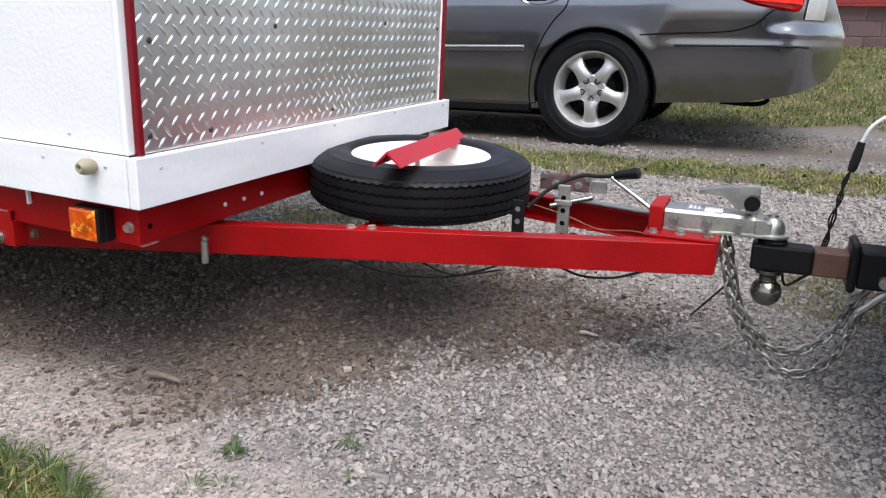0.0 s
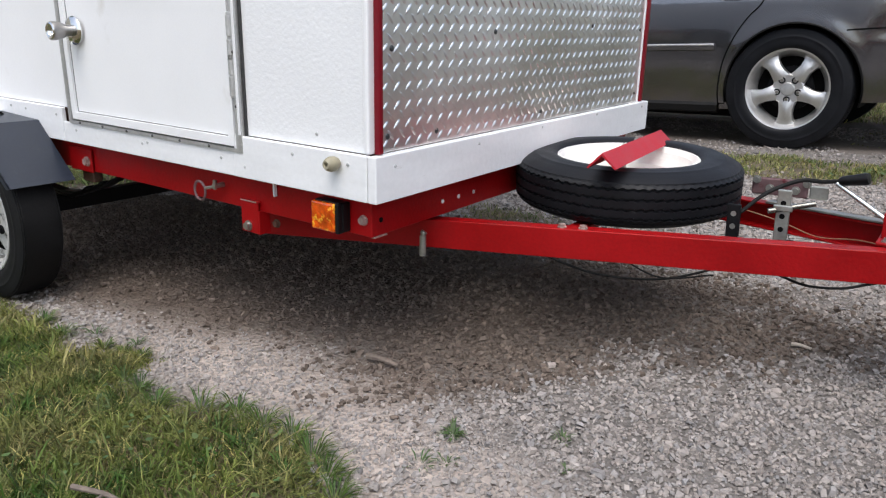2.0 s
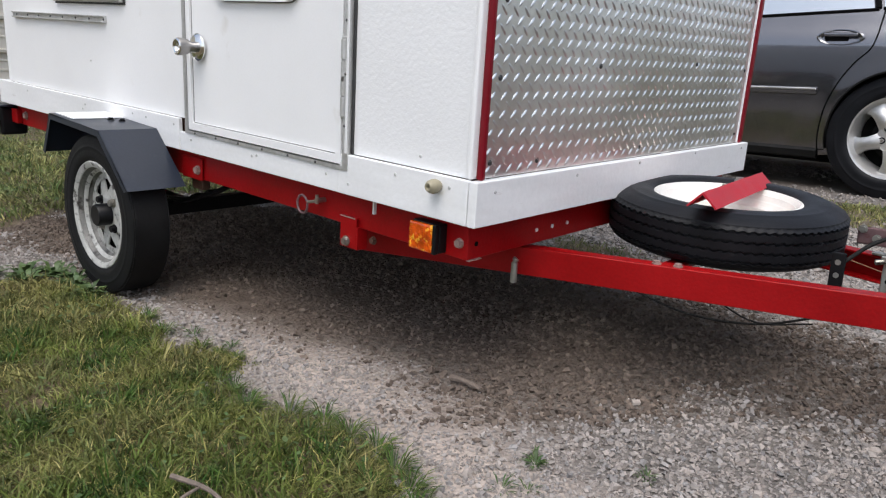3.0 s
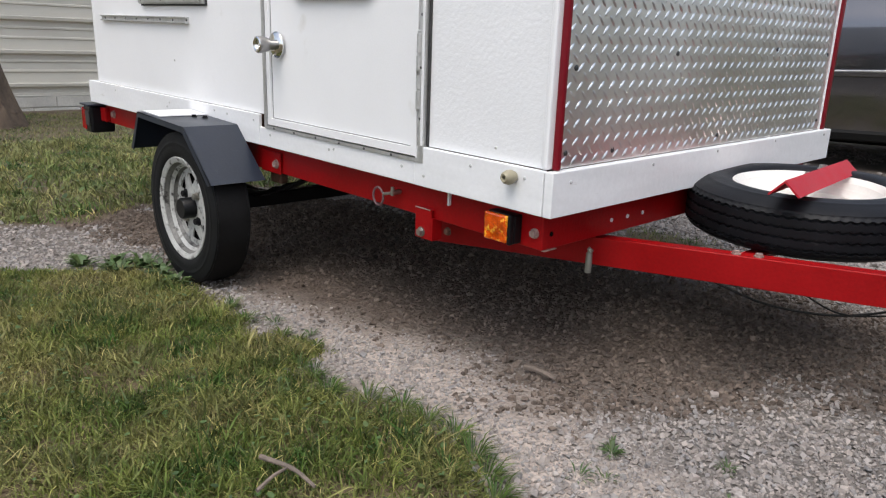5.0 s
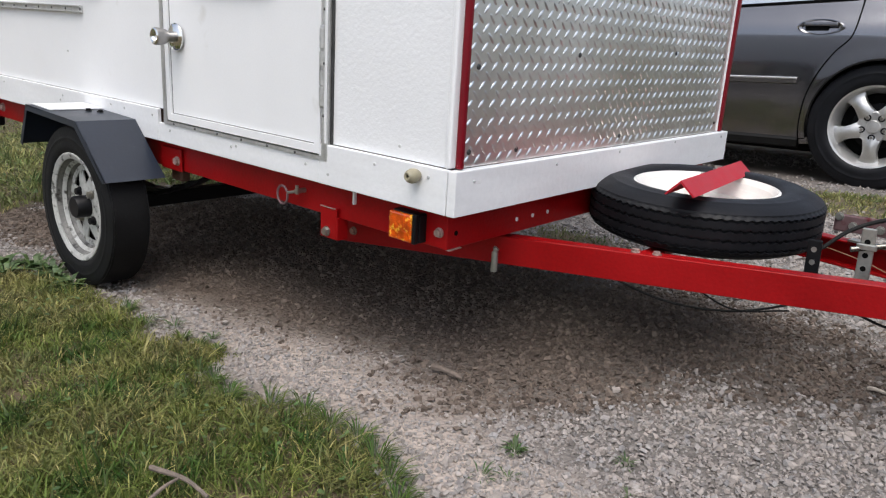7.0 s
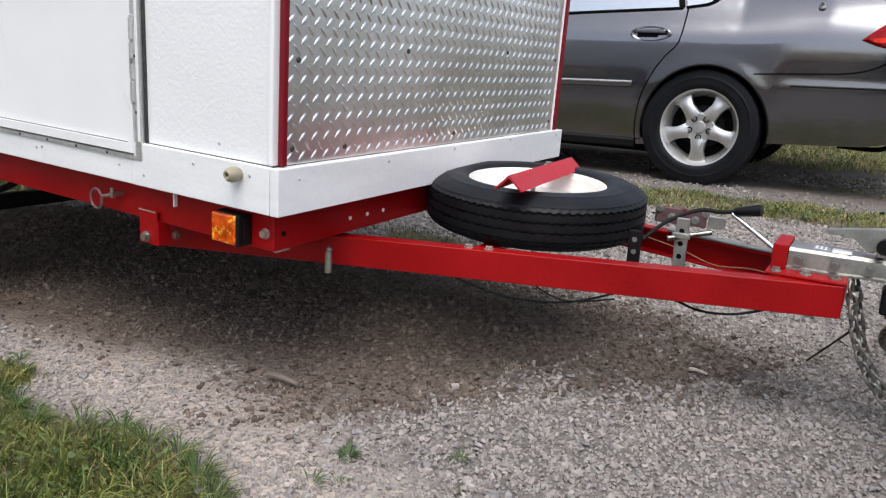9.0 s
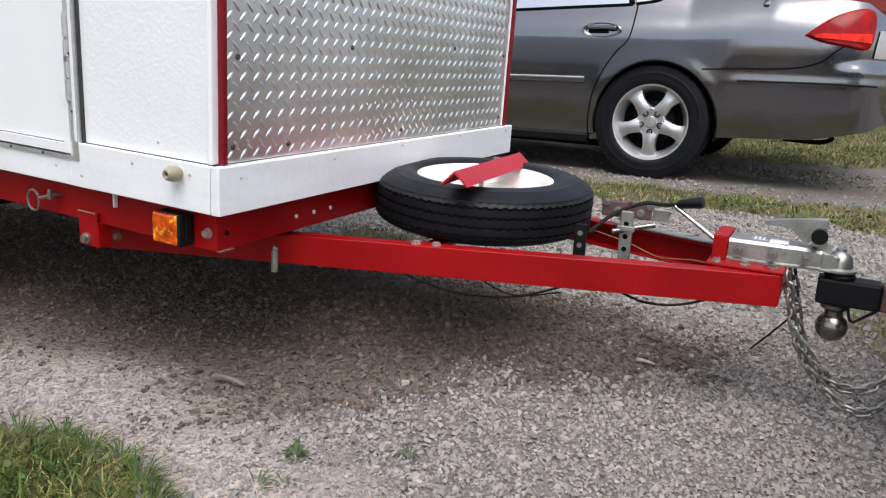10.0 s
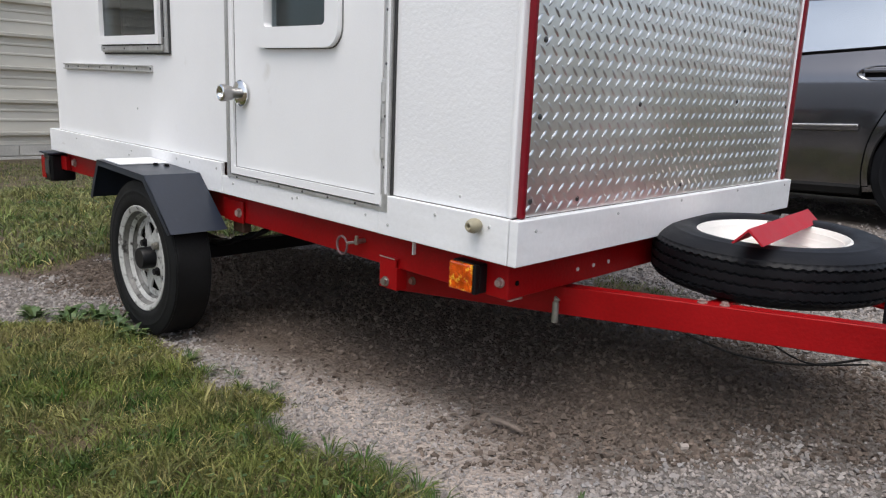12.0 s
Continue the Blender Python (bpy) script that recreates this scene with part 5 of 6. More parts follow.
    part("crank_cable", tube(bmesh.new(), spline([(0.46, 0.66, 0.305), (0.50, 0.70, 0.345), (0.555, 0.735, 0.372), (0.60, 0.74, 0.374), (0.635, 0.735, 0.380)], 6), 0.0045, 8), CABLE, crank_ob, "black cable", world=True)
    part("tan_wire", tube(bmesh.new(), spline([(0.42, 0.80, 0.285), (0.52, 0.775, 0.270), (0.60, 0.752, 0.252), (0.68, 0.728, 0.262), (0.74, 0.705, 0.262)], 6), 0.0014, 6), TAN_WIRE, trailer, "thin tan wire along the rail", world=True)


def build_wiring():
    for pts, r in (([(-0.05, 0.45, 0.235), (0.10, 0.44, 0.205), (0.22, 0.47, 0.172), (0.35, 0.50, 0.176), (0.46, 0.52, 0.215), (0.50, 0.53, 0.240)], 0.0028),
                   ([(0.28, 0.42, 0.238), (0.36, 0.47, 0.190), (0.46, 0.50, 0.205)], 0.002),
                   ([(0.53, 0.50, 0.240), (0.58, 0.50, 0.228), (0.63, 0.50, 0.216), (0.69, 0.50, 0.222), (0.75, 0.52, 0.240)], 0.0028)):
        part("cable", tube(bmesh.new(), spline(pts, 7), r, 6), CABLE, trailer, "black cable hanging under the tongue", world=True)


build_tongue()
build_coupler()
build_jack()
build_wiring()


def build_spare():
    """Spare wheel lying flat on the tongue."""
    m = Matrix.Translation((0.189, 0.682, 0.3495)) @ pose(0, 0, 0, 2.0, 2.0, 0)
    spare = thing("spare_wheel", m, "spare trailer wheel with white rim lying on the red tongue", "wheel")
    part("tyre", tyre(bmesh.new(), 0.256, 0.160, 0.0625, (-0.50, -0.17, 0.17, 0.50), 320, 0.0045, None, 0.70, 0.020), RUBBER, spare, "black ribbed tyre with zigzag grooves", smooth=True)
    part("rim", rim_barrel(bmesh.new(), 0.163, 0.052), RIM_WHITE, spare, "white rim", smooth=True)
    bm = lathe(bmesh.new(), [(0.035, 0.010), (0.060, 0.012), (0.085, 0.004), (0.110, -0.012), (0.127, -0.016), (0.127, -0.020), (0.110, -0.017), (0.084, -0.002), (0.060, 0.007), (0.035, 0.005)], 60, closed=True)
    part("wheel_disc", bm, RIM_WHITE, spare, "white wheel centre", smooth=True)
    for k in range(4):
        a = radians(40 + 90 * k)
        bm = bmesh.new()
        cyl(bm, (0.052 * math.cos(a), 0.052 * math.sin(a), 0.0118), (0.052 * math.cos(a), 0.052 * math.sin(a), 0.0124), 0.007, 14)
        part("stud_hole", bm, GAP, spare)
    # red angle-iron clamp bar
    a, c = Vector((0.259, 0.378, 0.420)), Vector((0.182, 0.915, 0.409))
    d = c - a
    bar = bmesh.new()
    prof = [(-0.030, 0.0), (0.0, 0.030), (0.030, 0.0), (0.0265, -0.0015), (0.0, 0.0245), (-0.0265, -0.0015)]
    w = Vector((d.y, -d.x, 0)).normalized()
    rings = [[bar.verts.new(e + w * u + Vector((0, 0, v))) for u, v in prof] for e in (a, c)]
    for i in range(6):
        bar.faces.new((rings[0][i], rings[0][(i + 1) % 6], rings[1][(i + 1) % 6], rings[1][i]))
    bar.faces.new(rings[0])
    bar.faces.new(rings[1][::-1])
    clamp = part("clamp_bar", bar, RED_BAR, spare, "red angle-iron clamp bar", world=True)
    part("wing_nut", bolt_head(bmesh.new(), (0.194, 0.736, 0.432), (0, 0, 1), 0.0085, 0.010), ZINC, clamp, world=True)


build_spare()


# ---- hitch of the tow vehicle ----
def link_chain(name, pts, label):
    """Welded chain hung along points, every link a part."""
    ch = thing(name, Matrix.Identity(4), label, "chain", "safety chains")
    pitch = 0.0218
    path = spline(pts, 40)
    marks, run = [path[0]], 0.0
    for p, q in zip(path, path[1:]):
        run += (q - p).length
        if run >= pitch:
            marks.append(q)
            run = 0.0
    bm = bmesh.new()
    loop = []
    for k in range(16):
        a = 2 * math.pi * k / 16
        loop.append((0.0082 * math.sin(a), 0, 0.0082 * math.cos(a) + (0.0062 if math.cos(a) > 0 else -0.0062)))
    tube(bm, loop, 0.0033, 6, closed=True)
    me = bpy.data.meshes.new("chain_link")
    bm.to_mesh(me)
    bm.free()
    me.shade_smooth()
    me.materials.append(CHAIN)
    for i, (p, q) in enumerate(zip(marks, marks[1:])):
        ob = new("chain_link", me)
        ob.parent = ch
        ob.matrix_local = Matrix.Translation((p + q) / 2) @ (q - p).to_track_quat("Z", "Y").to_matrix().to_4x4() @ pose(0, 0, 0, 0, 0, 45 + 90 * (i % 2))


link_chain("safety_chain", [(0.873, 0.595, 0.296), (0.884, 0.60, 0.246), (0.898, 0.60, 0.19), (0.916, 0.60, 0.146), (0.943, 0.60, 0.103), (0.972, 0.60, 0.073), (1.006, 0.60, 0.050), (1.035, 0.60, 0.045), (1.064, 0.60, 0.061), (1.091, 0.60, 0.089), (1.110, 0.60, 0.137), (1.119, 0.60, 0.170), (1.124, 0.60, 0.188)], "galvanised safety chain hanging from the tongue to the hitch")
link_chain("safety_chain", [(0.878, 0.655, 0.296), (0.896, 0.66, 0.219), (0.912, 0.66, 0.161), (0.931, 0.66, 0.122), (0.959, 0.66, 0.086), (0.989, 0.66, 0.066), (1.034, 0.66, 0.069), (1.066, 0.66, 0.093), (1.093, 0.665, 0.126), (1.114, 0.675, 0.172), (1.124, 0.68, 0.196)], "galvanised safety chain hanging behind the first one")


def build_ball_mount():
    mount = thing("ball_mount", Matrix.Identity(4), "black ball mount with upturned-down tow ball in a receiver", "hitch")
    part("shank", boxed(0.926, 1.035, 0.615, 0.666, 0.240, 0.291, 0.005), BLACK_STEEL, mount, "black shank end")
    part("rusty_shank", boxed(1.0355, 1.25, 0.616, 0.665, 0.241, 0.290, 0.004), RUST, mount, "rusty brown bare shank")
    bm = lathe(bmesh.new(), [(0.0003, 0.291), (0.026, 0.291), (0.028, 0.296), (0.024, 0.302), (0.016, 0.3035), (0.0003, 0.3035)], 24, Matrix.Translation((0.962, 0.640, 0)))
    part("ball_nut", bm, BLACK_STEEL, mount, smooth=True)
    prof = [(0.026, 0.239), (0.026, 0.232), (0.017, 0.226), (0.0165, 0.220)]
    prof += [(0.0290 * math.sin(radians(a)), 0.193 + 0.0290 * math.cos(radians(a))) for a in range(36, 180, 9)] + [(0.0004, 0.164)]
    part("tow_ball", lathe(bmesh.new(), prof, 36, Matrix.Translation((0.962, 0.640, 0))), BALL, mount, "worn steel tow ball hanging down", smooth=True)
    rec = part("receiver", boxed(1.110, 1.42, 0.604, 0.677, 0.230, 0.302, 0.005), BLACK_STEEL, mount, "black receiver tube")
    part("receiver_collar", boxed(1.094, 1.1095, 0.598, 0.683, 0.222, 0.315, 0.006), BLACK_STEEL, rec)
    bm = bmesh.new()
    cyl(bm, (1.155, 0.59, 0.250), (1.155, 0.69, 0.250), 0.011, 16)
    part("hitch_pin", bm, STEEL, rec, smooth=True)
    part("cross_tube", boxed(1.29, 1.36, 0.05, 1.23, 0.245, 0.315, 0.006), BLACK_STEEL, mount, "black hitch cross tube")
    for y in (0.60, 0.68):
        bm = tube(bmesh.new(), spline([(1.124, y, 0.160), (1.113, y, 0.168), (1.120, y, 0.186), (1.136, y, 0.203), (1.158, y, 0.226), (1.185, y, 0.240)], 5), 0.0068, 8)
        part("chain_hook", bm, SATIN, mount, "bent steel chain hook", smooth=True)


build_ball_mount()


def build_connector():
    con = thing("wiring_connector", Matrix.Identity(4), "black trailer light connector with hanging wires", "cable")
    part("plug", tube(bmesh.new(), [(1.0865, 0.66, 0.492), (1.083, 0.66, 0.47), (1.079, 0.66, 0.447), (1.076, 0.66, 0.437)], [0.0065, 0.0085, 0.0085, 0.006], 10), CABLE, con, "black plug")
    part("white_lead", tube(bmesh.new(), spline([(1.20, 0.72, 0.575), (1.135, 0.69, 0.545), (1.100, 0.665, 0.522), (1.0865, 0.66, 0.492)], 6), 0.0035, 8), WHITE_WIRE, con, "white lead")
    for k in range(3):
        part("wire", tube(bmesh.new(), spline([(1.076, 0.66, 0.437), (1.072 - 0.003 * k, 0.66, 0.415), (1.062 + 0.004 * k, 0.66, 0.385), (1.064 - 0.005 * k, 0.664, 0.345), (1.052 + 0.004 * k, 0.675, 0.30), (1.048, 0.70, 0.25)], 6), 0.0018, 6), CABLE, con)
    part("ground_lead", tube(bmesh.new(), spline([(0.888, 0.60, 0.206), (0.852, 0.78, 0.112), (0.806, 0.965, 0.006)], 8), 0.0024, 6), CABLE, con, "black lead reaching the ground")
    part("ground_lead", tube(bmesh.new(), spline([(0.985, 0.70, 0.235), (1.00, 0.78, 0.17), (1.03, 0.78, 0.19), (1.06, 0.70, 0.24)], 8), 0.003, 6), CABLE, con)


build_connector()


def build_tow_vehicle():
    """Rear of the tow vehicle: rounded dark bumper, body, glass and wheels."""
    cy, w = 0.64, 0.82
    x0 = 1.166
    veh = thing("tow_vehicle", Matrix.Translation((x0, cy, 0)), "dark grey tow vehicle parked ahead of the trailer", "car")

    def shell(bm, rows, xs):
        """Closed skin through sections: rows of (z, half width, front x, corner radius)."""
        rings = []
        for z, hw, xa, xb in rows:
            ring = []
            n = 8
            for s in (-1, 1):
                for k in range(n + 1):
                    a = radians(90 * (k if s < 0 else n - k) / n)
                    r = min(0.58, hw)
                    ring.append(bm.verts.new((xa + r - r * math.sin(a), s * (hw - r + r * math.cos(a)), z)))
            ring.append(bm.verts.new((xb, hw, z)))
            ring.append(bm.verts.new((xb, -hw, z)))
            rings.append(ring)
        for a, c in zip(rings, rings[1:]):
            for k in range(len(a)):
                j = (k + 1) % len(a)
                bm.faces.new((a[k], a[j], c[j], c[k]))
        bm.faces.new(rings[0])
        bm.faces.new(rings[-1][::-1])
        return bm

    part("bumper_cover", shell(bmesh.new(), [(0.325, w - 0.06, 0.030, 0.6), (0.345, w - 0.02, 0.010, 0.6), (0.39, w, 0.0, 0.6), (0.44, w, 0.003, 0.6), (0.50, w - 0.006, 0.018, 0.6), (0.56, w - 0.02, 0.050, 0.6), (0.61, w - 0.03, 0.09, 0.6)], None), TOW, veh, "dark grey plastic bumper cover", smooth=True)
    part("body", shell(bmesh.new(), [(0.37, w - 0.06, 0.60, 4.4), (0.42, w - 0.02, 0.60, 4.45), (0.611, w - 0.01, 0.11, 4.5), (0.80, w, 0.10, 4.5), (0.92, w - 0.03, 0.14, 4.4), (0.97, w - 0.08, 0.20, 4.3)], None), CAR, veh, "dark grey body", smooth=True)
    part("cabin", shell(bmesh.new(), [(0.971, w - 0.10, 0.75, 3.4), (1.25, w - 0.22, 1.10, 2.9), (1.36, w - 0.26, 1.30, 2.6), (1.40, w - 0.36, 1.50, 2.4)], None), CAR_GLASS, veh, "dark glazed cabin", smooth=True)
    for x in (0.85, 3.6):
        for s in (-1, 1):
            ax = Matrix.Translation((x, s * (w - 0.10), 0.35)) @ pose(0, 0, 0, 90, 0, 0)
            wheel = part("wheel", tyre(bmesh.new(), 0.35, 0.215, 0.11, (-0.4, 0, 0.4), 72, 0.008, ax), RUBBER, veh, smooth=True)
            bm = lathe(bmesh.new(), [(0.22, -0.08), (0.22, 0.08), (0.19, 0.06), (0.05, 0.03), (0.0005, 0.03)], 32, ax)
            part("rim", bm, ALLOY, wheel, smooth=True)


build_tow_vehicle()


# ---- parked car ----
CX, CY, CZ = -0.078, 3.625, 0.05


def car_inset(x, z):
    """How far the car's skin lies inside its widest line, at a place along it and a height over the road."""
    zs = (0.12, 0.19, 0.26, 0.34, 0.46, 0.58, 0.66, 0.76, 0.80, 0.84, 0.88, 0.91, 0.94, 0.97, 1.03, 1.10, 1.20, 1.30, 1.38)
    ds = (0.14, 0.102, 0.082, 0.060, 0.032, 0.013, 0.007, 0.002, 0.001, 0.007, 0.022, 0.040, 0.060, 0.083, 0.125, 0.165, 0.225, 0.295, 0.38)
    d = np.interp(z, zs, ds)
    d = d * (1 - 0.45 * np.clip((x - 0.15) / 0.45, 0, 1) * np.clip((z - 0.80) / 0.05, 0, 1))
    d = d - 0.010 * np.exp(-(((np.hypot(x - 0.008, z - 0.335) - 0.37) / 0.045) ** 2)) * (z > 0.25)
    t = np.clip((x - 0.35) / 1.0, 0, 1)
    d = d + 0.10 * t**2 + 0.62 * np.clip((x - 0.98) / 0.39, 0, 1) ** 2.6
    d = d + 0.055 * np.clip((z - 0.675) / 0.05, 0, 1) * np.clip((x - 0.90) / 0.25, 0, 1)
    d = d + 0.008 * np.clip((z - 0.600) / 0.05, 0, 1) * np.clip((x - 0.36) / 0.10, 0, 1) * np.clip((0.74 - z) / 0.10, 0, 1)
    f = np.clip((-2.6 - x) / 1.15, 0, 1)
    return d + 0.14 * f**2 + 0.6 * np.clip((-3.3 - x) / 0.5, 0, 1) ** 2.4


def car_top(x):
    return np.interp(x, (-3.75, -3.2, -2.2, -1.75, -1.0, -0.5, 0.0, 0.25, 0.42, 0.75, 1.05, 1.24, 1.36), (0.72, 0.90, 1.02, 1.30, 1.385, 1.375, 1.30, 1.18, 1.095, 1.07, 1.03, 0.90, 0.66))


def car_low(x):
    return np.interp(x, (-3.75, -3.3, -2.4, -0.6, 0.30, 0.85, 1.12, 1.28, 1.36), (0.35, 0.22, 0.18, 0.18, 0.27, 0.295, 0.35, 0.42, 0.55))


def car_skin(x, z, out=0.0):
    return Vector((CX + x, CY + float(car_inset(x, z)) - out, CZ + z))


def car_line(bm, pts, r, out=0.0, n=6):
    """A cord along the skin through places of x and height."""
    line = spline([(x, z, 0) for x, z in pts], n)
    return tube(bm, [car_skin(p[0], p[1], out) for p in line], r, 6)


def build_car():
    car = thing("parked_car", Matrix.Identity(4), "dark grey saloon car parked on the drive behind the trailer", "car")
    bm = bmesh.new()
    xs = np.concatenate([np.arange(-3.75, -0.75, 0.05), np.arange(-0.75, 0.75, 0.02), np.arange(0.75, 1.361, 0.02)])
    n = 44
    cols = []
    for x in xs:
        lo, hi = float(car_low(x)), float(car_top(x))
        col = []
        for k in range(n):
            z = lo + (hi - lo) * k / (n - 1)
            p = car_skin(x, z)
            col.append(bm.verts.new(p))
        top = col[-1].co.copy()
        for k in range(1, 6):
            s = k / 5
            col.append(bm.verts.new((top.x, top.y + (CY + 0.90 - top.y) * s, top.z + 0.035 * (1 - (1 - s) ** 2))))
        cols.append(col)
    arches = ((0.008, 0.364), (-2.749, 0.364))
    zc = 0.335

    def inside(v):
        for ax, r in arches:
            d = Vector((v.co.x - CX - ax, v.co.z - CZ - zc))
            if d.length < r and v.co.y < CY + 0.5:
                return ax, r, d
        return None

    held = {v: inside(v) for col in cols for v in col[:n]}
    for a, c in zip(cols, cols[1:]):
        for k in range(len(a) - 1):
            q = (a[k], c[k], c[k + 1], a[k + 1])
            if k < n - 1 and all(held.get(v) for v in q):
                continue
            bm.faces.new(q)
    for v, h in held.items():
        if h and v.link_faces:
            ax, r, d = h
            d = d.normalized() * r
            x, z = ax + d.x, zc + d.y
            v.co = car_skin(x, z)
    bmesh.ops.delete(bm, geom=[v for v in bm.verts if not v.link_faces], context="VERTS")
    # the far half mirrors the near one
    half = [v.co.copy() for v in bm.verts]
    bm.verts.index_update()
    quads = [[v.index for v in f.verts] for f in bm.faces]
    far = [bm.verts.new((p.x, 2 * (CY + 0.90) - p.y, p.z)) for p in half]
    for q in quads:
        bm.faces.new([far[i] for i in q][::-1])
    bmesh.ops.remove_doubles(bm, verts=bm.verts, dist=1e-4)
    part("body", bm, CAR, car, "dark metallic grey body", smooth=True)
    # dark underside and wheel housings
    part("underbody", boxed(CX - 3.5, CX + 0.10, CY + 0.20, CY + 1.60, CZ + 0.15, CZ + 0.42, 0.03), GAP, car, "dark underside")
    for ax, r in arches:
        bm = bmesh.new()
        rows = [[bm.verts.new((CX + ax + q * math.cos(a), CY + dy, CZ + zc + q * math.sin(a))) for a in np.linspace(radians(-14), radians(194), 40)] for q, dy in ((r + 0.003, 0.03), (r + 0.003, 0.30), (0.02, 0.30))]
        for p, q in zip(rows, rows[1:]):
            for k in range(39):
                bm.faces.new((p[k], p[k + 1], q[k + 1], q[k]))
        part("wheel_housing", bm, GAP, car)
        line = [car_skin(ax + (r - 0.002) * math.cos(a), zc + (r - 0.002) * math.sin(a), 0.001) for a in np.linspace(radians(-14), radians(194), 56)]
        part("arch_lip", tube(bmesh.new(), line, 0.006, 8), CAR_DARK, car, smooth=True)
    # seams, mouldings, sill
    for pts in ([(0.262, 0.655), (0.42, 0.664), (0.72, 0.678), (0.86, 0.715), (0.93, 0.775), (0.965, 0.80)],
                [(-0.395, 0.20), (-0.40, 0.32), (-0.375, 0.48), (-0.32, 0.62), (-0.25, 0.73), (-0.185, 0.80), (-0.165, 0.87), (-0.165, 0.97), (-0.17, 1.04)],
                [(-1.45, 0.20), (-1.46, 0.6), (-1.45, 1.03)], [(-0.40, 0.235), (-0.36, 0.238)]):
        part("panel_gap", car_line(bmesh.new(), pts, 0.0048, -0.001), GAP, car)
    part("door_moulding", car_line(bmesh.new(), [(-1.40, 0.549), (-0.9, 0.559), (-0.425, 0.566)], 0.0215, 0.002), CAR, car, "body-coloured door moulding", smooth=True)
    part("moulding_edge", car_line(bmesh.new(), [(-1.40, 0.562), (-0.9, 0.572), (-0.429, 0.579)], 0.0065, 0.018), ALLOY, car, "bright moulding edge", smooth=True)
    part("bumper_moulding", car_line(bmesh.new(), [(0.455, 0.600), (0.8, 0.603), (1.0, 0.604), (1.15, 0.600)], 0.0065, 0.001), CAR_DARK, car, smooth=True)
    part("sill", car_line(bmesh.new(), [(-2.3, 0.215), (-1.2, 0.210), (-0.40, 0.215)], 0.040, -0.014), CAR_DARK, car, "dark sill", smooth=True)
    # glass
    def pane(name, corner, label):
        bm = bmesh.new()
        (xa, za), (xb, zb), (xc, zc2), (xd, zd) = corner
        rows = []
        for i in range(9):
            u = i / 8
            rows.append([])
            for j in range(9):
                v = j / 8
                x = (xa * (1 - u) + xb * u) * (1 - v) + (xd * (1 - u) + xc * u) * v
                z = (za * (1 - u) + zb * u) * (1 - v) + (zd * (1 - u) + zc2 * u) * v
                rows[-1].append(bm.verts.new(car_skin(x, z, 0.006)))
        for a, c in zip(rows, rows[1:]):
            for k in range(8):
                bm.faces.new((a[k], c[k], c[k + 1], a[k + 1]))
        return part(name, bm, CAR_MIRROR_GLASS, car, label, smooth=True)

    pane("rear_door_glass", ((-1.42, 0.960), (-0.222, 1.022), (-0.33, 1.30), (-1.40, 1.335)), "dark tinted door glass")
    pane("quarter_glass", ((-0.175, 1.028), (-0.045, 1.050), (-0.010, 1.11), (-0.25, 1.285)), "dark quarter glass")
    part("belt_moulding", car_line(bmesh.new(), [(-1.44, 0.954), (-0.8, 0.989), (-0.20, 1.018)], 0.008, 0.004), GAP, car)
    part("pillar", car_line(bmesh.new(), [(-0.205, 1.022), (-0.29, 1.295)], 0.017, 0.0), GAP, car)
    part("quarter_seal", car_line(bmesh.new(), [(-0.18, 1.022), (-0.06, 1.042), (0.0, 1.078), (0.005, 1.12), (-0.06, 1.18), (-0.22, 1.295)], 0.008, 0.004), GAP, car)
    base = car_skin(0.55, 1.02)
    bm = lathe(bmesh.new(), [(0.0003, 0.034), (0.006, 0.033), (0.0085, 0.026), (0.010, 0.014), (0.017, 0.008), (0.020, 0.0)], 16, Matrix.Translation(base) @ pose(0, 0, 0, 35, 0, 0))
    antenna = part("antenna_base", bm, SATIN, car, "silver antenna base", smooth=True)
    part("antenna_mast", tube(bmesh.new(), [base + Vector((0, -0.018, 0.028)), base + Vector((0.01, -0.03, 0.30)), base + Vector((0.02, -0.035, 0.62))], [0.0022, 0.0018, 0.0012], 6), CHROME, antenna)
    # door handle
    c = car_skin(-0.335, 0.862)
    rec = bmesh.new()
    lathe(rec, [(0.112, 0.0), (0.124, 0.007), (0.114, 0.014), (0.098, 0.008)], 40, Matrix.Translation((c.x - 0.01, c.y, c.z)) @ pose(0, 0, 0, 90, 0, 0) @ Matrix.Diagonal((1.0, 0.36, 1, 1)), closed=True)
    handle = part("door_handle", rec, CAR, car, "grey door handle bezel", smooth=True)
    bm = boxed(c.x - 0.090, c.x + 0.035, c.y - 0.008, c.y + 0.004, c.z - 0.022, c.z + 0.006, 0.004)
    part("handle_cup", bm, GAP, handle, "dark handle recess")
    part("handle_pull", boxed(c.x - 0.100, c.x + 0.080, c.y - 0.018, c.y - 0.009, c.z + 0.004, c.z + 0.026, 0.007), CAR, handle)
    # tail lamp, made on the skin
    bm = bmesh.new()
    out = [(0.765, 0.852), (0.85, 0.820), (0.97, 0.797), (1.075, 0.787), (1.10, 0.87), (1.085, 0.985), (1.0, 0.995), (0.88, 0.945)]
    ctr = bm.verts.new(car_skin(0.96, 0.885, 0.018))
    ring = [bm.verts.new(car_skin(p[0], p[1], 0.004)) for p in (lambda q: [(v.x, v.y) for v in q])(spline([(x, z, 0) for x, z in out + out[:1]], 4)[:-1])]
    mid = [bm.verts.new(car_skin(0.96 + (v.co.x - CX - 0.96) * 0.85, 0.885 + (v.co.z - CZ - 0.885) * 0.85, 0.016)) for v in ring]
    for k in range(len(ring)):
        j = (k + 1) % len(ring)
        bm.faces.new((ring[k], ring[j], mid[j], mid[k]))
        bm.faces.new((mid[k], mid[j], ctr))
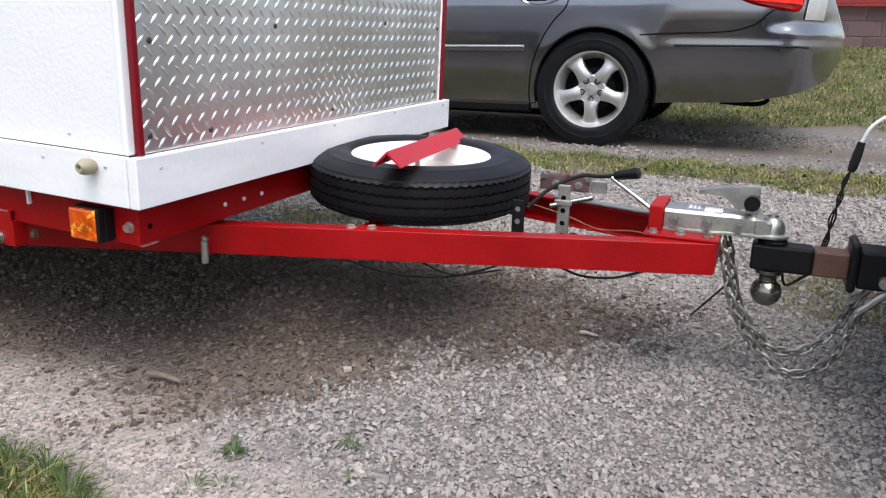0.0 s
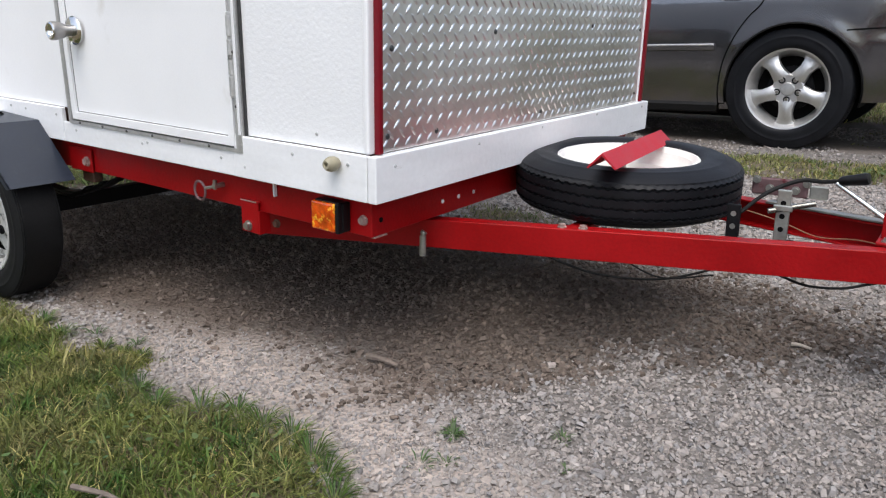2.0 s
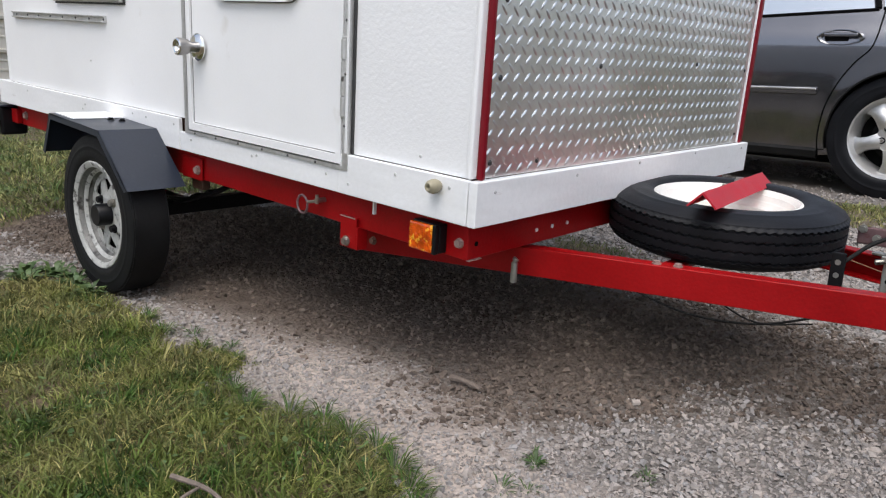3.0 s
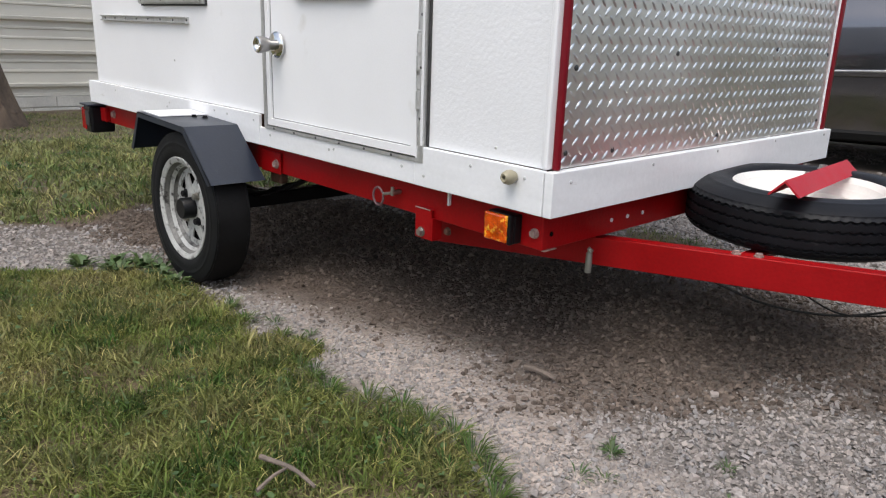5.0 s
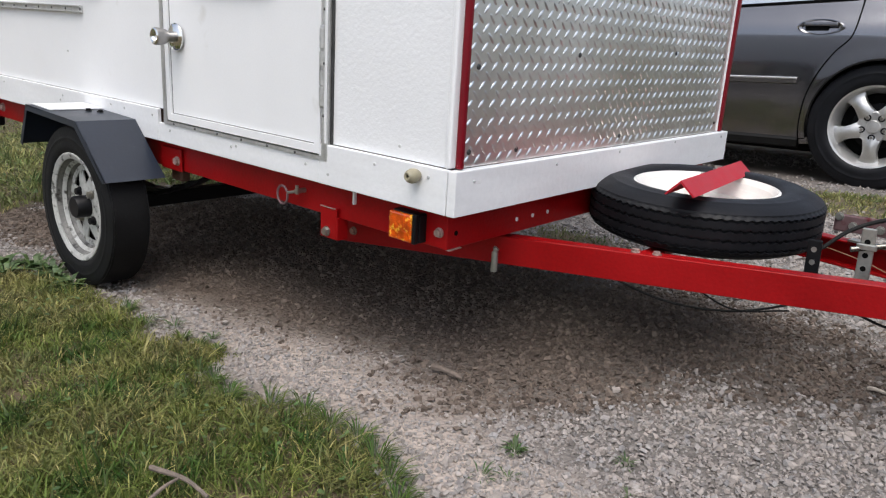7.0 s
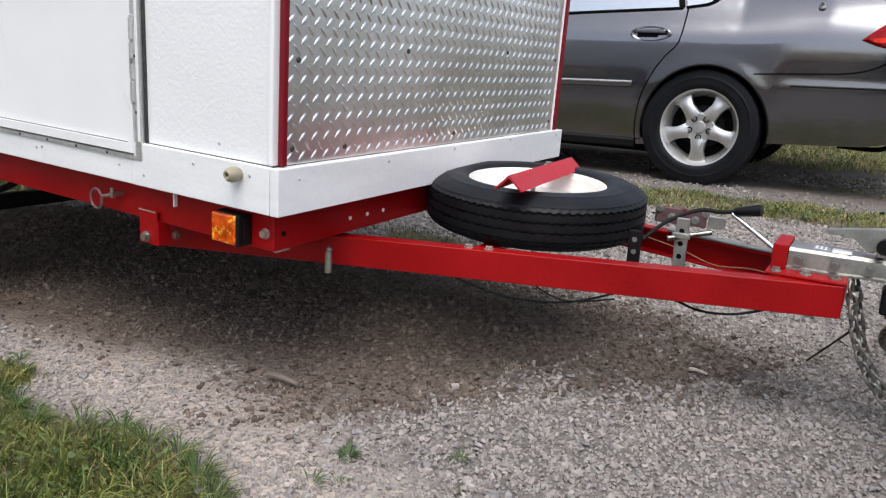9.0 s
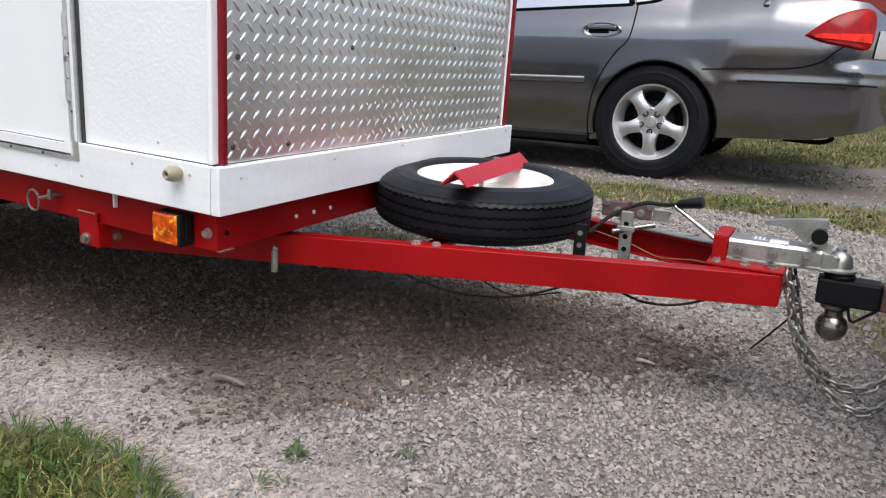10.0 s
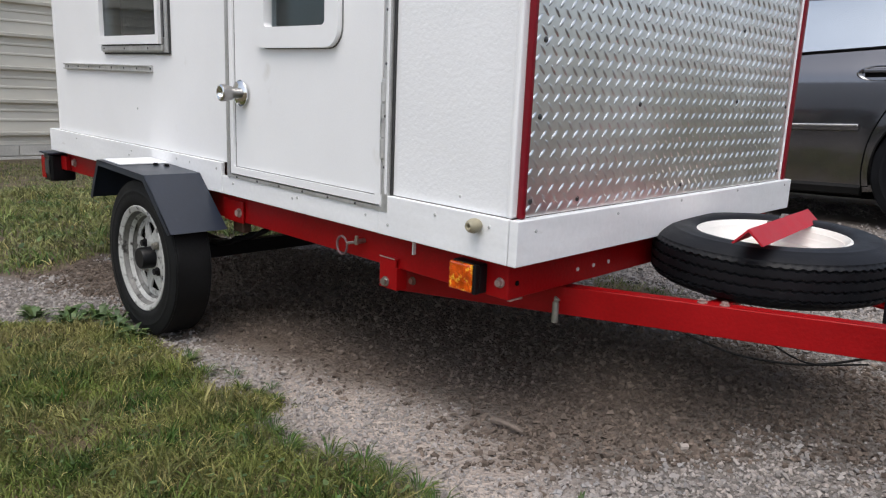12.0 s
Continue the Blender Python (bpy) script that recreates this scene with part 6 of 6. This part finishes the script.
    lamp = part("tail_lamp", bm, RED_LENS, car, "red tail lamp", smooth=True)
    bm = bmesh.new()
    rows = [[bm.verts.new(car_skin(0.82 + 0.27 * i / 8, 0.842 - 0.020 * i / 8 + (0.020 + 0.028 * i / 8) * k, 0.0215)) for i in range(9)] for k in (0, 0.5, 1)]
    for a, c2 in zip(rows, rows[1:]):
        for k in range(8):
            bm.faces.new((a[k], a[k + 1], c2[k + 1], c2[k]))
    part("lower_lens", bm, ORANGE_LENS, lamp, "bright red lower lens", smooth=True)
    bm = bmesh.new()
    rows = [[bm.verts.new(car_skin(1.112 + 0.100 * i / 8 + 0.012 * k, 0.745 + 0.145 * k, 0.010 + 0.008 * math.sin(math.pi * i / 8))) for i in range(9)] for k in (0, 0.33, 0.67, 1)]
    for a, c2 in zip(rows, rows[1:]):
        for k in range(8):
            bm.faces.new((a[k], a[k + 1], c2[k + 1], c2[k]))
    part("reverse_lens", bm, CLEAR_LENS, lamp, "clear reversing lens", smooth=True)
    part("tow_eye", tube(bmesh.new(), spline([(CX + 0.72, CY + 0.30, CZ + 0.28), (CX + 0.92, CY + 0.30, CZ + 0.275), (CX + 0.98, CY + 0.30, CZ + 0.31), (CX + 0.90, CY + 0.32, CZ + 0.33)], 5), 0.014, 8), GAP, car, "dark bracket under the bumper")
    # wheels
    for ax, _ in arches:
        for s in (0, 1):
            y = CY + 0.125 if s == 0 else CY + 1.675
            fr = Matrix.Translation((CX + ax - 0.016, y, CZ + 0.335)) @ pose(0, 0, 0, 90 if s == 0 else -90, 0, 0)
            wheel = part("wheel", tyre(bmesh.new(), 0.339, 0.220, 0.102, (-0.55, -0.2, 0.2, 0.55), 108, 0.007, fr), RUBBER, car, "black car tyre", smooth=True)
            fr = fr @ Matrix.Diagonal((1.06, 1.06, 1.0, 1.0))
            bm = bmesh.new()
            lathe(bm, [(0.190, 0.020), (0.210, 0.076), (0.2225, 0.080), (0.224, 0.088), (0.217, 0.093), (0.205, 0.089), (0.194, 0.070), (0.172, 0.010), (0.172, -0.08), (0.19, -0.08)], 72)
            bm.transform(fr)
            rim = part("rim", bm, ALLOY, wheel, "silver alloy rim", smooth=True)
            bm = lathe(bmesh.new(), [(0.175, -0.020), (0.0005, -0.020)], 40)
            bm.transform(fr)
            part("brake_drum", bm, GAP, wheel)
            bm = lathe(bmesh.new(), [(0.120, -0.018), (0.120, -0.008), (0.06, 0.0), (0.0005, 0.0)], 40)
            bm.transform(fr)
            part("brake_disc", bm, BLACK_STEEL, wheel, "dark brake drum", smooth=True)
            bm = bmesh.new()
            for k in range(5):
                a0 = radians(90 + 72 * k + 36)
                rows = []
                for r, hw, h, dome in ((0.030, 0.034, 0.050, 0.010), (0.066, 0.046, 0.054, 0.014), (0.095, 0.039, 0.058, 0.020), (0.130, 0.035, 0.058, 0.020), (0.160, 0.041, 0.054, 0.016), (0.184, 0.056, 0.050, 0.008), (0.200, 0.070, 0.060, 0.002)):
                    row = []
                    for u in (-1, -0.92, -0.5, 0, 0.5, 0.92, 1):
                        drop = 0.03 if abs(u) == 1 else 0
                        row.append(bm.verts.new((r * math.cos(a0) - u * hw * math.sin(a0), r * math.sin(a0) + u * hw * math.cos(a0), h + dome * (1 - u * u) - drop)))
                    rows.append(row)
                for p, q in zip(rows, rows[1:]):
                    for j in range(6):
                        bm.faces.new((p[j], q[j], q[j + 1], p[j + 1]))
            lathe(bm, [(0.082, 0.040), (0.082, 0.056), (0.074, 0.063), (0.036, 0.062), (0.030, 0.070), (0.0005, 0.072)], 40)
            bm.transform(fr)
            part("spokes", bm, ALLOY, rim, "five broad silver spokes", smooth=True)
            for k in range(5):
                a = radians(270 + 72 * k)
                c2, s2 = 0.056 * math.cos(a), 0.056 * math.sin(a)
                bm = lathe(bmesh.new(), [(0.0175, 0.058), (0.0175, 0.0660), (0.0150, 0.0665), (0.0105, 0.0655)], 18, fr @ Matrix.Translation((c2, s2, 0)))
                part("nut_socket", bm, BLACK_STEEL, rim, "dark nut socket")
                bm = bolt_head(bmesh.new(), (c2, s2, 0.060), (0, 0, 1), 0.0085, 0.011)
                bm.transform(fr)
                part("lug_nut", bm, STEEL, rim)


build_car()


# ---- loose stones, grass, weeds, twigs ----
def many(name, verts, faces, mat, label, category):
    """One object of countless small pieces, from arrays (n, v, 3) and one face table."""
    n, v, _ = verts.shape
    fl = np.concatenate([np.asarray(f) for f in faces])
    sizes = np.array([len(f) for f in faces])
    loops = (fl[None] + np.arange(n)[:, None] * v).ravel()
    total = np.tile(sizes, n)
    me = bpy.data.meshes.new(name)
    me.vertices.add(n * v)
    me.vertices.foreach_set("co", verts.astype(np.float32).ravel())
    me.loops.add(len(loops))
    me.loops.foreach_set("vertex_index", loops.astype(np.int32))
    me.polygons.add(len(total))
    me.polygons.foreach_set("loop_start", np.concatenate([[0], np.cumsum(total)[:-1]]).astype(np.int32))
    me.materials.append(mat)
    me.update(calc_edges=True)
    if category == "gravel":
        me.shade_flat()
    return tagged(new(name, me), label, category, kind="stuff")


STONE_FACES = [(0, 3, 2, 1), (4, 5, 6, 7), (0, 1, 5, 4), (1, 2, 6, 5), (2, 3, 7, 6), (3, 0, 4, 7)]


def build_gravel():
    """Crushed stone: flat, sharp-edged lumps with six uneven faces, bedded at every tilt."""
    rng = np.random.default_rng(11)
    block = np.array([(-1, -1, -1), (1, -1, -1), (1, 1, -1), (-1, 1, -1), (-1, -1, 1), (1, -1, 1), (1, 1, 1), (-1, 1, 1.0)]) * 0.66

    def scatter(count, x0, x1, y0, y1, small, large, keep, power=1.6, sink=(0.05, 0.75), tilted=0.45):
        x, y = rng.uniform(x0, x1, count), rng.uniform(y0, y1, count)
        ok = rng.uniform(0, 1, count) < keep(x, y)
        x, y = x[ok], y[ok]
        n = len(x)
        size = small * (large / small) ** (rng.uniform(0, 1, n) ** power)
        shape = block[None] * (1 + rng.uniform(-0.55, 0.25, (n, 8, 3)))
        top = shape[:, 4:]
        top[..., :2] *= rng.uniform(0.45, 0.95, (n, 1, 1))
        shape = shape * np.stack([rng.uniform(0.9, 1.5, n), rng.uniform(0.65, 1.1, n), rng.uniform(0.40, 0.85, n)], -1)[:, None]
        for i, j, t in ((0, 2, rng.normal(0, tilted, n)), (1, 2, rng.normal(0, tilted, n)), (0, 1, rng.uniform(0, 2 * np.pi, n))):
            c, k = np.cos(t)[:, None], np.sin(t)[:, None]
            p, q = shape[..., i] * c - shape[..., j] * k, shape[..., i] * k + shape[..., j] * c
            shape[..., i], shape[..., j] = p, q
        rad = size / 2
        z = ground_z(x, y) + np.clip(1.5 - 0.25 * np.hypot(x, y - 1), 0, 1) * 0.006 * wobble(x, y, 7.0) + rad * rng.uniform(*sink, n)
        return np.stack([x, y, z], -1)[:, None] + shape * rad[:, None, None]

    def open_ground(x, y):
        return (1 - np.clip((grass_cover(x, y) - 0.25) * 2, 0, 1)) * (1 - 0.55 * sand_cover(x, y))

    def clean(x, y):
        return open_ground(x, y) * np.clip(1.1 - 2.2 * soil_shade_cover(x, y), 0, 1)

    def soil_shaded(x, y):
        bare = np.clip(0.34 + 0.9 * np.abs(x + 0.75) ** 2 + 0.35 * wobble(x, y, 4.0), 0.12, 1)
        return open_ground(x, y) * np.clip(2.4 * soil_shade_cover(x, y) - 0.30, 0, 1) * bare

    def trodden(x, y):
        return np.clip(sand_cover(x, y), 0, 1) * np.clip(1 - 1.3 * soil_shade_cover(x, y), 0, 1) * (1 - np.clip((grass_cover(x, y) - 0.35) * 3, 0, 1))

    many("gravel", scatter(10000, -0.9, 1.6, -0.7, 1.3, 0.011, 0.023, clean, 2.0, (0.25, 0.70), 0.45), STONE_FACES, STONES, "loose grey and buff gravel stones", "gravel")
    many("gravel_chips", scatter(88000, -0.9, 1.6, -0.7, 1.3, 0.005, 0.0155, clean, 1.2), STONE_FACES, STONES, "small sharp grey gravel chips", "gravel")
    many("gravel_chips", scatter(30000, -2.9, -0.9, -0.9, 1.3, 0.008, 0.024, clean, 1.5, (0.1, 0.5), 0.4), STONE_FACES, STONES, "gravel chips beside the trailer wheel", "gravel")
    many("soiled_gravel", scatter(84000, -2.6, 1.3, -0.2, 1.5, 0.006, 0.022, soil_shaded, 1.4, (0.0, 0.65), 0.45), STONE_FACES, SOIL_SHADE_STONES, "brown gravel in the soil, darkened for shade under the trailer", "gravel")
    many("gravel_chips", scatter(26000, -1.4, 0.6, -0.3, 0.45, 0.004, 0.012, trodden, 1.4, (-0.10, 0.55)), STONE_FACES, STONES, "fine pale chips pressed into the trodden soil", "gravel")
    many("gravel", scatter(36000, -1.0, 1.9, 1.15, 2.9, 0.011, 0.030, clean, 1.4, (0.1, 0.5), 0.4), STONE_FACES, STONES, "angular gravel stones beyond the tongue", "gravel")
    many("gravel", scatter(20000, -1.6, 2.4, 1.2, 4.9, 0.010, 0.028, clean), STONE_FACES, STONES, "gravel stones behind the tongue", "gravel")


build_gravel()


def blades(rng, x, y, low, high, width, lean):
    """Tapered bent blades: four points and a tip each."""
    n = len(x)
    h = rng.uniform(low, high, n) * (0.55 + 0.85 * np.clip(wobble(x, y, 11.0) * 0.6 + 0.5, 0, 1))
    a, w = rng.uniform(0, 2 * np.pi, n), width * rng.uniform(0.6, 1.3, n)
    b = rng.uniform(0, 2 * np.pi, n)
    l1, l2 = lean * rng.uniform(0.05, 0.35, n) * h, lean * rng.uniform(0.4, 1.3, n) * h
    z = ground_z(x, y) + 0.002
    dx, dy = np.cos(a) * w / 2, np.sin(a) * w / 2
    ex, ey = np.cos(b), np.sin(b)
    k = 0.55
    pts = [(x - dx, y - dy, z), (x + dx, y + dy, z), (x + dx * 0.75 + ex * l1, y + dy * 0.75 + ey * l1, z + h * k), (x - dx * 0.75 + ex * l1, y - dy * 0.75 + ey * l1, z + h * k),
           (x + ex * l2, y + ey * l2, z + h * np.clip(1 - 0.35 * (l2 / h) ** 2, 0.5, 1))]
    return np.stack([np.stack(p, -1) for p in pts], 1)


def clumps(rng, x, y, count, spread, low, high, width):
    """Grass in clumps: each clump has its own height and lean; blades of three joints and a tip."""
    m = len(x)
    tall = rng.uniform(0.55, 1.25, m) * (0.65 + 0.55 * np.clip(wobble(x, y, 8.0) * 0.7 + 0.5, 0, 1))
    turn, bend = rng.uniform(0, 2 * np.pi, m), rng.uniform(0.3, 1.3, m)
    pick = np.repeat(np.arange(m), count)
    n = len(pick)
    bx, by = x[pick] + rng.normal(0, spread, n), y[pick] + rng.normal(0, spread, n)
    h = rng.uniform(low, high, n) * tall[pick] * np.clip(0.45 + 1.6 * (grass_cover(bx, by) - 0.42), 0.4, 1)
    w = width * rng.uniform(0.6, 1.35, n)
    a = rng.uniform(0, 2 * np.pi, n)
    way = turn[pick] + rng.normal(0, 1.3, n)
    lean = bend[pick] * rng.uniform(0.3, 1.7, n)
    ex, ey, dx, dy = np.cos(way), np.sin(way), np.cos(a) * w / 2, np.sin(a) * w / 2
    z0 = ground_z(bx, by) + 0.001
    rows = []
    for u, wide in ((0.0, 0.8), (0.4, 1.0), (0.75, 0.7)):
        out, up = h * lean * u**1.7, h * u * (1 - 0.30 * np.minimum(lean, 1.2) * u)
        for k in (-1, 1):
            rows.append(np.stack([bx + ex * out + k * dx * wide, by + ey * out + k * dy * wide, z0 + up], -1))
    out, up = h * lean, h * np.clip(1 - 0.42 * lean, 0.3, 1)
    rows.append(np.stack([bx + ex * out, by + ey * out, z0 + up], -1))
    return np.stack(rows, 1)


CLUMP_FACES = [(0, 1, 3, 2), (2, 3, 5, 4), (4, 5, 6)]


def build_grass():
    rng = np.random.default_rng(21)
    table = [(0, 1, 2, 3), (3, 2, 4)]

    def sow(count, x0, x1, y0, y1, low, high, width, lean, name, mat, label, gain=1.0, floor_at=0.5, patch=0.0):
        x, y = rng.uniform(x0, x1, count), rng.uniform(y0, y1, count)
        g = grass_cover(x, y)
        p = np.clip((g - floor_at) * 3 * gain, 0, 1) * np.clip(0.75 + patch * wobble(x, y, 9.0), 0.08, 1)
        ok = rng.uniform(0, 1, count) < p
        many(name, blades(rng, x[ok], y[ok], low, high, width, lean), table, mat, label, "grass")

    def sow_clumps(count, x0, x1, y0, y1, blades_each, spread, low, high, width, name, mat, label, floor_at, patch):
        x, y = rng.uniform(x0, x1, count), rng.uniform(y0, y1, count)
        p = np.clip((grass_cover(x, y) - floor_at) * 3.4, 0.0, 1) * np.clip(0.85 + patch * wobble(x, y, 9.0), 0.15, 1)
        ok = rng.uniform(0, 1, count) < p
        many(name, clumps(rng, x[ok], y[ok], blades_each, spread, low, high, width), CLUMP_FACES, mat, label, "grass")

    sow_clumps(16500, -2.1, 0.4, -0.95, 0.0, 8, 0.012, 0.016, 0.050, 0.0027, "grass", GRASS, "green lawn grass in uneven clumps beside the drive", 0.46, 0.75)
    sow_clumps(5000, -2.1, 0.4, -0.95, 0.0, 6, 0.015, 0.016, 0.046, 0.0023, "dry_grass", DRY_GRASS, "dry yellow grass among the green", 0.40, 0.9)
    sow_clumps(420, -0.70, -0.50, -0.22, -0.13, 6, 0.012, 0.008, 0.024, 0.0030, "grass", GRASS, "low mossy grass creeping onto the gravel", 0.30, 0.4)
    sow_clumps(330, -2.1, 0.4, -0.95, 0.0, 7, 0.010, 0.050, 0.085, 0.0032, "tall_grass", GRASS, "taller grass stems standing out of the lawn", 0.46, 0.9)
    sow_clumps(1500, -2.0, 2.6, 2.7, 3.6, 7, 0.020, 0.018, 0.055, 0.0060, "grass", FIELD_GRASS, "green tufts on the strip along the drive", 0.42, 1.3)
    sow_clumps(1500, -2.0, 2.6, 2.65, 3.65, 7, 0.025, 0.015, 0.045, 0.0055, "dry_grass", DRY_GRASS, "straw-coloured tufts on the strip along the drive", 0.34, 1.2)
    sow_clumps(170, 0.25, 1.25, 3.95, 4.9, 6, 0.03, 0.012, 0.05, 0.007, "grass", GRASS, "thin weeds in the shade of the parked car", -1.0, 0.9)
    sow_clumps(6500, -4.6, -2.1, -1.3, 2.2, 7, 0.022, 0.020, 0.075, 0.0065, "grass", FIELD_GRASS, "rough green grass in clumps behind the trailer", 0.44, 1.1)
    sow_clumps(1000, -4.6, -2.1, -1.3, 2.2, 6, 0.025, 0.020, 0.060, 0.0055, "dry_grass", DRY_GRASS, "straw-coloured grass in clumps behind the trailer", 0.36, 1.1)
    sow(60000, -6.4, -1.7, -1.6, 2.4, 0.010, 0.036, 0.0045, 1.7, "grass", FIELD_GRASS, "green grass and weeds behind the trailer", floor_at=0.42, gain=0.9, patch=0.9)
    sow(9000, -6.4, -1.7, -1.6, 2.4, 0.012, 0.04, 0.0045, 1.6, "dry_grass", DRY_GRASS, "dry grass behind the trailer", floor_at=0.28, gain=0.35, patch=0.8)
    sow(26000, -2.2, 3.0, 2.5, 3.7, 0.010, 0.036, 0.005, 1.5, "grass", GRASS, "patchy grass strip along the drive", gain=0.5, floor_at=0.38, patch=1.5)
    sow(26000, -2.2, 3.0, 2.4, 3.8, 0.010, 0.034, 0.004, 1.6, "dry_grass", DRY_GRASS, "dry grass strip along the drive", gain=0.35, floor_at=0.22, patch=1.1)
    sow(80000, -0.6, 5.5, 4.9, 11.0, 0.02, 0.06, 0.009, 1.3, "grass", FIELD_GRASS, "green lawn beyond the car", patch=0.4, floor_at=0.4)
    sow(24000, -0.6, 5.5, 4.9, 11.0, 0.02, 0.05, 0.008, 1.4, "dry_grass", DRY_GRASS, "yellowish grass in the lawn", floor_at=0.3)

    sow(22000, -6.0, 4.0, -5.0, -0.95, 0.02, 0.055, 0.010, 1.5, "grass", GRASS, "lawn grass running on beside the drive", floor_at=0.45, patch=0.5)

    def clover(count, x0, x1, y0, y1, size, label):
        """Small round leaves low in the grass."""
        x, y = rng.uniform(x0, x1, count), rng.uniform(y0, y1, count)
        ok = (grass_cover(x, y) > 0.5) & (wobble(x, y, 4.0) > -0.1 + 0.3 * rng.normal(0, 1, count))
        x, y = x[ok], y[ok]
        n = len(x)
        s, a, tilt = size * rng.uniform(0.5, 1.3, n), rng.uniform(0, 6.28, n), rng.normal(0, 0.4, n)
        z = ground_z(x, y) + rng.uniform(0.010, 0.040, n)
        c = []
        for u, v in ((1, 0), (0.35, 0.75), (-0.6, 0.55), (-1, 0), (-0.6, -0.55), (0.35, -0.75)):
            c.append(np.stack([x + s * (u * np.cos(a) - v * np.sin(a)), y + s * (u * np.sin(a) + v * np.cos(a)), z + s * u * np.sin(tilt)], -1))
        many("clover", np.stack(c, 1), [(0, 1, 2, 3, 4, 5)], LEAF, label, "clover")

    clover(2200, -2.2, 0.3, -1.4, -0.1, 0.006, "low clover leaves in the lawn")
    clover(900, -1.5, 2.5, 2.6, 3.6, 0.014, "low weeds in the strip along the drive")
    sow(2600, 0.85, 1.5, 0.95, 1.7, 0.008, 0.026, 0.003, 1.5, "grass", GRASS, "thin grass patch behind the hitch", gain=0.6, floor_at=0.3, patch=0.5)
    sow(4200, 0.85, 1.5, 0.95, 1.7, 0.008, 0.026, 0.003, 1.6, "dry_grass", DRY_GRASS, "dry grass patch behind the hitch", gain=0.6, floor_at=0.25)
    sow(3200, -1.1, -0.2, 1.2, 1.75, 0.010, 0.035, 0.003, 1.5, "grass", GRASS, "thin grass behind the trailer", gain=0.6, floor_at=0.3, patch=0.5)
    clover(2600, -5.0, -2.0, -1.4, 2.0, 0.013, "broad weeds in the grass behind the trailer")


build_grass()


def build_weed(name, x, y, r, count, leaf, label, seed, mat=LEAF, category="weed"):
    """A tuft of narrow leaves from one root."""
    rng = np.random.default_rng(seed)
    weed = thing(name, Matrix.Translation((x, y, float(ground_z(x, y)))), label, category)
    bm = bmesh.new()
    for k in range(count):
        a, up = rng.uniform(0, 2 * math.pi), rng.uniform(0.3, 1.5)
        d, n = Vector((math.cos(a), math.sin(a), 0)), Vector((-math.sin(a), math.cos(a), 0))
        s = r * rng.uniform(0.6, 1.2)
        o = d * rng.uniform(0, r * 0.3)
        w = leaf * rng.uniform(0.7, 1.3)
        p = [o, o + d * s * 0.5 + Vector((0, 0, s * 0.5 * up)), o + d * s + Vector((0, 0, s * 0.55 * up))]
        vs = [bm.verts.new(p[0]), bm.verts.new(p[1] - n * w / 2), bm.verts.new(p[2]), bm.verts.new(p[1] + n * w / 2)]
        bm.faces.new(vs)
    part("leaves", bm, mat, weed)


for i, (x, y, r, c, l) in enumerate(((0.193, -0.034, 0.026, 46, 0.0032), (0.355, 0.062, 0.020, 30, 0.0028), (0.402, -0.017, 0.014, 14, 0.0025), (0.233, -0.110, 0.020, 16, 0.0025), (0.20, -0.14, 0.030, 18, 0.0025), (-0.75, -0.14, 0.03, 26, 0.003), (-0.62, -0.12, 0.025, 24, 0.003))):
    build_weed("weed_tuft", x, y, r, c, l, "small green weed tuft growing in the gravel", 40 + i)
for i, (x, y, r) in enumerate(((-0.60, -0.165, 0.030), (-0.55, -0.15, 0.026), (-0.66, -0.175, 0.035), (-0.47, -0.245, 0.040), (-0.40, -0.255, 0.045), (-0.33, -0.265, 0.045), (-0.24, -0.235, 0.050), (-0.17, -0.205, 0.055),
                               (-0.10, -0.205, 0.050), (-0.02, -0.21, 0.050), (0.05, -0.235, 0.055), (0.11, -0.265, 0.055), (0.16, -0.295, 0.050), (0.06, -0.30, 0.050), (-0.30, -0.29, 0.05), (-0.14, -0.27, 0.05), (-0.80, -0.195, 0.045), (-0.92, -0.175, 0.045))):
    build_weed("grass_tuft", x, y, r * 0.85, 110, 0.0022, "loose tuft of grass at the edge of the gravel", 80 + i, GRASS, "grass")
for i, (x, y) in enumerate(((-1.46, -0.19), (-1.53, -0.25), (-1.38, -0.17), (-1.30, -0.20), (-1.60, -0.33), (-1.22, -0.19), (-1.44, -0.28))):
    build_weed("broadleaf_weed", x, y, 0.050, 46, 0.014, "broad-leaved green weed beside the trailer wheel", 60 + i)


def build_twig(name, pts, r, label, mat=TWIG):
    t = thing(name, Matrix.Identity(4), label, "twig")
    line = spline(pts, 5)
    part("stem", tube(bmesh.new(), line, [r * (1 - 0.4 * i / len(line)) for i in range(len(line))], 7), mat, t)
    return t


build_twig("twig", [(-0.140, 0.121, 0.012), (-0.100, 0.119, 0.016), (-0.054, 0.120, 0.012)], 0.0072, "short dry stick on the gravel")
build_twig("twig", [(-0.136, -0.528, 0.042), (-0.064, -0.513, 0.047), (-0.009, -0.509, 0.040)], 0.0045, "dry forked twig lying in the grass")
build_twig("twig", [(-0.056, -0.579, 0.040), (-0.067, -0.545, 0.046), (-0.075, -0.515, 0.045)], 0.0035, "thin dry twig lying in the grass")
build_twig("twig", [(0.585, 0.72, 0.010), (0.60, 0.718, 0.012), (0.625, 0.715, 0.010)], 0.005, "pale wood chip on the gravel", PALE_WOOD)
